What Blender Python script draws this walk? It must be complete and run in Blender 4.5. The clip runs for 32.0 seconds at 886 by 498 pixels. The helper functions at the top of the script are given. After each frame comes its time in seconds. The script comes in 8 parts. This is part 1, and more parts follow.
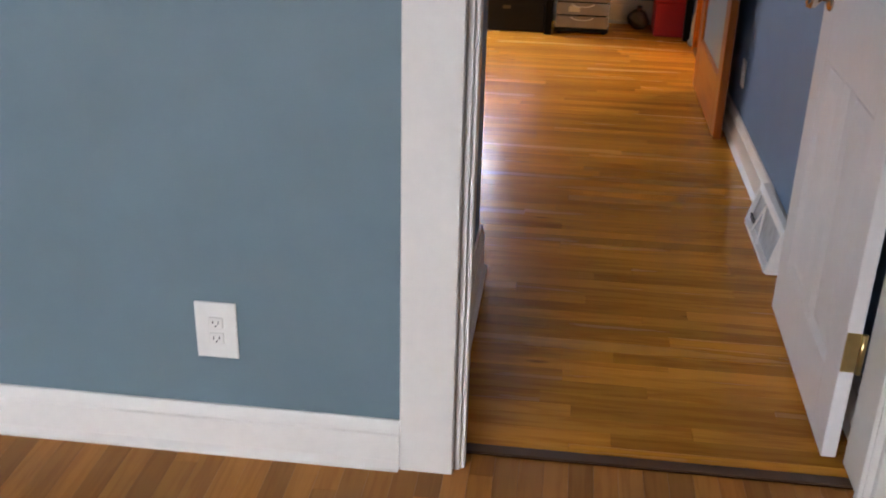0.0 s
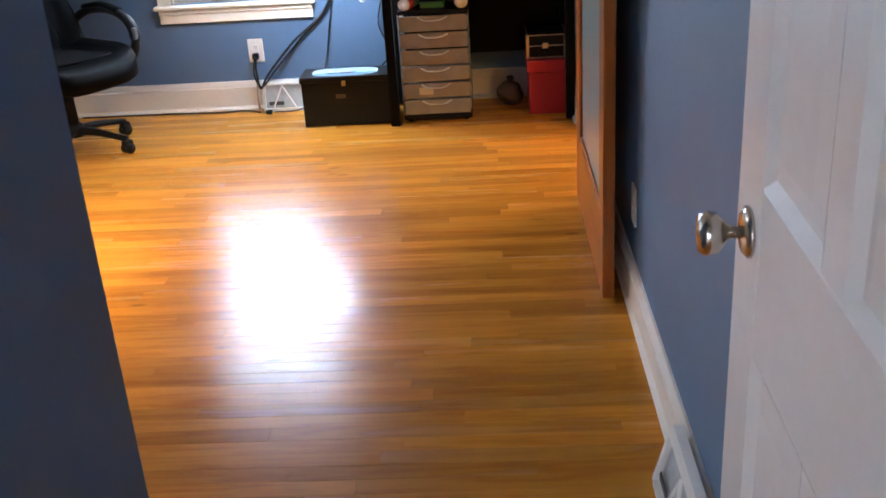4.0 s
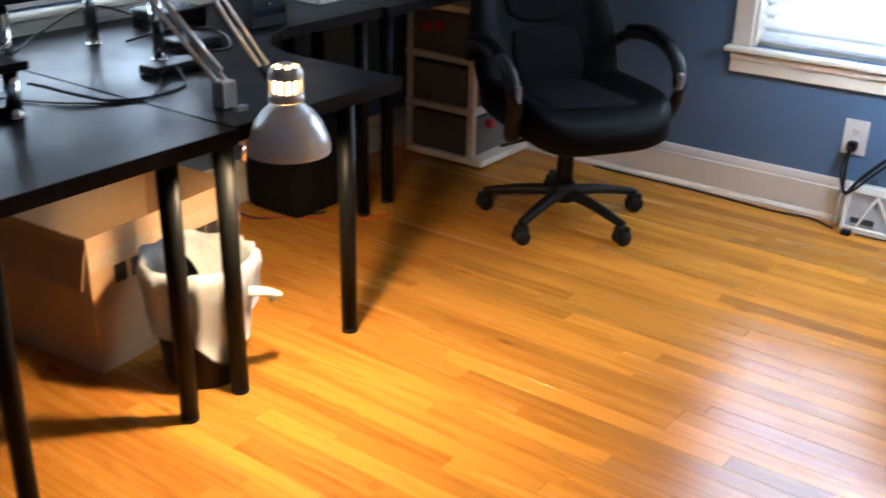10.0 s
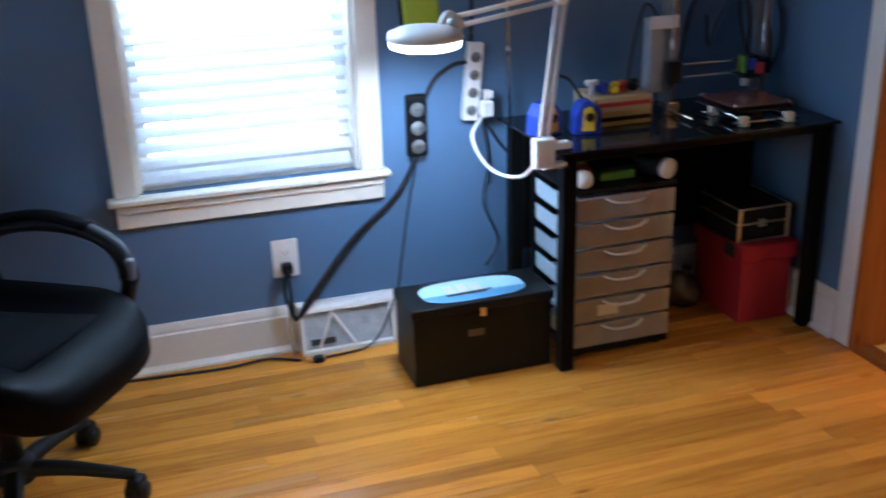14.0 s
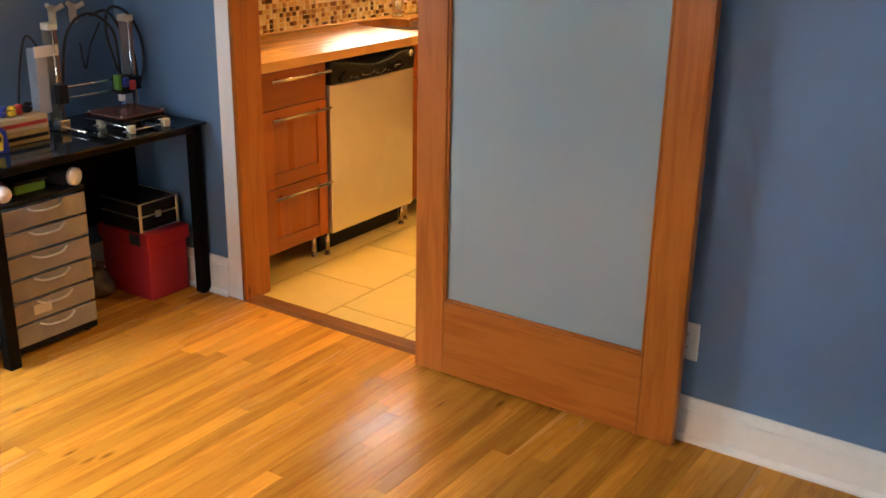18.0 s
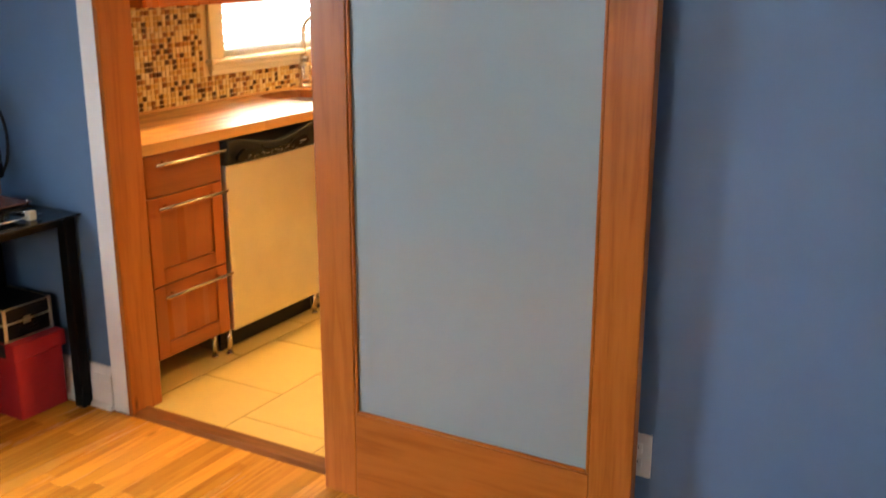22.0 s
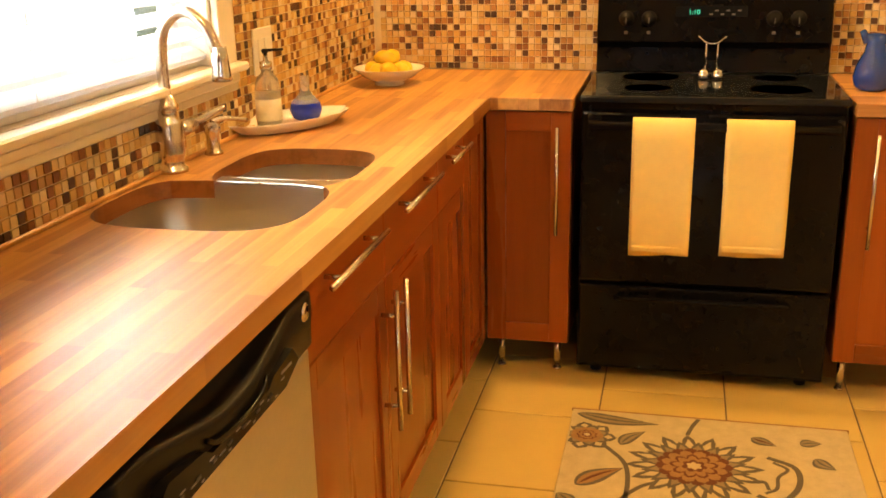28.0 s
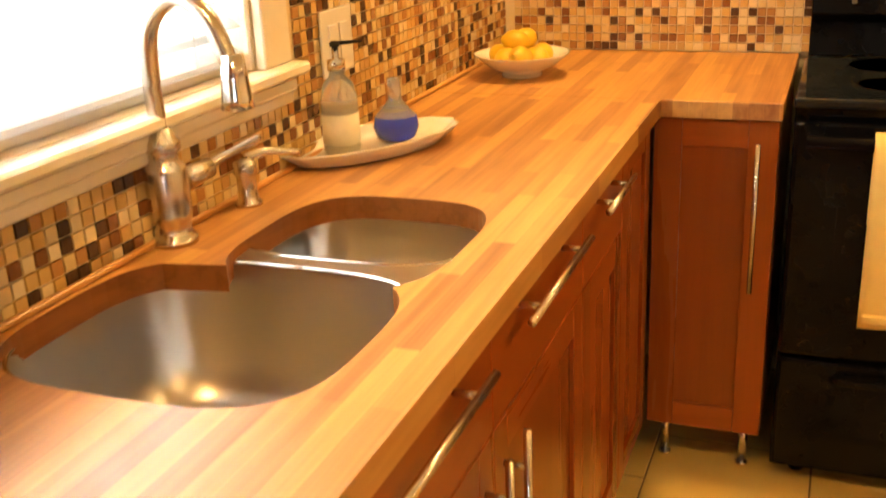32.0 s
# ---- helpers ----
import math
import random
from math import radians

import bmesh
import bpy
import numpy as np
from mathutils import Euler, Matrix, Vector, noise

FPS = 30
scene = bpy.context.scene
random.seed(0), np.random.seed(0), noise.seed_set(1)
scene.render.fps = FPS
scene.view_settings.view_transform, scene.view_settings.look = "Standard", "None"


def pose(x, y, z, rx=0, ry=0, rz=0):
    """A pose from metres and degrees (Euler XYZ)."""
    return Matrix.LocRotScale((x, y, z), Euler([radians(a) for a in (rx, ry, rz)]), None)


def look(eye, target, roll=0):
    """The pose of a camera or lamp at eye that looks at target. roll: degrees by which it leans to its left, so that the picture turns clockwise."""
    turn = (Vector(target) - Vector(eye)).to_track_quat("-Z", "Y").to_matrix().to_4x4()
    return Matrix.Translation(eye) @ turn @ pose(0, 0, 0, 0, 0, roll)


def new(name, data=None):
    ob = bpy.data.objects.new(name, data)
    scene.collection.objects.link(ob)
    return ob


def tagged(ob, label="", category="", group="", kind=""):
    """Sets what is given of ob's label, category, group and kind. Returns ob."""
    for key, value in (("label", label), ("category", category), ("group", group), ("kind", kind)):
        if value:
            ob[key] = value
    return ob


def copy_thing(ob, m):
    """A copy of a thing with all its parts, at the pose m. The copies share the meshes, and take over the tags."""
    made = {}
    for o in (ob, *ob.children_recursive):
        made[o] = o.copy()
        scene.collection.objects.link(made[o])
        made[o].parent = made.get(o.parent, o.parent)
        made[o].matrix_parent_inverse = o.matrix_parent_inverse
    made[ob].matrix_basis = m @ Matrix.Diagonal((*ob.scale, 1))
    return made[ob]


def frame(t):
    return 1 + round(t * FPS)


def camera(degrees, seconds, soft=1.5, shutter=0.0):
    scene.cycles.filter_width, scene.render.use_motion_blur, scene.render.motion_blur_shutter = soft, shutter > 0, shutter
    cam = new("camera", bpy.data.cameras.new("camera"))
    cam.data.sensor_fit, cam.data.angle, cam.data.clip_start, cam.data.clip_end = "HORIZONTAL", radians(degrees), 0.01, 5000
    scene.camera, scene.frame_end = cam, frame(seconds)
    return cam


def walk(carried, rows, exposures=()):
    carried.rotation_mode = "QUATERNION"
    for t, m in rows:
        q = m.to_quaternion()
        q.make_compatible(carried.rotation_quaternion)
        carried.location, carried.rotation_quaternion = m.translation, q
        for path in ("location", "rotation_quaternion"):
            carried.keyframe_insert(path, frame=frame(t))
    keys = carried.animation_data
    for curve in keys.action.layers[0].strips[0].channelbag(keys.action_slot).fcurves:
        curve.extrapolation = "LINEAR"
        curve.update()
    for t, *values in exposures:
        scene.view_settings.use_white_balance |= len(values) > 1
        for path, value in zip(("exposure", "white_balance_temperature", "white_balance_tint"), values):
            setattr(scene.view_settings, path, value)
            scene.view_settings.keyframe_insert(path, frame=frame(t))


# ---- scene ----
cam = camera(47.0, 32.0, soft=1.6, shutter=0.4)
# seconds, eye x y z in metres, yaw, pitch, roll in degrees
ROWS = [
    (0, 0.114, -0.887, 1.446, 6.62, -24.62, 1.38),
    (0.5, 0.093, -0.882, 1.462, 3.10, -23.22, -0.04),
    (1, 0.110, -0.813, 1.459, 0.32, -22.67, -0.95),
    (1.5, 0.187, -0.636, 1.473, -0.97, -22.11, -2.28),
    (2, 0.289, -0.341, 1.437, -0.72, -23.26, -3.62),
    (2.5, 0.265, -0.097, 1.433, -1.38, -25.23, -1.55),
    (3, 0.288, 0.178, 1.422, -1.02, -24.20, -0.80),
    (3.5, 0.410, 0.477, 1.437, 1.44, -23.77, -2.81),
    (5.5, 0.537, 1.302, 1.530, 9.00, -22.58, -0.74),
    (6, 0.502, 1.515, 1.474, 12.21, -21.32, 0.30),
    (6.5, 0.431, 1.747, 1.467, 15.86, -20.76, 1.30),
    (7, 0.305, 1.944, 1.397, 22.59, -19.53, 1.49),
    (7.5, 0.360, 2.070, 1.413, 33.96, -19.82, 0.56),
    (8, 0.379, 2.143, 1.378, 43.77, -20.36, -1.21),
    (8.5, 0.300, 2.168, 1.349, 50.19, -21.22, -2.74),
    (9, 0.243, 2.205, 1.322, 50.98, -22.39, -3.00),
    (9.5, 0.193, 2.319, 1.327, 45.00, -23.37, -0.70),
    (10, 0.110, 2.451, 1.361, 36.25, -23.61, 1.11),
    (10.5, -0.055, 2.590, 1.324, 31.64, -22.47, 0.90),
    (11, -0.237, 2.698, 1.334, 27.80, -22.04, 0.08),
    (11.5, -0.391, 2.777, 1.415, 23.37, -22.18, -0.91),
    (12, -0.656, 2.845, 1.447, 15.50, -21.28, -0.79),
    (12.5, -0.804, 2.910, 1.417, 9.00, -19.34, -1.52),
    (13, -1.004, 2.967, 1.418, 0.49, -18.46, -1.29),
    (13.5, -1.196, 3.055, 1.501, -9.59, -20.08, -1.09),
    (14, -1.217, 3.075, 1.471, -18.00, -20.84, -1.57),
    (14.5, -1.458, 3.060, 1.536, -29.16, -22.05, 0.09),
    (16.5, -1.516, 2.802, 1.485, -40.22, -20.01, -0.96),
    (17, -1.641, 2.738, 1.552, -47.93, -20.33, 0.27),
    (17.5, -1.724, 2.715, 1.556, -53.59, -19.98, 1.01),
    (18, -1.778, 2.698, 1.560, -56.17, -19.59, 1.02),
    (18.5, -1.803, 2.670, 1.560, -56.34, -19.29, 0.32),
    (19, -1.840, 2.653, 1.570, -56.70, -19.15, 0.16),
    (19.5, -1.852, 2.651, 1.575, -57.08, -19.06, 0.08),
    (20, -1.859, 2.645, 1.576, -57.34, -19.00, 0.25),
    (20.5, -1.848, 2.649, 1.572, -57.69, -18.91, 0.39),
    (21, -1.772, 2.696, 1.555, -58.39, -18.62, 0.52),
    (21.5, -1.575, 2.763, 1.561, -58.55, -18.59, 0.13),
    (22, -1.366, 2.882, 1.522, -59.99, -16.02, 0.03),
    (22.5, -1.394, 2.972, 1.456, -64.17, -12.10, -1.45),
    (23, -1.269, 3.247, 1.480, -67.70, -14.46, -0.20),
    (23.5, -1.071, 3.444, 1.426, -62.02, -15.69, -1.39),
    (24, -0.908, 3.701, 1.391, -56.05, -15.27, -3.35),
    (24.5, -0.801, 3.976, 1.411, -57.85, -16.64, -2.78),
    (25, -0.650, 4.232, 1.444, -61.52, -17.88, -1.31),
    (25.5, -0.443, 4.407, 1.428, -65.02, -17.64, -1.71),
    (26, -0.216, 4.558, 1.434, -69.74, -17.71, -2.32),
    (26.5, 0.043, 4.737, 1.445, -76.81, -17.72, -1.31),
    (28.5, 0.781, 4.925, 1.392, -76.65, -17.74, -1.07),
    (29, 0.899, 4.985, 1.371, -75.69, -19.06, -0.84),
    (29.5, 1.006, 5.026, 1.353, -74.13, -20.58, -1.33),
    (30, 1.092, 4.992, 1.370, -70.82, -22.81, -1.88),
    (30.5, 1.170, 4.966, 1.353, -67.73, -24.14, -2.92),
    (31, 1.258, 4.974, 1.331, -66.18, -23.78, -3.44),
    (31.5, 1.362, 5.029, 1.359, -66.71, -22.62, -2.94),
    (32, 1.487, 5.098, 1.381, -68.14, -20.17, -2.77),
]


def carried_pose(x, y, z, yaw, pitch, roll):
    a, b = radians(yaw), radians(pitch)
    ahead = Vector((-math.sin(a) * math.cos(b), math.cos(a) * math.cos(b), math.sin(b)))
    eye = Vector((x, y, z))
    return look(eye, eye + ahead, roll)


# seconds, stops, white balance, tint
EXPO = ((0.0, 0.0, 6350, 16), (1.0, 0.0, 6350, 16), (2.0, 0.3, 6250, 15), (3.5, 0.25, 6100, 14), (5.5, -0.12, 5150, 10), (6.5, -0.24, 5050, 10),
        (7.0, -0.45, 5150, 10), (8.0, -0.8, 6200, 10), (8.8, -0.66, 6450, 10), (9.5, -0.35, 6100, 10), (10.0, -0.25, 5600, 10), (11.0, -0.4, 5200, 10),
        (12.0, -0.38, 5050, 10), (13.0, -0.6, 4950, 10), (14.5, -0.65, 5050, 10), (17.0, 0.0, 6200, 10), (18.5, 0.5, 6400, 10), (22.8, 0.6, 6200, 10),
        (24.0, 0.3, 6450, 10), (26.0, 0.2, 6550, 10), (28.5, -0.1, 6750, 10), (31.2, -0.15, 6800, 10), (32.0, -0.1, 6400, 10))
walk(cam, [(t, carried_pose(x, y, z, yaw, pitch, roll)) for t, x, y, z, yaw, pitch, roll in ROWS], EXPO)

# ---- world and light ----
world = bpy.data.worlds.new("world")
scene.world = world
world.use_nodes = True
wn = world.node_tree
sky = wn.nodes.new("ShaderNodeTexSky")
sky.sky_type, sky.sun_disc = "NISHITA", False
sky.sun_elevation, sky.sun_rotation = radians(35), radians(200)
wn.links.new(sky.outputs[0], wn.nodes["Background"].inputs[0])
wn.nodes["Background"].inputs[1].default_value = 0.10


def lamp(name, kind, power, m, colour=(1, 1, 1), **more):
    data = bpy.data.lights.new(name, kind)
    data.energy, data.color = power, colour
    for key, value in more.items():
        if key == "size":
            if kind == "AREA":
                data.shape, data.size, data.size_y = "RECTANGLE", value[0], value[1]
            else:
                data.shadow_soft_size = value
        elif key == "cone":
            data.spot_size, data.spot_blend = radians(value), 0.6
    ob = new(name, data)
    ob.matrix_world = m
    return ob


sun = lamp("sun", "SUN", 2.0, look((0, 0, 10), (-3, 6, 0)), (1.0, 0.93, 0.82))
sun.data.angle = radians(0.6)

# the plan: x to the east, y to the north
XE, XE2 = 0.90, 1.0      # wall between workroom and kitchen
YN = 6.08                  # window wall of the workroom
YK = 5.99                  # window wall of the kitchen
XW = -2.59                 # wall behind the desks
XK = 4.27                  # wall behind the stove
YD, YD2 = 1.035, 1.205       # wall of the first doorway
YS = 2.10                  # workroom's south wall, west of the entry
XL = -0.118               # entry's west wall
DR = 0.855                 # hinge side of the first doorway
OS, ON = 4.512, 5.432       # kitchen doorway
HC = 2.44                  # ceiling height

# ---- materials ----


def nodes_of(name):
    m = bpy.data.materials.new(name)
    m.use_nodes = True
    t = m.node_tree
    return m, t, t.nodes["Principled BSDF"]


def ramp(t, source, stops):
    r = t.nodes.new("ShaderNodeValToRGB")
    while len(r.color_ramp.elements) < len(stops):
        r.color_ramp.elements.new(0.5)
    for e, (p, c) in zip(r.color_ramp.elements, stops):
        e.position, e.color = p, (*c, 1)
    t.links.new(source, r.inputs[0])
    return r.outputs[0]


def coords(t, scale=(1, 1, 1), kind="Object", offset=None):
    c = t.nodes.new("ShaderNodeTexCoord")
    mp = t.nodes.new("ShaderNodeMapping")
    mp.inputs["Scale"].default_value = scale
    t.links.new(c.outputs[kind], mp.inputs[0])
    if offset is not None:
        t.links.new(offset, mp.inputs["Location"])
    return mp.outputs[0]


def noise_of(t, vec, scale, detail=4.0, rough=0.55):
    n = t.nodes.new("ShaderNodeTexNoise")
    n.inputs["Scale"].default_value, n.inputs["Detail"].default_value, n.inputs["Roughness"].default_value = scale, detail, rough
    t.links.new(vec, n.inputs["Vector"])
    return n.outputs[0]


def math_of(t, op, a, b):
    n = t.nodes.new("ShaderNodeMath")
    n.operation = op
    for k, v in enumerate((a, b)):
        if isinstance(v, (int, float)):
            n.inputs[k].default_value = v
        else:
            t.links.new(v, n.inputs[k])
    return n.outputs[0]


def mix_of(t, fac, a, b, blend="MIX"):
    n = t.nodes.new("ShaderNodeMix")
    n.data_type, n.blend_type = "RGBA", blend
    for k, v in ((0, fac), (6, a), (7, b)):
        if isinstance(v, (int, float)):
            n.inputs[k].default_value = v
        elif isinstance(v, tuple):
            n.inputs[k].default_value = (*v, 1)
        else:
            t.links.new(v, n.inputs[k])
    return n.outputs[2]


def bump_of(t, bsdf, height, strength, distance=0.002):
    b = t.nodes.new("ShaderNodeBump")
    b.inputs["Strength"].default_value, b.inputs["Distance"].default_value = strength, distance
    t.links.new(height, b.inputs["Height"])
    t.links.new(b.outputs[0], bsdf.inputs["Normal"])


def shade(c, k):
    return tuple(min(1.0, v * k) for v in c)


def plain(name, colour, rough=0.5, metal=0.0, grain=60.0, vary=0.12, bump=0.08, coat=0.0, emit=0.0, alpha=None, trans=0.0, ior=1.45, spec=0.5):
    """Paint, plastic, cloth or metal: grain and stains at two scales."""
    m, t, b = nodes_of(name)
    v = coords(t)
    fine, broad = noise_of(t, v, grain), noise_of(t, v, grain / 12, 3.0)
    both = math_of(t, "ADD", math_of(t, "MULTIPLY", fine, 0.4), math_of(t, "MULTIPLY", broad, 0.6))
    col = ramp(t, both, ((0.3, shade(colour, 1 - vary)), (0.7, shade(colour, 1 + vary))))
    t.links.new(col, b.inputs["Base Color"])
    dv = 0.015 if metal or rough < 0.35 else 0.06
    t.links.new(ramp(t, broad, ((0.3, (max(rough - dv, 0.02),) * 3), (0.7, (min(rough + dv, 1),) * 3))), b.inputs["Roughness"])
    b.inputs["Metallic"].default_value, b.inputs["Coat Weight"].default_value = metal, coat
    b.inputs["Transmission Weight"].default_value, b.inputs["IOR"].default_value = trans, ior
    b.inputs["Specular IOR Level"].default_value = spec
    if bump:
        bump_of(t, b, fine, bump)
    if emit:
        b.inputs["Emission Color"].default_value, b.inputs["Emission Strength"].default_value = (*colour, 1), emit
    return m


def wood(name, dark, light, axis=0, ring=9.0, rough=0.35, coat=0.3, piece=0.25, stretch=14.0, bump=0.1, knots=False):
    """Grain that runs along one axis of the piece; each piece a shade of its own."""
    m, t, b = nodes_of(name)
    info = t.nodes.new("ShaderNodeObjectInfo")
    shift = t.nodes.new("ShaderNodeCombineXYZ")
    for k in range(3):
        t.links.new(math_of(t, "MULTIPLY", info.outputs["Random"], 31.0 + 17 * k), shift.inputs[k])
    s = [ring] * 3
    s[axis] = ring / stretch
    v = coords(t, tuple(s), offset=shift.outputs[0])
    warp = noise_of(t, v, 1.0, 5.0, 0.6)
    s2 = [160.0] * 3
    s2[axis] = 5.0
    pores = noise_of(t, coords(t, tuple(s2), offset=shift.outputs[0]), 1.0, 3.0)
    rings = math_of(t, "ABSOLUTE", math_of(t, "SINE", math_of(t, "MULTIPLY", warp, 26.0), 0.0), 0.0)
    f = math_of(t, "ADD", math_of(t, "MULTIPLY", rings, 0.22), math_of(t, "MULTIPLY", warp, 0.60))
    f = math_of(t, "ADD", f, math_of(t, "MULTIPLY", pores, 0.18))
    col = ramp(t, f, ((0.2, dark), (0.75, light)))
    tone = math_of(t, "ADD", 1 - piece, math_of(t, "MULTIPLY", info.outputs["Random"], 2 * piece))
    tint = t.nodes.new("ShaderNodeCombineColor")
    for k in range(3):
        t.links.new(tone, tint.inputs[k])
    col = mix_of(t, 1.0, col, tint.outputs[0], "MULTIPLY")
    if knots:
        vor = t.nodes.new("ShaderNodeTexVoronoi")
        vor.inputs["Scale"].default_value = 1.0
        ks = [9.0] * 3
        ks[axis] = 2.6
        t.links.new(coords(t, tuple(ks), offset=shift.outputs[0]), vor.inputs["Vector"])
        kn = ramp(t, vor.outputs["Distance"], ((0.02, (0.42, 0.40, 0.38)), (0.10, (1, 1, 1))))
        col = mix_of(t, 1.0, col, kn, "MULTIPLY")
    t.links.new(col, b.inputs["Base Color"])
    t.links.new(ramp(t, warp, ((0.3, (rough * 0.8,) * 3), (0.7, (rough * 1.25,) * 3))), b.inputs["Roughness"])
    b.inputs["Coat Weight"].default_value, b.inputs["Coat Roughness"].default_value = coat, rough * 0.5
    b.inputs["Specular IOR Level"].default_value = 0.18
    bump_of(t, b, f, bump, 0.001)
    return m


def wall_paint(name, colour):
    m, t, b = nodes_of(name)
    v = coords(t, kind="Object")
    roller, broad, mid = noise_of(t, v, 220.0, 3.0), noise_of(t, v, 0.8, 4.0), noise_of(t, v, 7.0, 4.0)
    both = math_of(t, "ADD", math_of(t, "MULTIPLY", broad, 0.5), math_of(t, "MULTIPLY", mid, 0.5))
    t.links.new(ramp(t, both, ((0.3, shade(colour, 0.93)), (0.7, shade(colour, 1.06)))), b.inputs["Base Color"])
    b.inputs["Roughness"].default_value = 0.55
    bump_of(t, b, roller, 0.25, 0.001)
    return m


BLUE = wall_paint("blue_wall_paint", (0.105, 0.180, 0.300))
GREYBLUE = wall_paint("grey_blue_wall_paint", (0.135, 0.195, 0.230))
CREAM = wall_paint("cream_wall_paint", (0.70, 0.60, 0.42))
CEIL = wall_paint("ceiling_paint", (0.75, 0.74, 0.70))
TRIM = plain("white_trim_paint", (0.74, 0.70, 0.65), 0.35, grain=40, vary=0.05, bump=0.04)
DOORP = plain("white_door_paint", (0.74, 0.70, 0.68), 0.4, grain=30, vary=0.05, bump=0.05)
SILLP = plain("cream_window_paint", (0.80, 0.74, 0.62), 0.4, grain=30, vary=0.07, bump=0.05)
OAK = wood("oak_floorboard", (0.33, 0.106, 0.011), (0.59, 0.257, 0.028), 0, rough=0.24, coat=0.06, piece=0.27, knots=True)
OAKY = wood("oak_floorboard_lengthways", (0.26, 0.090, 0.015), (0.40, 0.165, 0.034), 1, rough=0.38, coat=0.10, piece=0.30)
FIR = wood("fir_door_wood", (0.25, 0.060, 0.007), (0.42, 0.128, 0.018), 2, rough=0.35, coat=0.3, piece=0.10, ring=7, knots=True)
FIRY = wood("fir_door_rail_wood", (0.25, 0.060, 0.007), (0.42, 0.128, 0.018), 1, rough=0.35, coat=0.3, piece=0.10, ring=7)
CHERRY = wood("cherry_cabinet_wood", (0.220, 0.050, 0.007), (0.285, 0.070, 0.010), 2, rough=0.3, coat=0.35, piece=0.20, ring=5)
CHERRYX = wood("cherry_drawer_wood", (0.220, 0.050, 0.007), (0.285, 0.070, 0.010), 0, rough=0.3, coat=0.35, piece=0.20, ring=5)
CHERRYY = wood("cherry_rail_wood", (0.220, 0.050, 0.007), (0.285, 0.070, 0.010), 1, rough=0.3, coat=0.35, piece=0.20, ring=5)
STEEL = plain("brushed_steel", (0.62, 0.59, 0.55), 0.33, 1.0, grain=90, vary=0.06, bump=0.03)
CHROME = plain("chrome", (0.78, 0.77, 0.75), 0.12, 1.0, grain=50, vary=0.03, bump=0.0)
NICKEL = plain("brushed_nickel", (0.62, 0.56, 0.48), 0.24, 1.0, grain=60, vary=0.06, bump=0.02)
BRASS = plain("brass", (0.60, 0.46, 0.20), 0.3, 1.0, grain=50, vary=0.12, bump=0.05)
BLACK = plain("black_enamel", (0.004, 0.004, 0.0045), 0.14, grain=30, vary=0.2, bump=0.0, spec=0.18)
BLACKM = plain("black_plastic", (0.008, 0.008, 0.009), 0.45, grain=80, vary=0.2, bump=0.05, spec=0.18)
BLACKW = plain("black_desk_laminate", (0.008, 0.007, 0.007), 0.36, grain=45, vary=0.3, bump=0.05, spec=0.09)
LEATHER = plain("black_leather", (0.003, 0.003, 0.0034), 0.46, grain=140, vary=0.25, bump=0.4, spec=0.06)
MESHC = plain("black_fabric", (0.009, 0.009, 0.010), 0.85, grain=260, vary=0.3, bump=0.6, spec=0.06)
DARKGLASS = plain("smoked_glass", (0.010, 0.012, 0.015), 0.06, grain=20, vary=0.1, bump=0.0, spec=0.3)
WHITEP = plain("white_plastic", (0.74, 0.72, 0.68), 0.35, grain=50, vary=0.05, bump=0.02)
CORD = plain("black_cable_rubber", (0.012, 0.012, 0.013), 0.5, grain=60, vary=0.2, bump=0.0)

# ---- building blocks ----


def link_bm(name, bm, material, parent=None, label="", smooth=False):
    me = bpy.data.meshes.new(name)
    if smooth:
        for f in bm.faces:
            f.smooth = True
    bm.to_mesh(me)
    bm.free()
    for mt in material if isinstance(material, (list, tuple)) else (material,):
        me.materials.append(mt)
    ob = new(name, me)
    if parent is not None:
        ob.parent = parent
    if label:
        ob["label"] = label
    return ob


def part(name, bm, material, parent, label="", smooth=False):
    return link_bm(name, bm, material, parent, label, smooth)


def box_bm(x0, x1, y0, y1, z0, z1, bevel=0.0, seg=2, bm=None):
    bm2 = bmesh.new()
    bmesh.ops.create_cube(bm2, size=1.0)
    bmesh.ops.transform(bm2, matrix=Matrix.LocRotScale(((x0 + x1) / 2, (y0 + y1) / 2, (z0 + z1) / 2), None, (x1 - x0, y1 - y0, z1 - z0)), verts=bm2.verts)
    if bevel:
        bmesh.ops.bevel(bm2, geom=bm2.edges[:], offset=bevel, segments=seg, affect="EDGES", profile=0.5)
    return merge(bm, bm2)


def merge(bm, bm2):
    if bm is None:
        return bm2
    me = bpy.data.meshes.new("tmp")
    bm2.to_mesh(me)
    bm2.free()
    bm.from_mesh(me)
    bpy.data.meshes.remove(me)
    return bm


def tube_bm(a, b, r, r2=None, n=14, bm=None, cap=True):
    """A rod from a to b."""
    bm2 = bmesh.new()
    a, b = Vector(a), Vector(b)
    bmesh.ops.create_cone(bm2, cap_ends=cap, segments=n, radius1=r, radius2=r if r2 is None else r2, depth=(b - a).length)
    q = (b - a).to_track_quat("Z", "Y").to_matrix().to_4x4()
    bmesh.ops.transform(bm2, matrix=Matrix.Translation((a + b) / 2) @ q, verts=bm2.verts)
    return merge(bm, bm2)


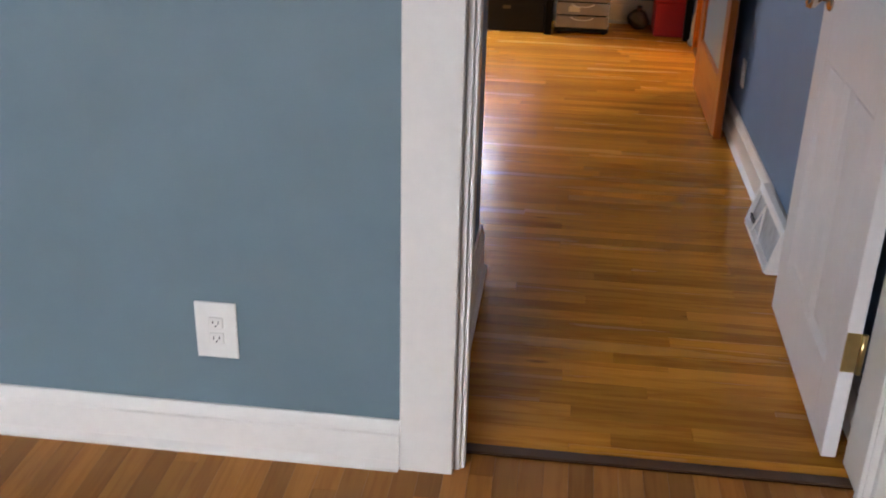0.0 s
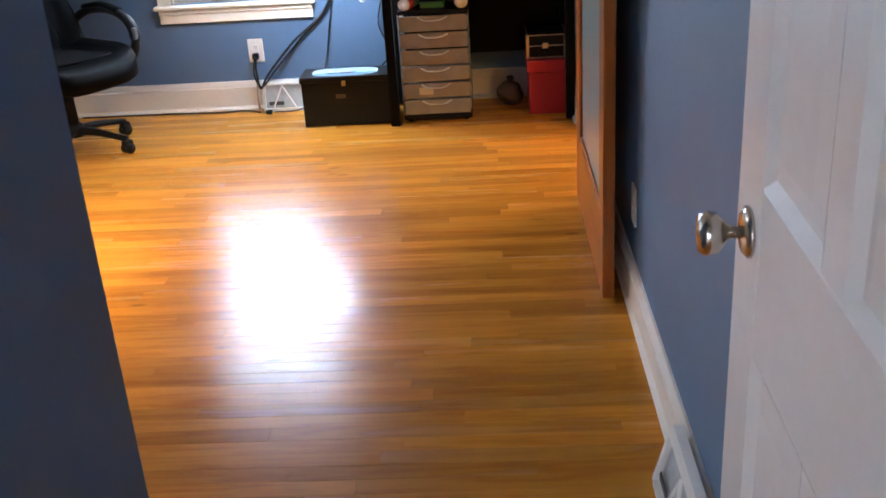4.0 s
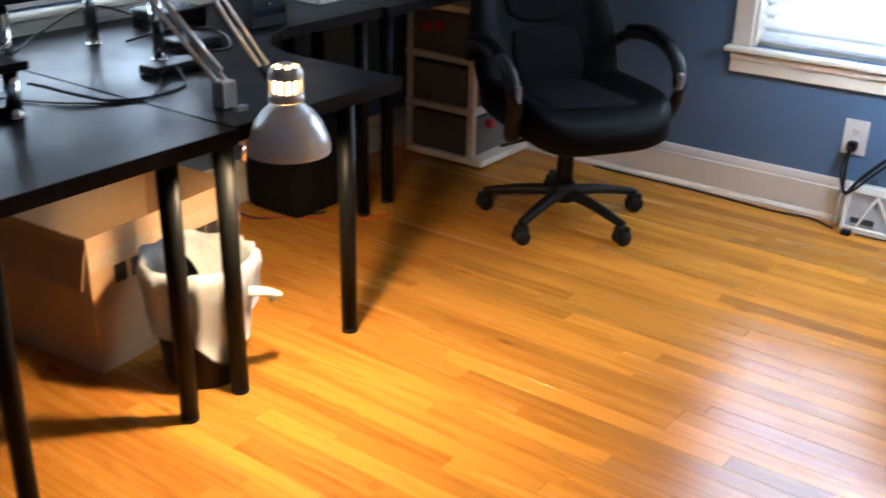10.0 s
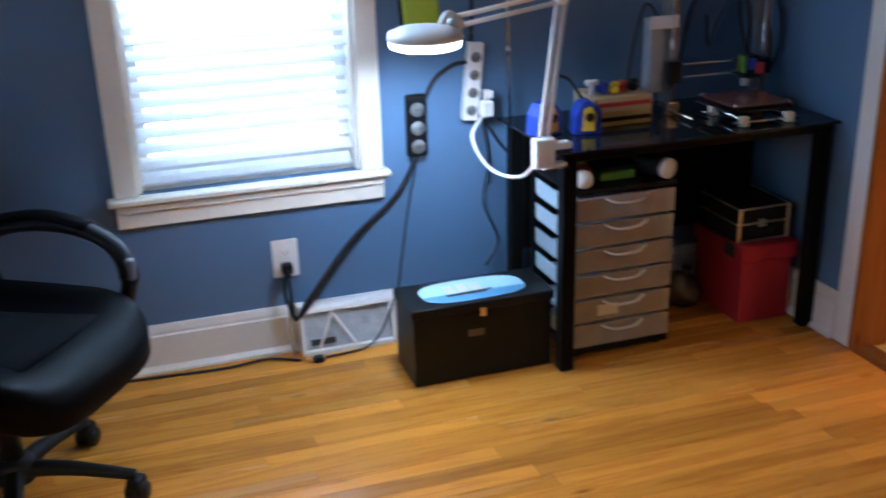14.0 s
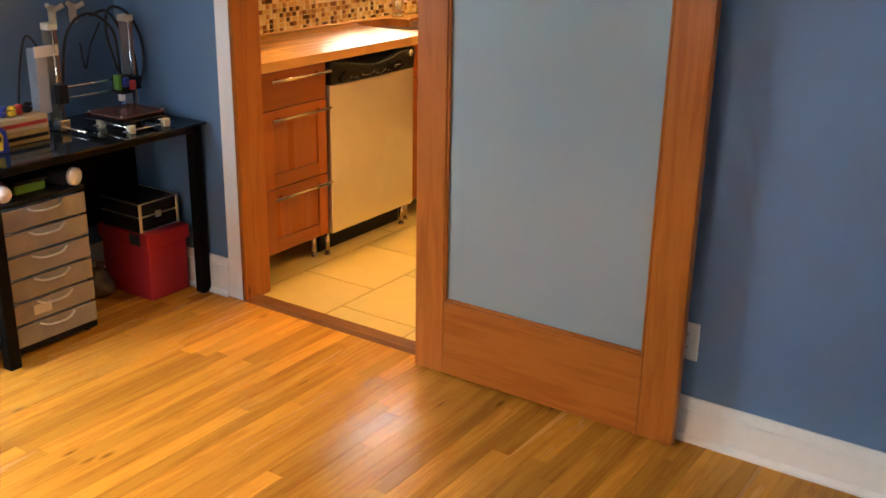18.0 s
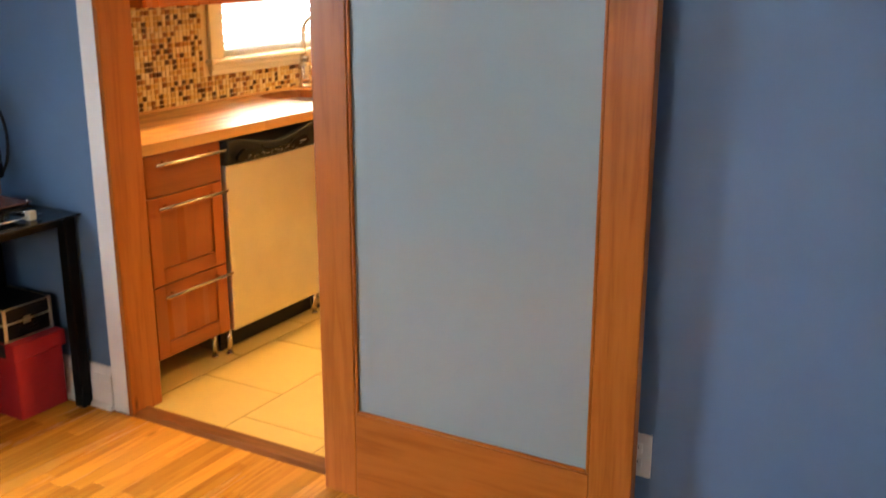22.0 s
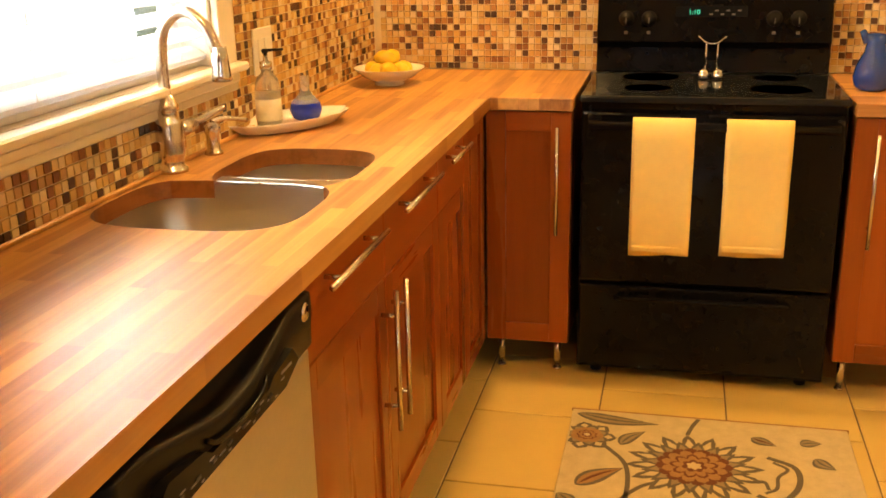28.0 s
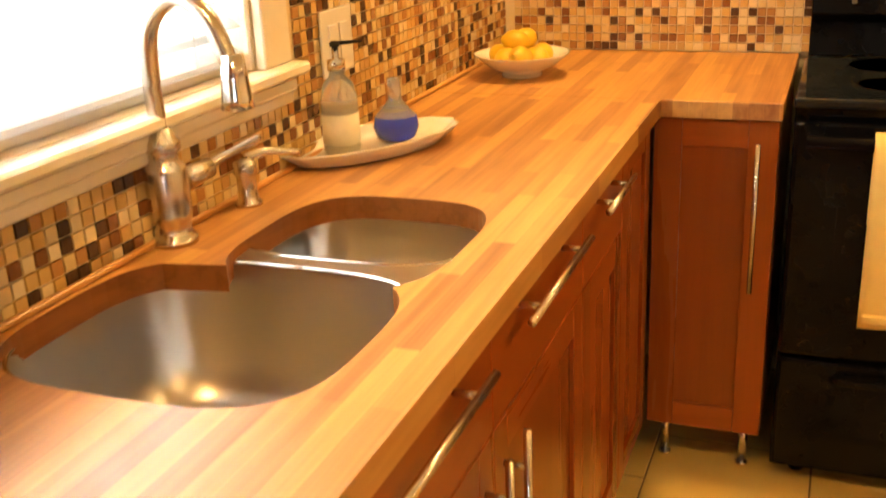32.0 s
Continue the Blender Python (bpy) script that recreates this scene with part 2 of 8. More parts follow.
def lathe_bm(profile, n=28, centre=(0, 0, 0), bm=None, squash=(1, 1), capped=True):
    """A turned body: (radius, height) pairs from bottom to top."""
    bm2 = bmesh.new()
    rings = []
    for r, z in profile:
        ring = []
        for k in range(n):
            a = 2 * math.pi * k / n
            ring.append(bm2.verts.new((centre[0] + max(r, 1e-4) * math.cos(a) * squash[0], centre[1] + max(r, 1e-4) * math.sin(a) * squash[1], centre[2] + z)))
        rings.append(ring)
    for lo, hi in zip(rings, rings[1:]):
        for k in range(n):
            bm2.faces.new((lo[k], lo[(k + 1) % n], hi[(k + 1) % n], hi[k]))
    if capped and profile[0][0] > 1e-3:
        bm2.faces.new(rings[0][::-1])
    if capped and profile[-1][0] > 1e-3:
        bm2.faces.new(rings[-1])
    return merge(bm, bm2)


def smooth_path(points, per=8):
    """A Catmull-Rom line through a few points."""
    p = [Vector(q) for q in points]
    p = [2 * p[0] - p[1]] + p + [2 * p[-1] - p[-2]]
    out = []
    for a, b, c, d in zip(p, p[1:], p[2:], p[3:]):
        for k in range(per):
            s = k / per
            out.append(0.5 * (2 * b + (c - a) * s + (2 * a - 5 * b + 4 * c - d) * s * s + (3 * b - a - 3 * c + d) * s ** 3))
    out.append(p[-2])
    return out


def sweep_bm(points, r, n=8, bm=None, per=8, taper=None, flat=1.0):
    """A tube along a smooth line."""
    line = smooth_path(points, per)
    bm2 = bmesh.new()
    rings, up = [], Vector((0, 0, 1))
    for k, p in enumerate(line):
        d = (line[min(k + 1, len(line) - 1)] - line[max(k - 1, 0)]).normalized()
        side = d.cross(up)
        if side.length < 0.05:
            side = d.cross(Vector((1, 0, 0)))
        side.normalize()
        top = side.cross(d)
        rr = r if taper is None else r * (1 + (taper - 1) * k / (len(line) - 1))
        rings.append([bm2.verts.new(p + side * rr * math.cos(2 * math.pi * j / n) + top * rr * flat * math.sin(2 * math.pi * j / n)) for j in range(n)])
    for lo, hi in zip(rings, rings[1:]):
        for j in range(n):
            bm2.faces.new((lo[j], lo[(j + 1) % n], hi[(j + 1) % n], hi[j]))
    bm2.faces.new(rings[0][::-1])
    bm2.faces.new(rings[-1])
    return merge(bm, bm2)


def prism_bm(outline, axis, a, b, bm=None, bevel=0.0):
    """A flat outline pushed along an axis from a to b; the outline gives the other two coordinates in order."""
    bm2 = bmesh.new()

    def at(p, v):
        q = list(p)
        q.insert(axis, v)
        return q

    lo = [bm2.verts.new(at(p, a)) for p in outline]
    hi = [bm2.verts.new(at(p, b)) for p in outline]
    bm2.faces.new(lo)
    bm2.faces.new(hi[::-1])
    for k in range(len(lo)):
        j = (k + 1) % len(lo)
        bm2.faces.new((lo[k], hi[k], hi[j], lo[j]))
    bmesh.ops.recalc_face_normals(bm2, faces=bm2.faces[:])
    if bevel:
        bmesh.ops.bevel(bm2, geom=bm2.edges[:], offset=bevel, segments=2, affect="EDGES", profile=0.5)
    return merge(bm, bm2)


def thing(name, at, label, category, group=""):
    e = new(name)
    e.location = at
    e.empty_display_size = 0.05
    return tagged(e, label, category, group)


def structure(name, bm, material, label, smooth=False):
    return tagged(link_bm(name, bm, material, None, "", smooth), label, "", "", "structure")


def text_part(words, size, m, material, parent, name="lettering", extrude=0.0008):
    cu = bpy.data.curves.new(name, "FONT")
    cu.body, cu.size, cu.extrude, cu.align_x, cu.align_y = words, size, extrude, "CENTER", "CENTER"
    tmp = bpy.data.objects.new("tmp", cu)
    scene.collection.objects.link(tmp)
    me = bpy.data.meshes.new_from_object(tmp.evaluated_get(bpy.context.evaluated_depsgraph_get()))
    bpy.data.objects.remove(tmp)
    me.materials.clear()
    me.materials.append(material)
    me.transform(m)
    ob = new(name, me)
    ob.parent = parent
    return ob


# ---- walls, floors, ceilings ----
def wall(name, label, material, pieces):
    bm = None
    for p in pieces:
        bm = box_bm(*p, bm=bm)
    return structure(name, bm, material, label)


NW = (-1.18, -0.505, 0.575, 1.75)        # workroom window: x0 x1 z0 z1
WW = (3.45, 4.75, 0.80, 1.75)            # desk window: y0 y1 z0 z1
KW = (2.07, 2.93, 1.095, 1.75)          # kitchen window: x0 x1 z0 z1

wall("wall_north", "blue painted wall with a window and a power outlet", BLUE, (
    (XW - 0.15, NW[0], YN, YN + 0.14, 0, HC), (NW[1], XE + 0.07, YN, YN + 0.14, 0, HC),
    (NW[0], NW[1], YN, YN + 0.14, 0, NW[2]), (NW[0], NW[1], YN, YN + 0.14, NW[3], HC)))
wall("wall_west", "blue painted wall with a window behind the desks", BLUE, (
    (XW - 0.14, XW, YS - 0.12, WW[0], 0, HC), (XW - 0.14, XW, WW[1], YN, 0, HC),
    (XW - 0.14, XW, WW[0], WW[1], 0, WW[2]), (XW - 0.14, XW, WW[0], WW[1], WW[3], HC)))
wall("wall_east", "blue painted wall with a wide doorway to the kitchen", BLUE, (
    (XE, XE + 0.07, YD2, OS, 0, HC), (XE, XE + 0.07, ON, YN, 0, HC), (XE, XE + 0.07, OS, ON, 2.06, HC)))
wall("wall_kitchen_west", "cream painted kitchen wall beside the doorway", CREAM, (
    (XE + 0.07, XE2, 2.6, OS, 0, HC), (XE + 0.07, XE2, ON, YN, 0, HC), (XE + 0.07, XE2, OS, ON, 2.06, HC)))
wall("wall_south", "blue painted wall beside the entry", BLUE, ((XW, XL - 0.12, YS - 0.12, YS, 0, HC),))
wall("wall_entry", "dark blue painted wall of the entry", BLUE, ((XL - 0.12, XL, YD2, YS, 0, HC),))
wall("wall_kitchen_north", "cream painted kitchen wall with a window over the sink", CREAM, (
    (XE + 0.07, KW[0], YK, YK + 0.14, 0, HC), (KW[1], XK + 0.12, YK, YK + 0.14, 0, HC),
    (KW[0], KW[1], YK, YK + 0.14, 0, KW[2]), (KW[0], KW[1], YK, YK + 0.14, KW[3], HC)))
wall("wall_kitchen_east", "cream painted kitchen wall behind the stove", CREAM, ((XK, XK + 0.12, 2.6, YN, 0, HC),))
wall("wall_kitchen_south", "cream painted kitchen wall", CREAM, ((XE2, XK, 2.48, 2.6, 0, HC),))
wall("wall_first_room_north", "grey blue painted wall with a doorway", GREYBLUE, (
    (-3.0, XL, YD, YD2, 0, HC), (DR, 1.42, YD, YD2, 0, HC), (XL, DR, YD, YD2, 2.06, HC)))
wall("wall_first_room_east", "grey blue painted wall", GREYBLUE, ((1.30, 1.42, -2.6, YD, 0, HC),))
wall("wall_first_room_west", "grey blue painted wall", GREYBLUE, ((-3.12, -3.0, -2.6, YD2, 0, HC),))
wall("wall_first_room_south", "grey blue painted wall with a window", GREYBLUE, (
    (-3.0, -2.3, -2.6, -2.48, 0, HC), (-0.5, 1.30, -2.6, -2.48, 0, HC), (-2.3, -0.5, -2.6, -2.48, 0, 0.8), (-2.3, -0.5, -2.6, -2.48, 2.0, HC)))
structure("ceiling_workroom", box_bm(XW - 0.14, XE, YD2, YN + 0.14, HC, HC + 0.1), CEIL, "flat white painted ceiling")
structure("ceiling_kitchen", box_bm(XE, XK + 0.12, 2.48, YN + 0.14, HC, HC + 0.1), CEIL, "flat white painted kitchen ceiling")
structure("ceiling_first_room", box_bm(-3.12, 1.42, -2.6, YD2, HC, HC + 0.1), CEIL, "flat white painted ceiling")
structure("ground", box_bm(-60, 60, -60, 60, -0.62, -0.6), plain("grass_ground", (0.10, 0.14, 0.05), 0.9, grain=8, vary=0.3), "plain lawn outside the windows")


def board_profile(depth, h):
    """Section of a baseboard: distance from the wall, height."""
    return [(0, 0), (depth + 0.012, 0), (depth + 0.012, 0.008), (depth, 0.022), (depth, h - 0.035), (depth - 0.004, h - 0.03), (depth - 0.004, h - 0.022), (depth * 0.55, h - 0.006), (depth * 0.4, h), (0, h)]


def baseboard(name, axis, sign, at, a, b, h=0.155, material=None):
    """A moulded board along a wall. axis 0 runs along x (wall at y=at), axis 1 along y (wall at x=at)."""
    line = [(at + sign * d, z) for d, z in board_profile(0.018, h)]
    return structure(name, prism_bm(line, axis, a, b), material or TRIM, "white moulded baseboard along the wall")


baseboard("baseboard_north", 0, -1, YN, XW + 0.02, XE - 0.02)
baseboard("baseboard_west", 1, 1, XW, YS, YN)
baseboard("baseboard_east_south", 1, -1, XE, YD2, OS - 0.08, 0.138)
baseboard("baseboard_east_north", 1, -1, XE, ON + 0.075, YN - 0.02)
baseboard("baseboard_entry", 1, 1, XL, YD2, YS + 0.02)
baseboard("baseboard_south", 0, 1, YS, XW + 0.02, XL - 0.001)
baseboard("baseboard_first_room", 0, -1, YD, -3.0, XL - 0.080, 0.125)
baseboard("baseboard_first_room_east", 0, -1, YD, DR + 0.125, 1.3)

# casings of the first doorway
def casing_bm(x0, x1, y0, y1, z0, z1, bm=None):
    return box_bm(x0, x1, y0, y1, z0, z1, 0.003, 1, bm)


bm = casing_bm(XL - 0.078, XL + 0.045, YD - 0.022, YD - 0.001, 0, 2.08)
bm = casing_bm(DR - 0.004, DR + 0.12, YD - 0.022, YD - 0.001, 0, 2.08, bm)
bm = casing_bm(XL - 0.078, DR + 0.12, YD - 0.022, YD - 0.001, 2.0801, 2.21, bm)
structure("trim_first_door_casing", bm, TRIM, "white painted door casing")
bm = box_bm(XL - 0.001, XL + 0.060, YD + 0.0, YD2, 0, 2.06, 0.002, 1)
bm = box_bm(XL + 0.0601, XL + 0.070, YD + 0.008, YD + 0.038, 0, 2.04, 0.002, 1, bm)
bm = box_bm(DR - 0.018, DR + 0.001, YD + 0.0, YD2, 0, 2.06, 0.002, 1, bm)
bm = box_bm(DR - 0.03, DR - 0.0181, YD + 0.002, YD + 0.026, 0, 2.04, 0.002, 1, bm)
bm = box_bm(XL + 0.061, DR - 0.019, YD + 0.0, YD2, 2.041, 2.06, 0.002, 1, bm)
structure("trim_first_door_jamb", bm, TRIM, "white painted door jamb with a stop strip")
bm = casing_bm(XL - 0.002, XL + 0.059, YD2 + 0.001, YD2 + 0.02, 0.16, 2.08)
structure("trim_first_door_inner", bm, TRIM, "white painted edge of the door frame")
structure("threshold", box_bm(XL + 0.061, DR - 0.019, YD + 0.07, YD + 0.105, 0.0, 0.006, 0.002, 1), plain("dark_worn_wood", (0.07, 0.03, 0.012), 0.4), "dark worn wooden threshold strip")

# kitchen doorway: white casing on the workroom side, fir liners
bm = casing_bm(XE - 0.018, XE - 0.001, ON - 0.004, ON + 0.07, 0, 2.06)
bm = casing_bm(XE - 0.018, XE - 0.001, OS - 0.07, OS + 0.004, 0, 2.06, bm)
bm = casing_bm(XE - 0.018, XE - 0.001, OS - 0.07, ON + 0.07, 2.0601, 2.18, bm)
structure("trim_kitchen_door_casing", bm, TRIM, "white painted casing round the kitchen doorway")
bm = box_bm(XE - 0.022, XE2 + 0.018, ON - 0.026, ON - 0.0045, 0, 2.055, 0.003, 1)
structure("trim_kitchen_door_jamb_north", bm, FIR, "varnished fir jamb liner of the kitchen doorway")
bm = box_bm(XE - 0.022, XE2 + 0.018, OS + 0.0045, OS + 0.024, 0, 2.055, 0.003, 1)
structure("trim_kitchen_door_jamb_south", bm, FIR, "varnished fir jamb liner of the kitchen doorway")
structure("threshold_kitchen", prism_bm([(XE - 0.02, 0), (XE - 0.005, 0.012), (XE + 0.05, 0.014), (XE + 0.065, 0.004), (XE + 0.065, 0)], 1, OS + 0.025, ON - 0.025), wood("worn_threshold_oak", (0.085, 0.026, 0.006), (0.20, 0.075, 0.018), 1, rough=0.4, coat=0.1), "worn oak threshold between wooden floor and tiles")

# floors (boards and tiles are laid last)
structure("floor_workroom", box_bm(XW - 0.1, XE + 0.06, YD + 0.09, YN + 0.05, -0.06, -0.006), plain("dark_floor_gap", (0.26, 0.10, 0.016), 0.8), "varnished oak strip floor")
structure("floor_kitchen", box_bm(XE + 0.06, XK + 0.1, 2.5, YN + 0.05, -0.06, -0.003), plain("tile_grout", (0.20, 0.14, 0.07), 0.85), "beige ceramic tile floor with narrow joints")
structure("floor_first_room", box_bm(-3.1, 1.4, -2.6, YD + 0.09, -0.06, -0.006), plain("dark_floor_gap_two", (0.10, 0.035, 0.008), 0.8), "varnished oak strip floor")

# lights of the place
DOWNLIGHTS = ((1.7, 5.45, 96), (3.72, 5.50, 126), (1.9, 3.6, 84), (3.4, 3.6, 84))     # x, y, watts
lamp("window_light_north", "AREA", 21, look(((NW[0] + NW[1]) / 2, YN - 0.03, 1.36), ((NW[0] + NW[1]) / 2, 4.0, 0.5)), (0.72, 0.88, 1.0), size=(0.66, 0.76))
lamp("window_light_west", "AREA", 3.5, look((XW + 0.03, 4.1, 1.56), (0, 4.1, 0.7)), (1.0, 0.96, 0.90), size=(1.2, 0.34))
lamp("window_light_kitchen", "AREA", 15, look((2.52, YK + 0.16, 1.42), (2.52, 3, 0.8)), (1.0, 0.95, 0.85), size=(0.78, 0.62))
lamp("window_light_first_room", "AREA", 57, look((-1.4, -2.62, 1.4), (-0.9, 0, 1.0)), (0.95, 0.96, 1.0), size=(1.7, 1.1))
for x, y, watts in DOWNLIGHTS:
    lamp("kitchen_downlight", "SPOT", watts, look((x, y, HC - 0.03), (x, y, 0)), (1.0, 0.59, 0.195), size=0.06, cone=140)


# ---- kitchen ----
def bar_handle(parent, a, b, out, r=0.006):
    """A round bar on two posts. out: the way it stands off."""
    a, b, out = Vector(a), Vector(b), Vector(out)
    d = (b - a).normalized()
    bm = tube_bm(a, b, r, n=12)
    for p in (a + d * 0.055, b - d * 0.055):
        bm = tube_bm(p - out, p, r * 0.8, n=10, bm=bm)
    return part("handle", bm, NICKEL, parent, "brushed steel bar handle", True)


CF = 5.490       # faces of the base cabinets
CT = 0.872       # underside of the worktop
Z0 = 0.115       # cabinet bottoms


def shaker_front(parent, name, x0, x1, z0, z1, y, frame_w=0.058, plain_front=False, along="x"):
    """A cabinet front facing -y (along x) or -x (along y)."""
    g = 0.0015

    def bx(u0, u1, d0, d1, w0, w1, bev=0.0015):
        return box_bm(u0, u1, d0, d1, w0, w1, bev, 1) if along == "x" else box_bm(d0, d1, u0, u1, w0, w1, bev, 1)

    flat = CHERRYX if along == "x" else CHERRYY
    if plain_front:
        return part(name, bx(x0 + g, x1 - g, y, y + 0.019, z0 + g, z1 - g), flat, parent)
    front = part(name, bx(x0 + frame_w - 0.004, x1 - frame_w + 0.004, y + 0.008, y + 0.016, z0 + frame_w - 0.004, z1 - frame_w + 0.004), CHERRY, parent)
    for u0, u1 in ((x0 + g, x0 + frame_w), (x1 - frame_w, x1 - g)):
        part("stile", bx(u0, u1, y, y + 0.019, z0 + g, z1 - g), CHERRY, front)
    for w0, w1 in ((z0 + g, z0 + frame_w), (z1 - frame_w, z1 - g)):
        part("rail", bx(x0 + frame_w + 0.0003, x1 - frame_w - 0.0003, y + 0.0003, y + 0.0187, w0, w1), flat, front)
    return front


def cabinet_leg(parent, x, y):
    bm = tube_bm((x, y, 0.006), (x, y, Z0 + 0.001), 0.0115, n=14)
    bm = tube_bm((x, y, 0.0005), (x, y, 0.006), 0.015, n=14, bm=bm)
    part("leg", bm, NICKEL, parent, "steel cabinet leg", True)


def cab_body(parent, x0, x1, y0, y1, zt=CT - 0.001):
    part("body", box_bm(x0 + 0.001, x1 - 0.001, y0, y1, Z0, zt, 0.001, 1), CHERRY, parent)


# drawer unit beside the doorway
c = thing("drawer_cabinet", (1.275, 5.77, 0), "cherry base cabinet with three drawers and steel bar handles", "cabinet", "kitchen base cabinets")
for z0, z1, flat in ((0.715, CT - 0.004, True), (0.393, 0.715, False), (0.118, 0.393, False)):
    f = shaker_front(c, "drawer", 1.080, 1.460, z0, z1, CF - 0.019, plain_front=flat)
    zh = z1 - 0.035
    bar_handle(f, (1.105, CF - 0.052, zh), (1.452, CF - 0.052, zh), (0, -0.034, 0))
cab_body(c, 1.080, 1.460, CF + 0.001, YK - 0.03)
for x in (1.115, 1.435):
    cabinet_leg(c, x, CF + 0.05)
    cabinet_leg(c, x, YK - 0.1)
for ob in c.children:
    ob.matrix_parent_inverse = Matrix.Translation((-1.275, -5.77, 0))


def settle(e):
    """Parts were built in world places: hold them there under their base."""
    for ob in e.children:
        ob.matrix_parent_inverse = Matrix.Translation(-Vector(e.location))
    return e


# dishwasher
d = thing("dishwasher", (1.78, 5.77, 0), "stainless steel dishwasher with a black control panel", "dishwasher")
part("body", box_bm(1.465, 2.066, CF + 0.012, YK - 0.04, 0.10, CT - 0.003), BLACKM, d)
part("door", box_bm(1.466, 2.065, CF - 0.035, CF + 0.011, 0.115, 0.767, 0.006), STEEL, d, "brushed stainless door")
def dip(x, a, b):
    """0 outside a..b, 1 in the middle, with soft shoulders."""
    u = min(1.0, max(0.0, (x - a) / (b - a)))
    return (0.5 - 0.5 * math.cos(2 * math.pi * u)) ** 0.7


panel = bmesh.new()
sheets = []
for k in range(49):
    x = 1.467 + 0.597 * k / 48
    top = 0.864 - 0.036 * dip(x, 1.53, 1.985)
    out = CF - 0.040 - 0.014 * dip(x, 1.49, 2.03)
    sheets.append([panel.verts.new(p) for p in ((x, CF - 0.008, 0.769), (x, out + 0.003, 0.770), (x, out, 0.775), (x, out - 0.003, top - 0.010), (x, out - 0.001, top - 0.002), (x, out + 0.006, top), (x, CF - 0.012, top - 0.004), (x, CF - 0.006, 0.8635), (x, CF + 0.01, 0.8645), (x, CF + 0.01, 0.769))])
for a, b in zip(sheets, sheets[1:]):
    for k in range(len(a)):
        j_ = (k + 1) % len(a)
        panel.faces.new((a[k], a[j_], b[j_], b[k]))
panel.faces.new(sheets[0])
panel.faces.new(sheets[-1][::-1])
bmesh.ops.recalc_face_normals(panel, faces=panel.faces[:])
pnl = part("control_panel", panel, plain("black_panel_plastic", (0.005, 0.005, 0.0055), 0.34, grain=40, vary=0.15, bump=0.0, spec=0.22), d, "black control panel with a dipped finger ledge", True)
part("fascia", prism_bm([(1.52, 0.776), (1.90, 0.776), (1.955, 0.797), (1.935, 0.822), (1.86, 0.812), (1.84, 0.800), (1.66, 0.800), (1.64, 0.812), (1.55, 0.822), (1.51, 0.797)], 1, CF - 0.0605, CF - 0.0440), BLACK, pnl, "glossy black key strip")
part("pocket", sweep_bm([(1.655, CF - 0.056, 0.818), (1.68, CF - 0.060, 0.806), (1.75, CF - 0.062, 0.802), (1.82, CF - 0.060, 0.806), (1.845, CF - 0.056, 0.818)], 0.004, 8), BLACK, pnl, "curved grip lip", True)
PRINT = plain("grey_panel_print", (0.22, 0.21, 0.20), 0.5)
for k in range(14):
    x, z = 1.545 + 0.026 * k, 0.7795 + 0.007 * ((k * 5) % 3)
    part("print_mark", box_bm(x, x + 0.008 + 0.005 * (k % 3), CF - 0.0614, CF - 0.0604, z, z + 0.002), PRINT, pnl)
part("print_word", box_bm(1.885, 1.925, CF - 0.0614, CF - 0.0604, 0.802, 0.806), PRINT, pnl, "small grey printed word")
part("badge", lathe_bm([(0.0155, 0), (0.016, 0.002), (0.012, 0.005), (0.007, 0.0045), (0.0, 0.006)], 22), CHROME, pnl, "round chrome badge", True).matrix_local = pose(2.033, CF - 0.0425, 0.840, 92, 0, 0)
BUTTON = plain("grey_button", (0.02, 0.02, 0.02), 0.3)
for k in range(7):
    x = 1.565 + 0.045 * k
    part("button", box_bm(x, x + 0.013, CF - 0.0622, CF - 0.0603, 0.7865, 0.7925, 0.001, 1), BUTTON, pnl)
part("kickplate", box_bm(1.47, 2.06, CF + 0.05, CF + 0.06, 0.012, 0.112), BLACKM, d)
for x in (1.49, 2.045):
    cabinet_leg(d, x, CF + 0.02)
settle(d)

# sink base
c = thing("sink_cabinet", (2.62, 5.77, 0), "cherry sink cabinet with two doors and two false drawer fronts", "cabinet", "kitchen base cabinets")
for x0, x1, hx in ((2.075, 2.558, 2.52), (2.558, 3.036, 2.598)):
    f = shaker_front(c, "drawer_front", x0, x1, 0.715, CT - 0.004, CF - 0.019, plain_front=True)
    bar_handle(f, (x0 + 0.068, CF - 0.052, 0.84), (x1 - 0.078, CF - 0.052, 0.84), (0, -0.034, 0))
    f = shaker_front(c, "door", x0, x1, 0.118, 0.715, CF - 0.019)
    bar_handle(f, (hx, CF - 0.052, 0.385), (hx, CF - 0.052, 0.70), (0, -0.034, 0))
for n, b in (("side_panel", (2.076, 2.094)), ("side_panel", (3.017, 3.035))):
    part(n, box_bm(b[0], b[1], CF + 0.001, YK - 0.03, Z0, CT - 0.001), CHERRY, c)
part("bottom_panel", box_bm(2.0945, 3.0165, CF + 0.001, YK - 0.03, Z0, Z0 + 0.018), CHERRY, c)
for x in (2.115, 2.558, 3.0):
    cabinet_leg(c, x, CF + 0.05)
settle(c)

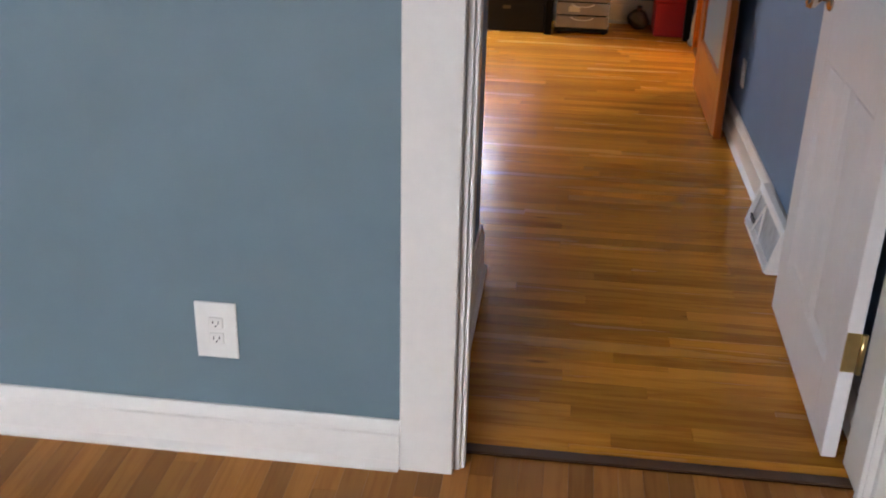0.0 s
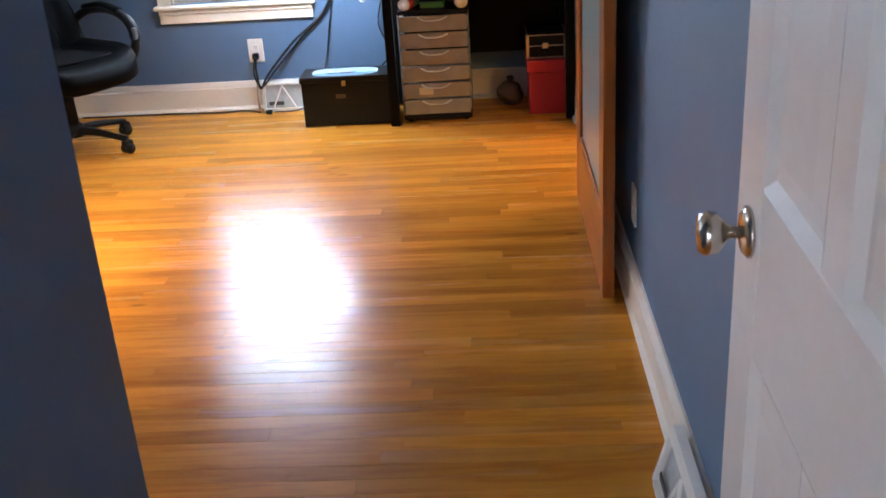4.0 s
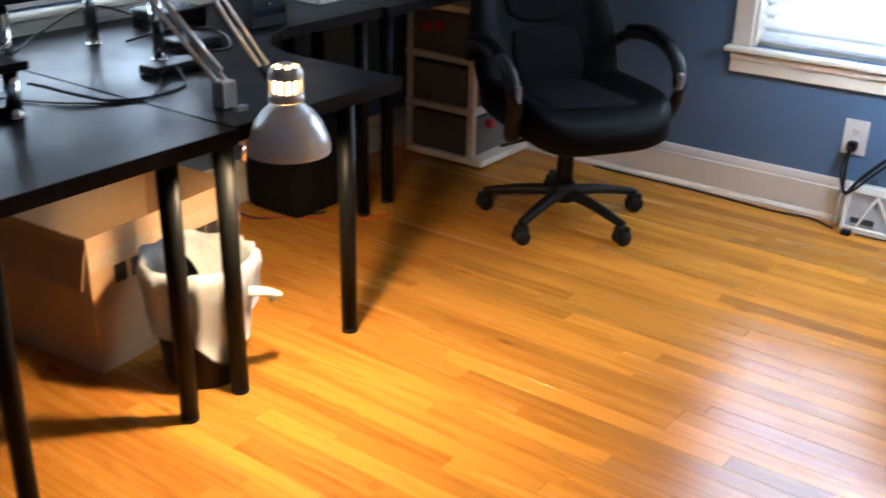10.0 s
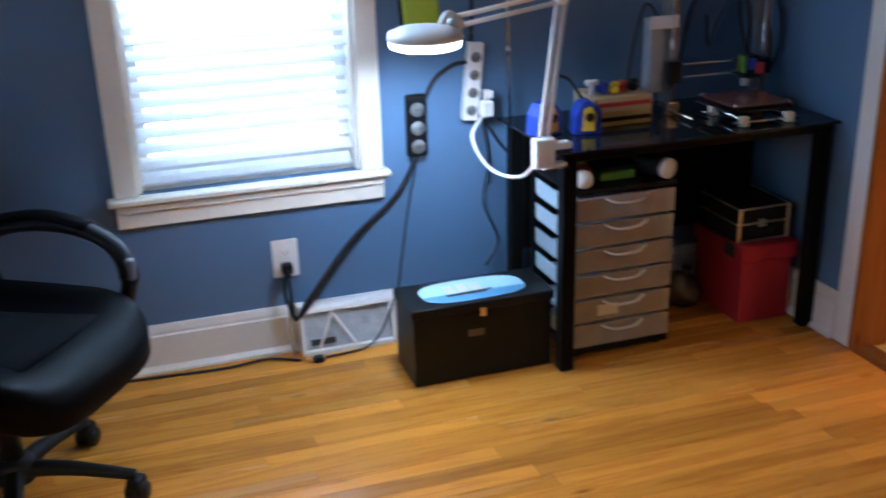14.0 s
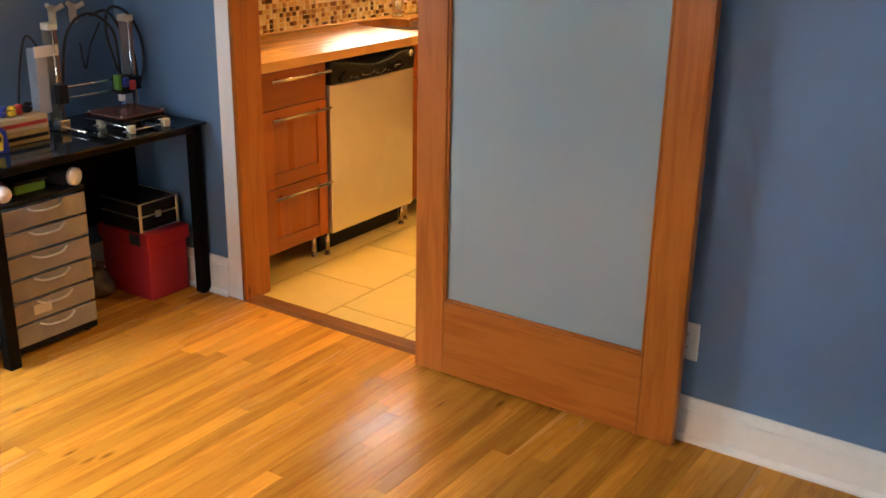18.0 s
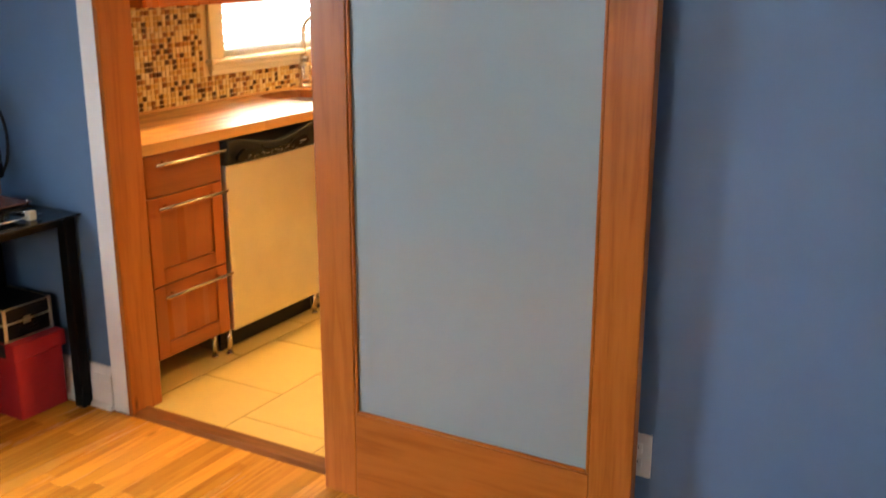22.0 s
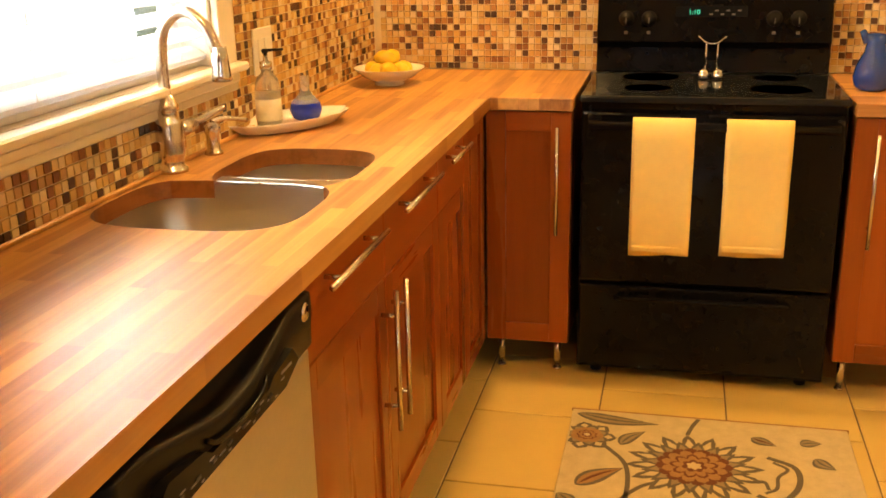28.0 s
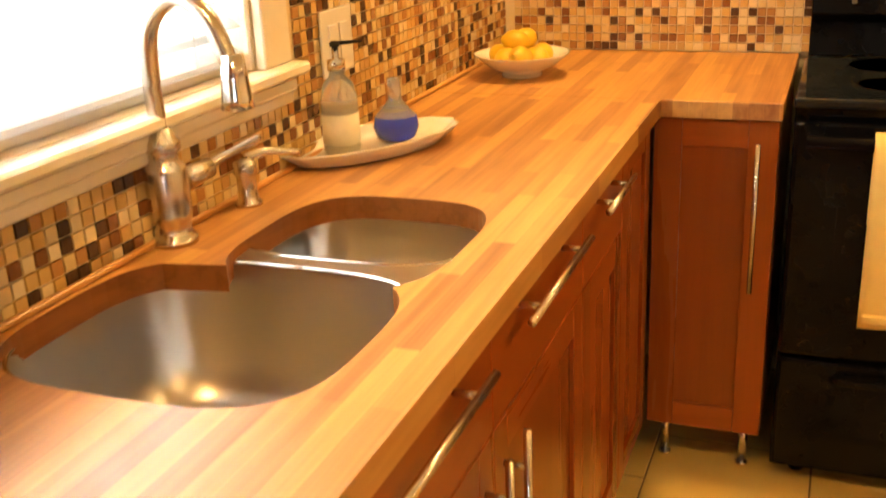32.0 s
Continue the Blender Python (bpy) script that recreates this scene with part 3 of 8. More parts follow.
# narrow unit towards the corner
c = thing("corner_drawer_cabinet", (3.44, 5.77, 0), "cherry corner cabinet with a drawer and a door", "cabinet", "kitchen base cabinets")
f = shaker_front(c, "drawer_front", 3.036, 3.36, 0.715, CT - 0.004, CF - 0.019, plain_front=True)
bar_handle(f, (3.085, CF - 0.052, 0.84), (3.31, CF - 0.052, 0.84), (0, -0.034, 0))
shaker_front(c, "door", 3.036, 3.36, 0.118, 0.715, CF - 0.019)
shaker_front(c, "door", 3.36, 3.658, 0.118, CT - 0.004, CF - 0.019)
cab_body(c, 3.036, 3.688, CF + 0.001, YK - 0.03)
for x in (3.075, 3.33, 3.64):
    cabinet_leg(c, x, CF + 0.05)
settle(c)

KF = 3.69      # faces of the cabinets on the stove wall
c = thing("corner_cabinet", (4.15, 5.32, 0), "cherry corner cabinet with one tall door beside the stove", "cabinet", "kitchen base cabinets")
f = shaker_front(c, "door", 5.205, 5.468, 0.118, CT - 0.004, KF - 0.019, along="y", frame_w=0.062)
bar_handle(f, (KF - 0.052, 5.245, 0.49), (KF - 0.052, 5.245, 0.825), (-0.034, 0, 0))
cab_body(c, KF + 0.001, XK - 0.03, 5.206, 5.467)
for y in (5.245, 5.43):
    cabinet_leg(c, KF + 0.05, y)
settle(c)
c = thing("side_cabinet", (4.15, 4.1, 0), "cherry base cabinet on the far side of the stove", "cabinet", "kitchen base cabinets")
f = shaker_front(c, "door", 3.94, 4.405, 0.118, CT - 0.004, KF - 0.019, along="y", frame_w=0.062)
bar_handle(f, (KF - 0.052, 4.345, 0.49), (KF - 0.052, 4.345, 0.825), (-0.034, 0, 0))
cab_body(c, KF + 0.001, XK - 0.03, 3.94, 4.404)
for y in (3.98, 4.365):
    cabinet_leg(c, KF + 0.05, y)
settle(c)

# worktop: one glued slab with an opening for the sink
def stave_material(name, along):
    m, t, b = nodes_of(name)
    br = t.nodes.new("ShaderNodeTexBrick")
    br.offset, br.squash = 0.37, 1.0
    for key, value in (("Scale", 1.0), ("Mortar Size", 0.0005), ("Brick Width", 0.34), ("Row Height", 0.031), ("Bias", 0.0)):
        br.inputs[key].default_value = value
    br.inputs["Color1"].default_value, br.inputs["Color2"].default_value, br.inputs["Mortar"].default_value = (0, 0, 0, 1), (1, 1, 1, 1), (0.35, 0.35, 0.35, 1)
    c = t.nodes.new("ShaderNodeTexCoord")
    mp = t.nodes.new("ShaderNodeMapping")
    if along == "y":
        mp.inputs["Rotation"].default_value = (0, 0, radians(90))
    t.links.new(c.outputs["Object"], mp.inputs[0])
    t.links.new(mp.outputs[0], br.inputs["Vector"])
    s = (3.0, 70.0, 40.0) if along == "x" else (70.0, 3.0, 40.0)
    grain = noise_of(t, coords(t, s), 1.0, 5.0)
    broad = noise_of(t, coords(t), 2.2, 3.0)
    tone = ramp(t, br.outputs[0], ((0.0, (0.25, 0.095, 0.026)), (0.45, (0.47, 0.220, 0.055)), (1.0, (0.66, 0.370, 0.095))))
    col = mix_of(t, 0.30, tone, ramp(t, grain, ((0.35, (0.17, 0.055, 0.014)), (0.62, (0.64, 0.34, 0.105)))))
    col = mix_of(t, 0.14, col, ramp(t, broad, ((0.35, (0.33, 0.13, 0.03)), (0.65, (0.62, 0.33, 0.105)))))
    t.links.new(col, b.inputs["Base Color"])
    b.inputs["Roughness"].default_value, b.inputs["Coat Weight"].default_value, b.inputs["Coat Roughness"].default_value = 0.44, 0.07, 0.30
    bump_of(t, b, grain, 0.06, 0.0006)
    return m


BUTCHER, BUTCHERY = stave_material("oak_butcher_block", "x"), stave_material("oak_butcher_block_crossways", "y")


def rounded(x0, x1, y0, y1, r, n=8):
    out = []
    for cx, cy, a0 in ((x1 - r, y1 - r, 0), (x0 + r, y1 - r, 90), (x0 + r, y0 + r, 180), (x1 - r, y0 + r, 270)):
        for k in range(n + 1):
            a = radians(a0 + 90 * k / n)
            out.append((cx + r * math.cos(a), cy + r * math.sin(a)))
    return out


def bowl_outline(x0, x1, y0, y1, n=44, p=3.4):
    """A squarish oval, fuller at the back."""
    out = []
    for k in range(n):
        a = 2 * math.pi * k / n
        ca, sa = math.cos(a), math.sin(a)
        out.append(((x0 + x1) / 2 + (x1 - x0) / 2 * math.copysign(abs(ca) ** (2 / p), ca), (y0 + y1) / 2 + (y1 - y0) / 2 * math.copysign(abs(sa) ** (2 / p), sa)))
    return out


def slab_with_holes(outer, holes, z0, z1):
    bm = bmesh.new()
    for z in (z1, z0):
        edges = []
        for loop in (outer, *holes):
            vs = [bm.verts.new((x, y, z)) for x, y in loop]
            edges += [bm.edges.new((vs[k], vs[(k + 1) % len(vs)])) for k in range(len(vs))]
        bmesh.ops.triangle_fill(bm, use_beauty=True, use_dissolve=False, edges=edges)
    bm.verts.ensure_lookup_table()
    n = len(outer) + sum(len(h) for h in holes)
    start = 0
    for loop in (outer, *holes):
        for k in range(len(loop)):
            j = (k + 1) % len(loop)
            bm.faces.new((bm.verts[start + k], bm.verts[start + j], bm.verts[n + start + j], bm.verts[n + start + k]))
        start += len(loop)
    bmesh.ops.recalc_face_normals(bm, faces=bm.faces[:])
    return bm


LARGE, SMALL, SXM = (2.200, 2.568, 5.549, 5.962), (2.516, 2.878, 5.549, 5.862), 2.542
# one opening that follows both bowls
left, right = bowl_outline(*LARGE, n=56), bowl_outline(*SMALL, n=56)
left = sorted((p for p in left if p[0] < SXM), key=lambda p: math.atan2(p[1] - 5.75, SXM - p[0]))
right = sorted((p for p in right if p[0] > SXM), key=lambda p: math.atan2(5.735 - p[1], p[0] - SXM))
opening = left + right
w = thing("worktop", (2.5, 5.76, CT), "oiled oak butcher block worktop along the window wall", "worktop")
slab = part("slab", slab_with_holes([(1.05, 5.450), (3.65, 5.450), (3.65, YK - 0.012), (1.05, YK - 0.012)], (opening,), CT, 0.91), BUTCHER, w)
# the shade on the opening's routed edge is put into a darker wood colour
slab.data.materials.append(wood("shaded_cut_edge", (0.15, 0.052, 0.013), (0.26, 0.095, 0.024), 0, rough=0.42, coat=0.05, piece=0.05))
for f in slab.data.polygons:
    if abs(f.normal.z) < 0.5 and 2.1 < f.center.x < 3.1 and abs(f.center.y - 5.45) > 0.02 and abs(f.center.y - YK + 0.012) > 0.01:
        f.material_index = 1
part("return_slab", box_bm(3.6502, XK - 0.012, 5.20, YK - 0.012, CT, 0.91, 0.002, 1), BUTCHER, w)
part("back_strip", box_bm(1.05, XK - 0.03, YK - 0.022, YK - 0.0125, 0.9105, 0.921, 0.003, 1), BUTCHER, w, "narrow wooden strip along the wall")
settle(w)
w = thing("side_worktop", (4.15, 4.1, CT), "oiled oak butcher block worktop beside the stove", "worktop")
part("slab", box_bm(3.65, XK - 0.012, 3.92, 4.41, CT, 0.91, 0.002, 1), BUTCHERY, w)
settle(w)

# sink: two pressed bowls under the slab
SINKM, nt, bs = nodes_of("sink_steel")
bs.inputs["Base Color"].default_value, bs.inputs["Metallic"].default_value, bs.inputs["Roughness"].default_value = (0.50, 0.465, 0.42, 1), 1.0, 0.30
bump_of(nt, bs, noise_of(nt, coords(nt, (12.0, 12.0, 420.0)), 1.0), 0.03, 0.0006)
s = thing("sink", (2.61, 5.73, CT), "stainless steel double bowl undermount sink", "sink")


def bowl_bm(x0, x1, y0, y1, top, depth):
    loops = []
    for grow, z in ((0.0, top), (-0.004, top - 0.01), (-0.012, top - depth * 0.6), (-0.03, top - depth * 0.9), (-0.06, top - depth), (-0.12, top - depth - 0.004)):
        loops.append([(x, y, z) for x, y in bowl_outline(x0 - grow, x1 + grow, y0 - grow, y1 + grow)])
    bm = bmesh.new()
    rings = [[bm.verts.new(p) for p in lp] for lp in loops]
    for a, b in zip(rings, rings[1:]):
        for k in range(len(a)):
            j = (k + 1) % len(a)
            bm.faces.new((a[k], a[j], b[j], b[k]))
    bm.faces.new(rings[-1])
    bmesh.ops.recalc_face_normals(bm, faces=bm.faces[:])
    for f in bm.faces:
        f.normal_flip()
    return bm


BOWLS = ((2.213, 2.606, 5.541, 5.972), (2.638, 2.94, 5.543, 5.915))
part("large_bowl", bowl_bm(*BOWLS[0], CT + 0.021, 0.20), SINKM, s, "deep steel bowl", True)
part("small_bowl", bowl_bm(*BOWLS[1], CT + 0.021, 0.16), SINKM, s, "shallower steel bowl", True)
for q in BOWLS:
    edge_line = bowl_outline(q[0] + 0.001, q[1] - 0.001, q[2] + 0.001, q[3] - 0.001)
    part("bowl_lip", sweep_bm([(x, y, CT + 0.0205) for x, y in edge_line + edge_line[:1]], 0.003, 8), CHROME, s, "bright rolled lip", True)
part("flange", slab_with_holes([(2.18, 5.52), (2.97, 5.52), (2.97, 5.976), (2.18, 5.976)], [bowl_outline(*q) for q in BOWLS], CT + 0.019, CT + 0.022), SINKM, s, "steel flange")
for x, y, z in ((2.41, 5.755, CT - 0.205), (2.787, 5.735, CT - 0.165)):
    part("drain", lathe_bm([(0.043, 0.0), (0.043, 0.003), (0.036, 0.004), (0.03, 0.001), (0.0, 0.0015)], 24, (x, y, z)), CHROME, s, "round strainer", True)
settle(s)

# tap with a pull-down head
TX, TY = 2.613, 5.957
f = thing("kitchen_tap", (TX, TY, 0.91), "brushed nickel gooseneck kitchen tap with a side lever", "tap")
part("base", lathe_bm([(0.033, 0), (0.034, 0.004), (0.033, 0.009), (0.026, 0.013), (0.0255, 0.03), (0.029, 0.034), (0.030, 0.045), (0.031, 0.105), (0.028, 0.112), (0.021, 0.118), (0.020, 0.130), (0.025, 0.134), (0.026, 0.146), (0.020, 0.152), (0.016, 0.165)], 24, (TX, TY, 0.91)), NICKEL, f, "", True)
part("spout", sweep_bm([(TX, TY, 1.06), (TX - 0.002, TY, 1.15), (TX - 0.006, TY - 0.014, 1.215), (TX - 0.010, TY - 0.06, 1.25), (TX - 0.015, TY - 0.108, 1.225), (TX - 0.018, TY - 0.135, 1.17)], 0.0125, 14), NICKEL, f, "curved neck", True)
part("spray_head", lathe_bm([(0.014, 0), (0.0175, -0.03), (0.02, -0.055), (0.022, -0.068), (0.018, -0.07)][::-1], 20, (TX - 0.0185, TY - 0.141, 1.18)), CHROME, f, "pull-down spray head", True)
part("lever_mount", tube_bm((2.643, 5.947, 0.995), (2.688, 5.937, 1.0), 0.017, 0.015, 18), NICKEL, f, "", True)
part("lever", sweep_bm([(2.683, 5.943, 1.0), (2.718, 5.922, 1.012), (2.768, 5.897, 1.026)], 0.008, 10, taper=0.7), NICKEL, f, "side lever", True)
settle(f)
f = thing("soap_pump", (2.793, 5.945, 0.91), "brushed nickel soap pump set into the worktop", "soap dispenser")
part("body", lathe_bm([(0.022, 0), (0.022, 0.005), (0.016, 0.01), (0.015, 0.045), (0.019, 0.052), (0.019, 0.068), (0.009, 0.075)], 20, (2.793, 5.945, 0.91)), NICKEL, f, "", True)
part("nozzle", sweep_bm([(2.793, 5.945, 0.985), (2.828, 5.925, 0.988), (2.878, 5.895, 0.975)], 0.007, 10, taper=0.8), NICKEL, f, "long nozzle", True)
settle(f)

# tray with bottle and flask
f = thing("oval_tray", (3.123, 5.884, 0.91), "scalloped white ceramic tray on the worktop", "tray")
bm = bmesh.new()
rings = []
for r, z in ((0.0, 0.006), (0.72, 0.006), (0.86, 0.012), (1.0, 0.028), (1.02, 0.031), (0.99, 0.026), (0.84, 0.004), (0.7, 0.0), (0.0, 0.0)):
    ring = []
    for k in range(56):
        a = 2 * math.pi * k / 56
        wob = 1 + (0.025 * math.cos(14 * a) if r > 0.85 else 0)
        u, v = 0.185 * r * wob * math.cos(a), 0.085 * r * wob * math.sin(a)
        ring.append(bm.verts.new((3.123 + u * 0.85 + v * 0.52, 5.884 - u * 0.52 + v * 0.85, 0.911 + z)))
    rings.append(ring)
for a, b in zip(rings, rings[1:]):
    for k in range(56):
        bm.faces.new((a[k], a[(k + 1) % 56], b[(k + 1) % 56], b[k]))
part("dish", bm, plain("white_ceramic", (0.78, 0.74, 0.66), 0.18, grain=30, vary=0.04, bump=0.0, coat=0.5), f, "", True)
settle(f)
CERAMIC = bpy.data.materials["white_ceramic"]
f = thing("soap_bottle", (3.083, 5.923, 0.918), "clear glass soap bottle with a dark pump top", "soap bottle")
CLEAR = plain("clear_bottle_glass", (0.85, 0.83, 0.76), 0.08, grain=20, vary=0.02, bump=0.0, trans=0.75)
part("bottle", lathe_bm([(0.030, 0), (0.033, 0.004), (0.033, 0.10), (0.028, 0.125), (0.014, 0.14), (0.014, 0.15)], 24, (3.083, 5.923, 0.918)), CLEAR, f, "", True)
part("liquid", lathe_bm([(0.028, 0.004), (0.029, 0.09), (0.0, 0.09)], 20, (3.083, 5.923, 0.918)), plain("pale_soap", (0.72, 0.62, 0.42), 0.3, trans=0.3), f, "pale soap", True)
part("label", lathe_bm([(0.0336, 0.02), (0.0336, 0.075)], 24, (3.083, 5.923, 0.918)), plain("cream_label", (0.74, 0.66, 0.48), 0.6), f, "cream paper label", True)
bm = lathe_bm([(0.016, 0.15), (0.016, 0.168), (0.006, 0.17), (0.006, 0.19)], 18, (3.083, 5.923, 0.918))
part("collar", bm, CHROME, f, "metal collar", True)
bm = lathe_bm([(0.008, 0.19), (0.010, 0.196), (0.006, 0.20)], 14, (3.083, 5.923, 0.918))
bm = tube_bm((3.083, 5.923, 1.114), (3.118, 5.888, 1.113), 0.004, 0.003, 8, bm)
part("pump", bm, BLACKM, f, "dark pump head", True)
settle(f)
f = thing("glass_flask", (3.183, 5.86, 0.918), "round glass flask half full of blue soap", "flask")
part("glass", lathe_bm([(0.02, 0), (0.036, 0.01), (0.042, 0.03), (0.038, 0.05), (0.02, 0.068), (0.0125, 0.08), (0.0125, 0.115), (0.014, 0.118)], 26, (3.183, 5.86, 0.918)), CLEAR, f, "", True)
part("blue_soap", lathe_bm([(0.021, 0.0005), (0.0372, 0.010), (0.0432, 0.03), (0.0392, 0.049), (0.0, 0.0495)], 24, (3.183, 5.86, 0.918)), plain("blue_liquid", (0.01, 0.03, 0.42), 0.12, coat=0.5), f, "deep blue liquid", True)
settle(f)

# lemons in a bowl
f = thing("fruit_bowl", (3.875, 5.825, 0.91), "shallow white ceramic bowl of lemons in the corner", "bowl")
part("dish", lathe_bm([(k * 0.82, z * 0.85) for k, z in ((0.06, 0), (0.06, 0.008), (0.055, 0.012), (0.10, 0.03), (0.14, 0.062), (0.143, 0.066), (0.138, 0.064), (0.09, 0.034), (0.03, 0.018), (0.0, 0.017))], 40, (3.875, 5.825, 0.911)), CERAMIC, f, "", True)
settle(f)
LEMON = plain("lemon_peel", (0.72, 0.46, 0.02), 0.42, grain=180, vary=0.1, bump=0.25)
rnd = random.Random(4)
for k, (dx, dy, dz) in enumerate(((-0.06, 0.03, 0.05), (0.0, 0.065, 0.05), (0.06, 0.02, 0.05), (-0.03, -0.055, 0.05), (0.045, -0.05, 0.05), (-0.02, 0.012, 0.095), (0.035, 0.0, 0.092), (-0.075, -0.02, 0.058))):
    a = rnd.uniform(0, 6.28)
    bm = lathe_bm([(k * 0.86, z * 0.86) for k, z in [(0.0, -0.044), (0.006, -0.042), (0.012, -0.037), (0.024, -0.026), (0.031, -0.01), (0.031, 0.01), (0.024, 0.026), (0.012, 0.036), (0.005, 0.041), (0.0, 0.042)]], 18)
    bmesh.ops.transform(bm, matrix=pose(0, 0, 0, 90 + rnd.uniform(-25, 25), 0, math.degrees(a)), verts=bm.verts)
    ob = link_bm("lemon", bm, LEMON, None, "", True)
    ob.location = (3.875 + dx * 0.82, 5.825 + dy * 0.82, 0.915 + dz * 0.85)
    tagged(ob, "ripe yellow lemon lying in a white bowl", "lemon", "lemons in the bowl")
JX, JY = 3.90, 4.335
v = thing("blue_jug", (JX, JY, 0.91), "glossy cobalt blue ceramic jug on the worktop", "jug")
COBALT = plain("cobalt_glaze", (0.012, 0.05, 0.28), 0.12, grain=25, vary=0.2, bump=0.0, coat=0.6)
part("body", lathe_bm([(0.04, 0), (0.052, 0.012), (0.058, 0.04), (0.05, 0.075), (0.032, 0.11), (0.026, 0.14), (0.031, 0.165), (0.026, 0.163), (0.02, 0.14)], 28, (JX, JY, 0.911)), COBALT, v, "", True)
part("handle", sweep_bm([(JX - 0.01, JY - 0.025, 1.055), (JX - 0.015, JY - 0.055, 1.05), (JX - 0.015, JY - 0.065, 1.01), (JX - 0.01, JY - 0.045, 0.975)], 0.007, 10), COBALT, v, "", True)
part("spout", tube_bm((JX + 0.005, JY + 0.022, 1.05), (JX + 0.01, JY + 0.04, 1.085), 0.014, 0.009, 12), COBALT, v, "", True)
settle(v)

# stove
SF = 3.68
o = thing("stove", (3.96, 4.80, 0), "black freestanding electric range with a smooth glass top", "stove")
Y0, Y1 = 4.42, 5.18
part("body", box_bm(SF + 0.03, XK - 0.015, Y0, Y1, 0.03, 0.895, 0.004), BLACK, o)
dr = part("warming_drawer", box_bm(SF, SF + 0.029, Y0 + 0.004, Y1 - 0.004, 0.045, 0.325, 0.008), BLACK, o)
part("handle", sweep_bm([(SF + 0.002, Y0 + 0.12, 0.283), (SF - 0.022, Y0 + 0.16, 0.29), (SF - 0.026, 4.80, 0.293), (SF - 0.022, Y1 - 0.16, 0.29), (SF + 0.002, Y1 - 0.12, 0.283)], 0.009, 10), BLACK, dr, "curved black grip", True)
dr = part("oven_door", box_bm(SF - 0.005, SF + 0.029, Y0 + 0.004, Y1 - 0.004, 0.336, 0.868, 0.008), BLACK, o)
part("window", box_bm(SF - 0.0068, SF - 0.0052, Y0 + 0.10, Y1 - 0.10, 0.43, 0.74, 0.0005, 1), BLACK, dr, "dark oven window")
bm = tube_bm((SF - 0.055, Y0 + 0.03, 0.838), (SF - 0.055, Y1 - 0.03, 0.838), 0.014, n=16)
for y in (Y0 + 0.05, Y1 - 0.05):
    bm = box_bm(SF - 0.056, SF - 0.004, y - 0.014, y + 0.014, 0.826, 0.85, 0.004, 2, bm)
part("handle", bm, BLACK, dr, "black oven door handle", True)
part("cooktop", box_bm(SF - 0.008, XK - 0.10, Y0 - 0.002, Y1 + 0.002, 0.8955, 0.917, 0.006), DARKGLASS, o, "black ceramic glass cooktop")
for x, y, r in ((3.84, 4.60, 0.095), (3.84, 4.99, 0.075), (4.07, 4.60, 0.075), (4.07, 4.99, 0.095)):
    part("burner_ring", lathe_bm([(r - 0.003, 0.0), (r - 0.003, 0.0006), (r, 0.0006), (r, 0.0)], 36, (x, y, 0.9172)), plain("burner_print", (0.016, 0.015, 0.015), 0.1) if r == 0.095 and x == 3.84 else bpy.data.materials["burner_print"], o)
back = part("backguard", prism_bm([(XK - 0.10, 0.9175), (XK - 0.085, 1.0), (XK - 0.105, 1.02), (XK - 0.075, 1.165), (XK - 0.055, 1.18), (XK - 0.016, 1.18), (XK - 0.016, 0.9175)], 1, Y0 + 0.004, Y1 - 0.004, bevel=0.004), BLACK, o, "sloping black control panel")
GREY = plain("grey_print", (0.16, 0.15, 0.14), 0.5)
slope = lambda z: XK - 0.105 + (z - 1.02) / 0.145 * 0.03
for y in (5.08, 5.005, 4.605, 4.53):
    m = Matrix.Translation((slope(1.095) - 0.001, y, 1.095)) @ pose(0, 0, 0, 0, -90 + 11.7, 0)
    bm = lathe_bm([(0.026, 0), (0.026, 0.004), (0.021, 0.008), (0.019, 0.022), (0.0, 0.023)], 24)
    bmesh.ops.transform(bm, matrix=m, verts=bm.verts)
    k = part("knob", bm, BLACKM, back, "round black control knob", True)
    bm = box_bm(-0.019, 0.0, -0.0015, 0.0015, 0.0225, 0.025)
    bmesh.ops.transform(bm, matrix=m, verts=bm.verts)
    part("pointer", bm, GREY, k)
    part("mark", box_bm(slope(1.05) - 0.0018, slope(1.05) - 0.0006, y - 0.006, y + 0.006, 1.045, 1.055), GREY, back)
part("display", box_bm(slope(1.12) - 0.004, slope(1.12) + 0.004, 4.69, 4.92, 1.075, 1.135, 0.001, 1), DARKGLASS, back, "dark clock display")
CLOCK = plain("clock_digits", (0.05, 0.75, 0.5), 0.5, emit=1.2)
text_part("1:10", 0.022, Matrix.Translation((slope(1.12) - 0.0048, 4.86, 1.115)) @ pose(0, 0, 0, 90, 0, -90), CLOCK, back, "clock_digits")
for k in range(6):
    part("key_print", box_bm(slope(1.12) - 0.0052, slope(1.12) - 0.0044, 4.71 + 0.018 * k, 4.722 + 0.018 * k, 1.118 - 0.012 * (k % 2), 1.123 - 0.012 * (k % 2)), GREY, back)
for k in range(8):
    part("key_print", box_bm(slope(1.12) - 0.0052, slope(1.12) - 0.0044, 4.71 + 0.024 * k, 4.726 + 0.024 * k, 1.086, 1.090), GREY, back)
for y in (Y0 + 0.06, Y1 - 0.06):
    for x in (SF + 0.08, XK - 0.12):
        part("foot", tube_bm((x, y, 0), (x, y, 0.031), 0.018, n=12), BLACKM, o)
settle(o)


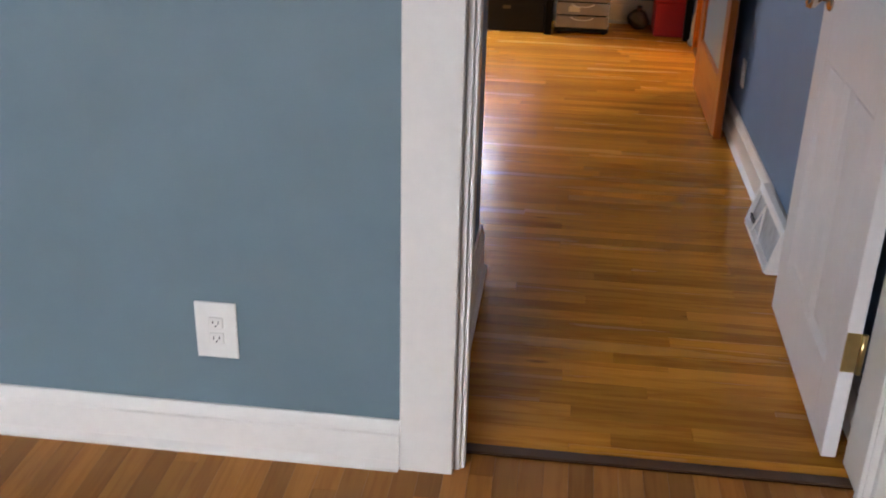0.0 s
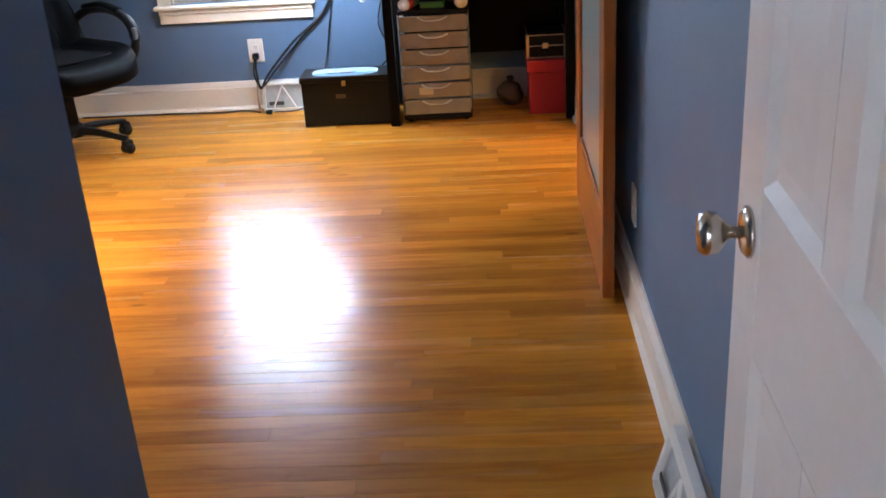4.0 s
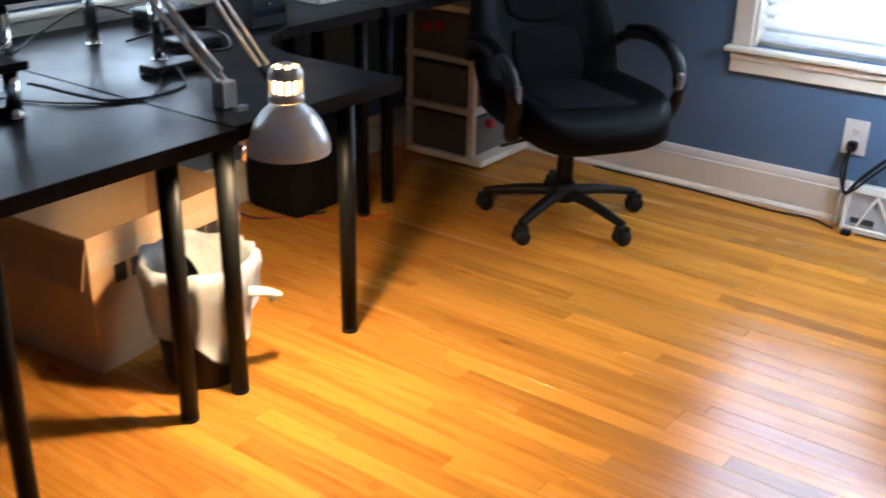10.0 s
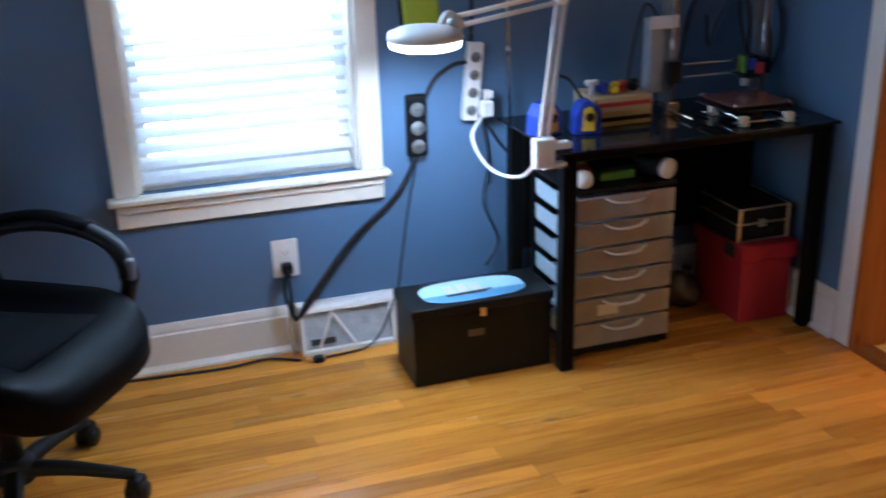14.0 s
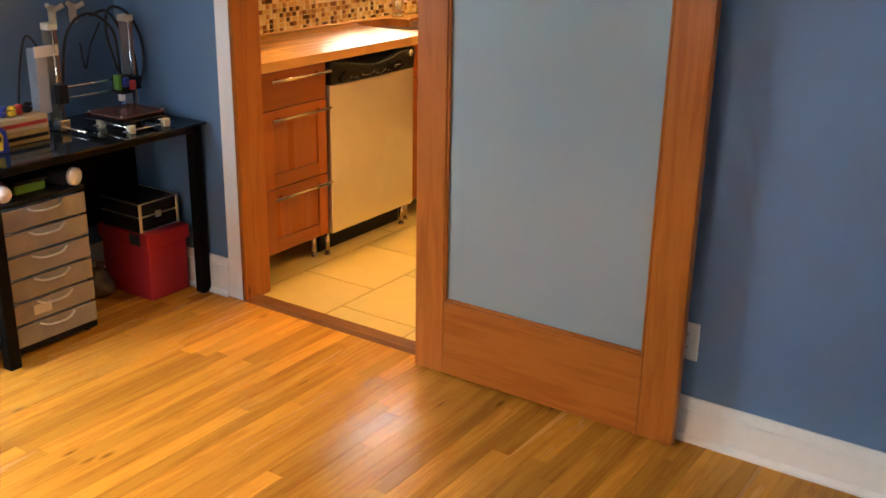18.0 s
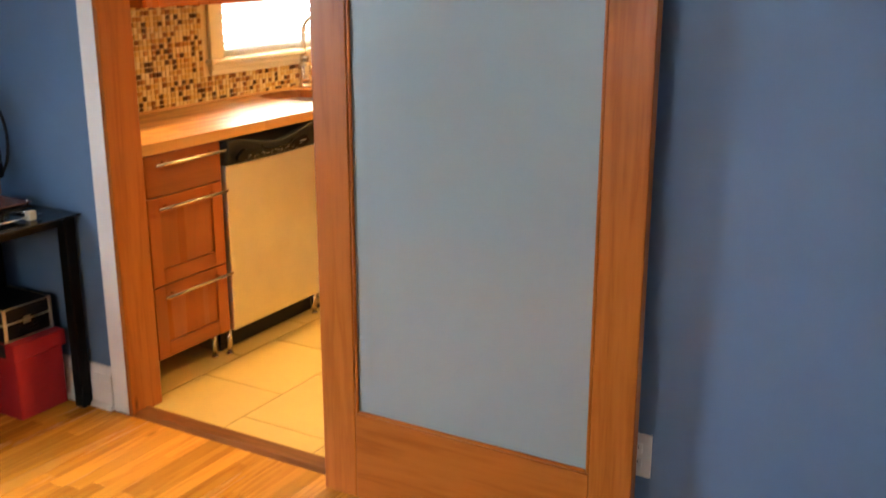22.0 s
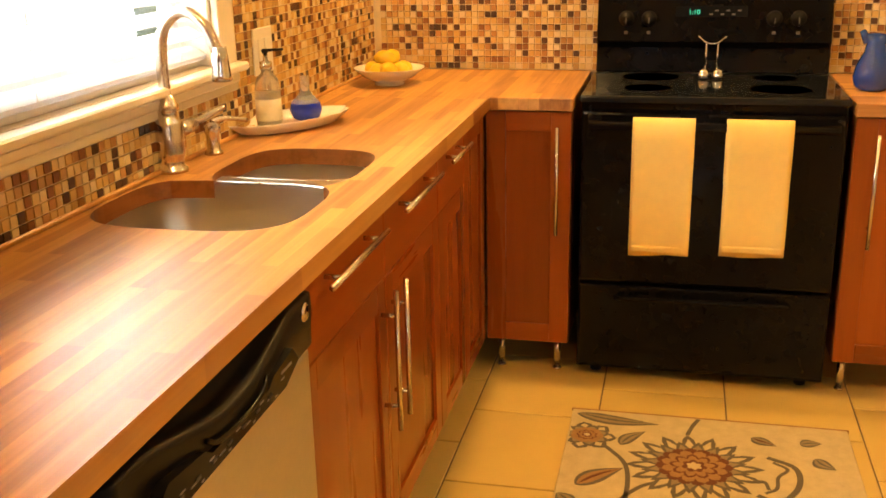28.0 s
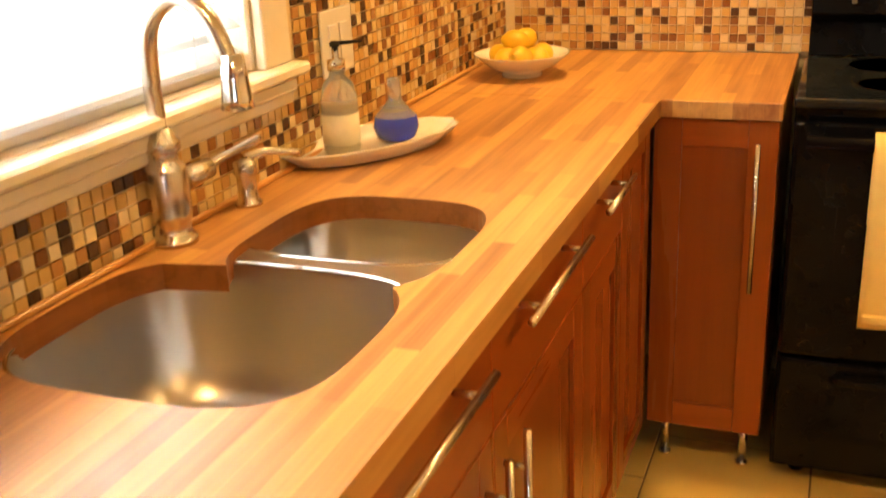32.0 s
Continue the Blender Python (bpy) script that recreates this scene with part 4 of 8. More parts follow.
# salt and pepper stand on the cooktop
f = thing("cruet_stand", (4.04, 4.80, 0.918), "small chrome salt and pepper stand on the cooktop", "cruet stand")
for dy in (-0.022, 0.022):
    part("shaker", lathe_bm([(0.017, 0), (0.019, 0.004), (0.016, 0.024), (0.008, 0.03), (0.0, 0.032)], 18, (4.04, 4.80 + dy, 0.9185)), CHROME, f, "small chrome shaker", True)
    part("rod", tube_bm((4.04, 4.80 + dy * 0.8, 0.94), (4.04, 4.80 + dy * 0.8, 1.035), 0.0028, n=8), CHROME, f, "", True)
part("loop", sweep_bm([(4.04, 4.757, 1.052), (4.04, 4.779, 1.033), (4.04, 4.80, 1.028), (4.04, 4.822, 1.033), (4.04, 4.844, 1.052)], 0.0035, 8), CHROME, f, "curved top", True)
settle(f)


# towels over the oven handle
TOWEL = plain("yellow_terry", (0.84, 0.60, 0.18), 0.95, grain=420, vary=0.04, bump=0.9)


def towel(y0, y1, drop, seed):
    rn = random.Random(seed)
    bm = bmesh.new()
    ny, rows = 12, []
    side = [(-0.078 - 0.004 * math.sin(k * 0.7), 0.838 - drop * (1 - k / 12)) for k in range(12)] + [(-0.077, 0.85), (-0.068, 0.8605), (-0.055, 0.864), (-0.042, 0.8605), (-0.034, 0.85)] + [(-0.032, 0.838 - (drop * 0.45) * k / 6) for k in range(1, 7)]
    for j in range(ny + 1):
        s = j / ny
        row = []
        for i, (dx, z) in enumerate(side):
            fall = max(0.0, 0.85 - z)
            wv = 0.006 * math.sin(s * 5 + seed) * fall * 3 + 0.003 * math.sin(s * 13 + i * 0.4) * fall * 2
            shrink = 1 - 0.03 * fall * math.sin(seed)
            row.append(bm.verts.new((SF + dx - max(0, wv), (y0 + y1) / 2 + (s - 0.5) * (y1 - y0) * shrink + 0.012 * fall * math.sin(seed * 3), z + (0.004 * math.sin(s * 4 + seed) if i == 0 else 0))))
        rows.append(row)
    for a, b in zip(rows, rows[1:]):
        for i in range(len(side) - 1):
            bm.faces.new((a[i], a[i + 1], b[i + 1], b[i]))
    bmesh.ops.recalc_face_normals(bm, faces=bm.faces[:])
    bmesh.ops.solidify(bm, geom=bm.faces[:], thickness=0.004)
    e = thing("hand_towel", (SF - 0.06, (y0 + y1) / 2, 0.838 - drop), "soft yellow terry towel folded over the oven handle", "towel", "towels on the oven door")
    cl = part("cloth", bm, TOWEL, e, "", True)
    zb = 0.838 - drop
    part("hem", box_bm(SF - 0.0905, SF - 0.0765, y0 + 0.006, y1 - 0.006, zb + 0.012, zb + 0.03, 0.004), TOWEL, e, "stitched hem")
    settle(e)


towel(4.845, 5.022, 0.385, 1.0)
towel(4.575, 4.758, 0.375, 2.2)

# kitchen window, blinds, frame
BLIND = plain("white_blind_slat", (0.82, 0.82, 0.82), 0.45, grain=20, vary=0.03, bump=0.0)
nt = BLIND.node_tree
tr = nt.nodes.new("ShaderNodeBsdfTranslucent")
tr.inputs[0].default_value = (0.9, 0.92, 0.95, 1)
mx = nt.nodes.new("ShaderNodeMixShader")
mx.inputs[0].default_value = 0.5
out = nt.nodes["Material Output"]
nt.links.new(nt.nodes["Principled BSDF"].outputs[0], mx.inputs[1])
nt.links.new(tr.outputs[0], mx.inputs[2])
nt.links.new(mx.outputs[0], out.inputs[0])
PANE = plain("window_glass", (0.9, 0.95, 0.95), 0.02, grain=5, vary=0.01, bump=0.0, trans=1.0)


def window(name, label, axis, at, sign, a0, a1, z0, z1, cas, trim, slat_gap=0.045, tilt=28, apron=0.075, headz=None, stool=0.045):
    """A sash window with casing, stool, apron and a slatted blind. axis 0: wall along x at y=at; axis 1: wall along y at x=at. sign: outwards."""
    e = thing(name, ((a0 + a1) / 2, at, z0) if axis == 0 else (at, (a0 + a1) / 2, z0), label, "window")
    e["kind"] = "structure"

    def bx(u0, u1, d0, d1, w0, w1, bev=0.003):
        d0, d1 = sorted((at + sign * d0, at + sign * d1))
        return box_bm(u0, u1, d0, d1, w0, w1, bev, 1) if axis == 0 else box_bm(d0, d1, u0, u1, w0, w1, bev, 1)

    part("window_frame", bx(a0 - cas, a0 + 0.002, -0.02, -0.001, z0 - 0.001, z1 + cas), trim, e)
    part("window_frame", bx(a1 - 0.002, a1 + cas, -0.02, -0.001, z0 - 0.001, z1 + cas), trim, e)
    part("window_frame", bx(a0 + 0.003, a1 - 0.003, -0.02, -0.001, z1, z1 + cas), trim, e)
    part("window_sill", bx(a0 - cas - 0.02, a1 + cas + 0.02, -stool, 0.03, z0 - 0.022, z0 - 0.0015, 0.005), trim, e, "painted stool board")
    part("apron", bx(a0 - cas, a1 + cas, -0.018, -0.001, z0 - 0.022 - apron, z0 - 0.0225), trim, e)
    part("apron_moulding", bx(a0 - cas, a1 + cas, -0.028, -0.0185, z0 - 0.05, z0 - 0.0225, 0.006), trim, e)
    for u0, u1 in ((a0 + 0.0005, a0 + 0.014), (a1 - 0.014, a1 - 0.0005)):
        part("reveal", bx(u0, u1, 0.0, 0.13, z0 + 0.0005, z1), trim, e)
    part("reveal", bx(a0 + 0.0145, a1 - 0.0145, 0.03, 0.13, z0 - 0.001, z0 + 0.018), trim, e)
    for w0, w1 in ((z0 + 0.019, z0 + 0.06), ((z0 + z1) / 2 - 0.02, (z0 + z1) / 2 + 0.02), (z1 - 0.05, z1 - 0.001)):
        part("sash_rail", bx(a0 + 0.0145, a1 - 0.0145, 0.075, 0.11, w0, w1), WHITEP, e)
    for u0, u1 in ((a0 + 0.0145, a0 + 0.05), (a1 - 0.05, a1 - 0.0145)):
        part("sash_stile", bx(u0, u1, 0.0752, 0.1098, z0 + 0.0605, z1 - 0.0505), WHITEP, e)
    pane = part("pane", bx(a0 + 0.0505, a1 - 0.0505, 0.09, 0.094, z0 + 0.0605, z1 - 0.0505, 0.0), PANE, e, "clear window pane")
    pane.visible_shadow = False
    # blind
    blind = part("blind", bx(a0 + 0.018, a1 - 0.018, 0.012, 0.05, z1 - 0.045, z1 - 0.002), BLIND, e, "white slatted blind")
    dy, dz = 0.023 * math.cos(radians(tilt)), 0.023 * math.sin(radians(tilt))
    me = None
    z = z0 + 0.04
    mid = 0.03
    while z < z1 - 0.06:
        if me is None:
            line = [(at + sign * (mid - dy), z - dz), (at + sign * mid, z + 0.0025), (at + sign * (mid + dy), z + dz), (at + sign * (mid + dy), z + dz - 0.0025), (at + sign * mid, z), (at + sign * (mid - dy), z - dz - 0.0025)]
            ob = part("slat", prism_bm(line, axis, a0 + 0.02, a1 - 0.02), BLIND, blind)
            me, zz = ob.data, z
        else:
            ob = new("slat", me)
            ob.parent = blind
            ob.location = (0, 0, z - zz)
        z += slat_gap
    part("bottom_rail", bx(a0 + 0.02, a1 - 0.02, 0.01, 0.05, z0 + 0.0185, z0 + 0.03), BLIND, blind)
    for u in (a0 + (a1 - a0) * 0.18, a0 + (a1 - a0) * 0.82):
        p, q = ((u, at + sign * 0.006, z0 + 0.03), (u, at + sign * 0.006, z1 - 0.04)) if axis == 0 else ((at + sign * 0.006, u, z0 + 0.03), (at + sign * 0.006, u, z1 - 0.04))
        part("ladder_cord", tube_bm(p, q, 0.0012, n=6), WHITEP, blind)
    settle(e)
    return e


window("window_1", "white sash window with a half open slatted blind", 0, YN, 1, NW[0], NW[1], NW[2], NW[3], 0.068, SILLP)
window("window_2", "white window with a slatted blind behind the desks", 1, XW, -1, WW[0], WW[1], WW[2], WW[3], 0.07, SILLP)
window("window_3", "white kitchen window with a raised slatted blind over the sink", 0, YK, 1, KW[0], KW[1], KW[2], KW[3], 0.085, SILLP, apron=0.048)
window("window_4", "white window of the first room", 0, -2.48, -1, -2.3, -0.5, 0.8, 2.0, 0.08, TRIM)
GLOW = plain("overcast_daylight", (0.92, 0.96, 1.0), 1.0, emit=13.0, bump=0.0)
for nm, b in (("backdrop_north", (-1.9, 0.3, YN + 0.55, YN + 0.56, 0.2, 2.6)), ("backdrop_west", (XW - 0.56, XW - 0.55, 2.6, 5.6, 0.2, 2.6)), ("backdrop_kitchen", (1.6, 3.7, YN + 0.551, YN + 0.561, 0.2, 2.6)), ("backdrop_south", (-3.0, 0.2, -3.1, -3.09, 0.2, 2.8))):
    ob = structure(nm, box_bm(*b), GLOW, "bright overcast daylight outside the window")

# upper cabinet left of the window
c = thing("wall_cabinet", (1.65, 5.82, 1.345), "cherry wall cabinet with a frosted glass door", "cabinet")
part("body", box_bm(1.315, 1.97, 5.665, YK - 0.012, 1.345, 2.12, 0.001, 1), CHERRY, c)
FROST = plain("frosted_pane", (0.52, 0.42, 0.24), 0.35, grain=30, vary=0.05, bump=0.0)
for x0, x1 in ((1.316, 1.642), (1.643, 1.969)):
    f = part("door", box_bm(x0 + 0.055, x1 - 0.055, 5.653, 5.657, 1.40, 2.06), FROST, c, "frosted glass door")
    for u0, u1 in ((x0 + 0.001, x0 + 0.058), (x1 - 0.058, x1 - 0.001)):
        part("stile", box_bm(u0, u1, 5.645, 5.664, 1.346, 2.119, 0.0015, 1), CHERRY, f)
    for w0, w1 in ((1.346, 1.405), (2.06, 2.119)):
        part("rail", box_bm(x0 + 0.0585, x1 - 0.0585, 5.645, 5.664, w0, w1, 0.0015, 1), CHERRYX, f)
settle(c)


# outlets and switch plates
def outlet(name, at, normal, label, w=0.078, h=0.118, kind="outlet"):
    """A plate with two sockets; normal is '-y', '-x'."""
    e = thing(name, at, label, kind)
    rot = pose(0, 0, 0, 90, 0, 0) if normal == "-y" else pose(0, 0, 0, 90, 0, -90)
    M = Matrix.Translation(at) @ rot

    def put(nm, bm, mat, par=e, lab=""):
        bmesh.ops.transform(bm, matrix=M, verts=bm.verts)
        return part(nm, bm, mat, par, lab)

    put("plate", box_bm(-w / 2, w / 2, -h / 2, h / 2, 0, 0.006, 0.0025), WHITEP)
    for s in (-1, 1) if kind == "outlet" else ():
        sock = put("socket", box_bm(-0.017, 0.017, s * 0.0195 - 0.014, s * 0.0195 + 0.014, 0.0045, 0.0085, 0.003), WHITEP)
        for x in (-0.0065, 0.0065):
            put("slot", box_bm(x - 0.0011, x + 0.0011, s * 0.0195 - 0.002, s * 0.0195 + 0.006, 0.0078, 0.0088), BLACKM, sock)
        put("earth_hole", tube_bm((0, s * 0.0195 - 0.007, 0.0078), (0, s * 0.0195 - 0.007, 0.0088), 0.0022, n=8), BLACKM, sock)
    if kind != "outlet":
        for x in (-0.022, 0.022):
            put("rocker", box_bm(x - 0.016, x + 0.016, -0.033, 0.033, 0.005, 0.009, 0.002), WHITEP)
    settle(e)
    return e


outlet("outlet", (-0.613, YD - 0.0005, 0.322), "-y", "white power outlet on the grey blue wall", 0.096, 0.140)
outlet("outlet", (-0.765, YN - 0.0005, 0.315), "-y", "white power outlet with a black plug under the window", 0.082, 0.125)
outlet("outlet", (XE - 0.0005, 3.625, 0.315), "-x", "cream power outlet low on the blue wall", 0.08, 0.118)
outlet("switch_plate", (3.195, YK - 0.0115, 1.10), "-y", "cream double switch plate on the mosaic wall", 0.125, 0.12, "switch")

# ---- first doorway: the open panel door ----
HX, HY, DW, DT = 0.817, 1.2, 0.775, 0.035
d = new("door_1")
d.empty_display_size = 0.05
tagged(d, "open white six panel door with a brushed nickel knob", "door", "", "structure")
d.matrix_world = pose(HX, HY, 0, 0, 0, 89.0)     # local x runs from the hinge to the free edge


def dpart(nm, bm, mat, par=None, lab="", smooth=False):
    return part(nm, bm, mat, par or d, lab, smooth)


ST, MU = 0.12, 0.07
cols = ((ST, DW / 2 - MU / 2), (DW / 2 + MU / 2, DW - ST))
rows_ = ((0.20, 0.81), (1.03, 1.56), (1.66, 1.91))
ZB, ZT = 0.015, 2.03
leaf = dpart("leaf", box_bm(0.001, DW - 0.001, 0.011, DT - 0.011, ZB + 0.001, ZT - 0.001), DOORP)
for x0, x1 in ((0, ST), (DW - ST, DW)):
    dpart("stile", box_bm(x0, x1, 0, DT, ZB, ZT, 0.002, 1), DOORP)
for z0, z1 in ((ZB, 0.20), (0.81, 1.03), (1.56, 1.66), (1.91, ZT)):
    dpart("rail", box_bm(ST + 0.0002, DW - ST - 0.0002, 0.0002, DT - 0.0002, z0, z1, 0.002, 1), DOORP)
for z0, z1 in rows_:
    dpart("mullion", box_bm(cols[0][1], cols[1][0], 0.0004, DT - 0.0004, z0, z1, 0.002, 1), DOORP)
    for x0, x1 in cols:
        for s in (0, 1):
            ya, yb = (0.011, 0.003) if s == 0 else (DT - 0.011, DT - 0.003)
            bm = bmesh.new()
            face = 0.0006 if s == 0 else DT - 0.0006
            rim = [bm.verts.new(p) for p in ((x0, face, z0), (x1, face, z0), (x1, face, z1), (x0, face, z1))]
            g = 0.017
            lo = [bm.verts.new(p) for p in ((x0 + g, ya, z0 + g), (x1 - g, ya, z0 + g), (x1 - g, ya, z1 - g), (x0 + g, ya, z1 - g))]
            g = 0.052
            hi = [bm.verts.new(p) for p in ((x0 + g, yb, z0 + g), (x1 - g, yb, z0 + g), (x1 - g, yb, z1 - g), (x0 + g, yb, z1 - g))]
            bm.faces.new(hi)
            for k in range(4):
                bm.faces.new((lo[k], lo[(k + 1) % 4], hi[(k + 1) % 4], hi[k]))
                bm.faces.new((rim[k], rim[(k + 1) % 4], lo[(k + 1) % 4], lo[k]))
            bmesh.ops.recalc_face_normals(bm, faces=bm.faces[:])
            dpart("raised_panel", bm, DOORP)
for s in (1, -1):
    y = DT if s == 1 else 0
    kn = dpart("knob", lathe_bm([(0.008, 0), (0.008, 0.025), (0.013, 0.03), (0.026, 0.04), (0.029, 0.052), (0.024, 0.062), (0.0, 0.065)], 26), NICKEL, None, "round brushed nickel knob", True)
    kn.matrix_local = pose(DW - 0.07, y, 0.955, -90 * s, 0, 0)
    rs = dpart("rose", lathe_bm([(0.033, 0), (0.033, 0.004), (0.026, 0.009), (0.0, 0.0095)], 26), NICKEL, None, "", True)
    rs.matrix_local = pose(DW - 0.07, y, 0.955, -90 * s, 0, 0)
for z in (0.30, 1.14, 1.80):
    hg = dpart("hinge", tube_bm((-0.006, -0.005, z - 0.05), (-0.006, -0.005, z + 0.05), 0.007, n=12), BRASS, None, "brass butt hinge", True)
    dpart("hinge_plate", box_bm(-0.0025, -0.0003, 0.001, DT - 0.002, z - 0.05, z + 0.05, 0.0005, 1), BRASS, hg)
structure("trim_strike_plate", box_bm(XL + 0.060, XL + 0.0615, YD2 - 0.045, YD2 - 0.012, 0.885, 0.955, 0.0005, 1), NICKEL, "small metal strike plate on the door jamb")

# ---- sliding door to the kitchen ----
FROSTED = plain("frosted_door_glass", (0.25, 0.31, 0.32), 0.30, grain=50, vary=0.012, bump=0.0, coat=0.35)
s = new("door_2")
s.empty_display_size = 0.05
tagged(s, "sliding fir door with one large frosted glass pane, pushed open", "sliding door", "", "structure")
s.location = (0.818, 4.068, 0)
SX, SD0, SD1 = 0.80, 3.602, 4.534
for y0, y1 in ((SD0, SD0 + 0.112), (SD1 - 0.112, SD1)):
    part("stile", box_bm(SX, SX + 0.036, y0, y1, 0.012, 2.12, 0.004, 2), FIR, s)
for z0, z1 in ((0.012, 0.275), (1.99, 2.12)):
    part("rail", box_bm(SX + 0.0003, SX + 0.0357, SD0 + 0.1122, SD1 - 0.1122, z0, z1, 0.004, 2), FIRY, s)
part("glass", box_bm(SX + 0.013, SX + 0.021, SD0 + 0.1125, SD1 - 0.1125, 0.2755, 1.9895), FROSTED, s, "frosted glass pane")
for y0, y1 in ((SD0 + 0.1123, SD0 + 0.122), (SD1 - 0.122, SD1 - 0.1123)):
    part("glazing_bead", box_bm(SX + 0.003, SX + 0.0125, y0, y1, 0.2755, 1.9895, 0.003, 1), FIR, s)
for z0, z1 in ((0.2752, 0.285), (1.98, 1.9898)):
    part("glazing_bead", box_bm(SX + 0.003, SX + 0.0125, SD0 + 0.1222, SD1 - 0.1222, z0, z1, 0.003, 1), FIRY, s)
settle(s)
t = thing("door_track", (0.818, 4.3, 2.14), "black steel sliding door track on the wall", "door track")
part("rail", box_bm(0.813, 0.823, 3.4, 5.6, 2.15, 2.19, 0.002, 1), BLACKM, t)
for y in (3.5, 4.4, 5.5):
    part("bracket", tube_bm((0.823, y, 2.17), (XE, y, 2.17), 0.012, n=10), BLACKM, t)
for y in (3.8, 4.4):
    part("hanger", box_bm(0.806, 0.8128, y - 0.02, y + 0.02, 2.05, 2.2, 0.002, 1), BLACKM, t)
settle(t)


# ---- floor registers ----
def register(name, M, width, label):
    e = new(name)
    e.empty_display_size = 0.05
    tagged(e, label, "floor register")
    e.matrix_world = M
    prof = [(0.0, 0.0), (0.062, 0.0), (0.066, 0.012), (0.03, 0.145), (0.022, 0.155), (0.0, 0.155)]
    bm = prism_bm([(y, z) for y, z in prof], 0, -width / 2, -width / 2 + 0.012)
    bm = prism_bm([(y, z) for y, z in prof], 0, width / 2 - 0.012, width / 2, bm)
    bm = prism_bm([(0.0, 0), (0.066, 0), (0.066, 0.014), (0.0, 0.014)], 0, -width / 2 + 0.0121, width / 2 - 0.0121, bm)
    bm = prism_bm([(0.0, 0.135), (0.0335, 0.135), (0.03, 0.145), (0.022, 0.155), (0, 0.155)], 0, -width / 2 + 0.0121, width / 2 - 0.0121, bm)
    part("frame", bm, WHITEP, e, "white painted steel frame")
    part("grille_back", prism_bm([(0.045, 0.014), (0.047, 0.014), (0.018, 0.135), (0.016, 0.135)], 0, -width / 2 + 0.0121, width / 2 - 0.0121), plain("grey_mesh", (0.42, 0.44, 0.46), 0.6, grain=300, vary=0.3) if "grey_mesh" not in bpy.data.materials else bpy.data.materials["grey_mesh"], e, "fine grey mesh")
    for x0, x1 in ((-0.02, 0.05), (0.10, 0.05)):
        bm = tube_bm((x0, 0.0625, 0.02), (x1, 0.035, 0.132), 0.0045, n=6)
        part("brace", bm, WHITEP, e)
    part("damper", box_bm(width / 2 - 0.11, width / 2 - 0.03, 0.05, 0.054, 0.03, 0.05), plain("dark_damper", (0.05, 0.05, 0.05), 0.6) if "dark_damper" not in bpy.data.materials else bpy.data.materials["dark_damper"], e)
    return e


register("floor_register", pose(XE - 0.02, 2.455, 0, 0, 0, 90), 0.45, "white metal baseboard heating register by the door")
register("floor_register", pose(-0.59, YN - 0.02, 0, 0, 0, 180), 0.31, "white metal baseboard register under the window")

# ---- desks ----
DZ = 0.735
LEGM = plain("black_leg_lacquer", (0.005, 0.005, 0.005), 0.4, grain=30, vary=0.2, bump=0.0, spec=0.09)


def desk_leg(par, x, y, r=0.025, top=DZ - 0.034):
    lg = part("leg", tube_bm((x, y, 0.012), (x, y, top), r * 0.85, r, 18), LEGM, par, "", True)
    part("foot", tube_bm((x, y, 0.0), (x, y, 0.0121), r * 0.9, n=16), BLACKM, lg, "", True)


def desk(label, x0, x1, y0, y1, legs):
    e = thing("desk", ((x0 + x1) / 2, (y0 + y1) / 2, 0), label, "desk")
    part("tabletop", box_bm(x0, x1, y0, y1, DZ - 0.034, DZ, 0.003, 2), BLACKW, e)
    for x, y in legs:
        desk_leg(e, x, y)
    return settle(e)


desk("black laminate desk with round metal legs, covered in equipment", -2.57, -1.44, 3.215, 3.838, ((-1.593, 3.338), (-1.593, 3.765), (-2.46, 3.338), (-2.46, 3.765)))
# corner desk with a concave inner edge
e = thing("corner_desk", (-2.1, 4.5, 0), "black laminate corner desk with a curved inner edge", "desk")
edge = [(-1.455, 3.842), (-1.455, 4.40), (-1.80, 4.40)]
for k in range(9):
    a = radians(-90 - 90 * k / 8)
    edge.append((-1.80 + 0.30 * math.cos(a), 4.70 + 0.30 * math.sin(a)))
edge += [(-2.10, 5.10), (-2.57, 5.10), (-2.57, 3.842)]
part("tabletop", prism_bm(edge, 2, DZ - 0.034, DZ), BLACKW, e)
for x, y in ((-1.595, 3.928), (-1.594, 4.34), (-2.14, 5.03), (-2.48, 5.03), (-2.48, 3.93)):
    desk_leg(e, x, y)
settle(e)
desk("black laminate side desk in the corner holding a white case", -2.57, -2.08, 5.104, 6.03, ((-2.16, 5.19), (-2.16, 5.95), (-2.49, 5.19), (-2.49, 5.95)))
e = thing("desk", (-2.2, 2.7, 0), "black desk on steel sled legs with a printer on it", "desk")
part("tabletop", box_bm(-2.57, -1.93, 2.20, 3.21, DZ - 0.034, DZ, 0.003, 2), BLACKW, e)
for y in (2.78,):
    bm = box_bm(-2.53, -1.98, y - 0.03, y + 0.03, 0.0, 0.03, 0.008)
    bm = box_bm(-2.27, -2.20, y - 0.025, y + 0.025, 0.0295, DZ - 0.0335, 0.006, 2, bm)
    part("sled_leg", bm, BLACKM, e, "black steel sled leg")
bm = box_bm(-2.53, -1.98, 2.27, 2.33, 0.0, 0.03, 0.008)
bm = box_bm(-2.27, -2.20, 2.275, 2.325, 0.0295, DZ - 0.0335, 0.006, 2, bm)
part("sled_leg", bm, BLACKM, e, "black steel sled leg")
settle(e)


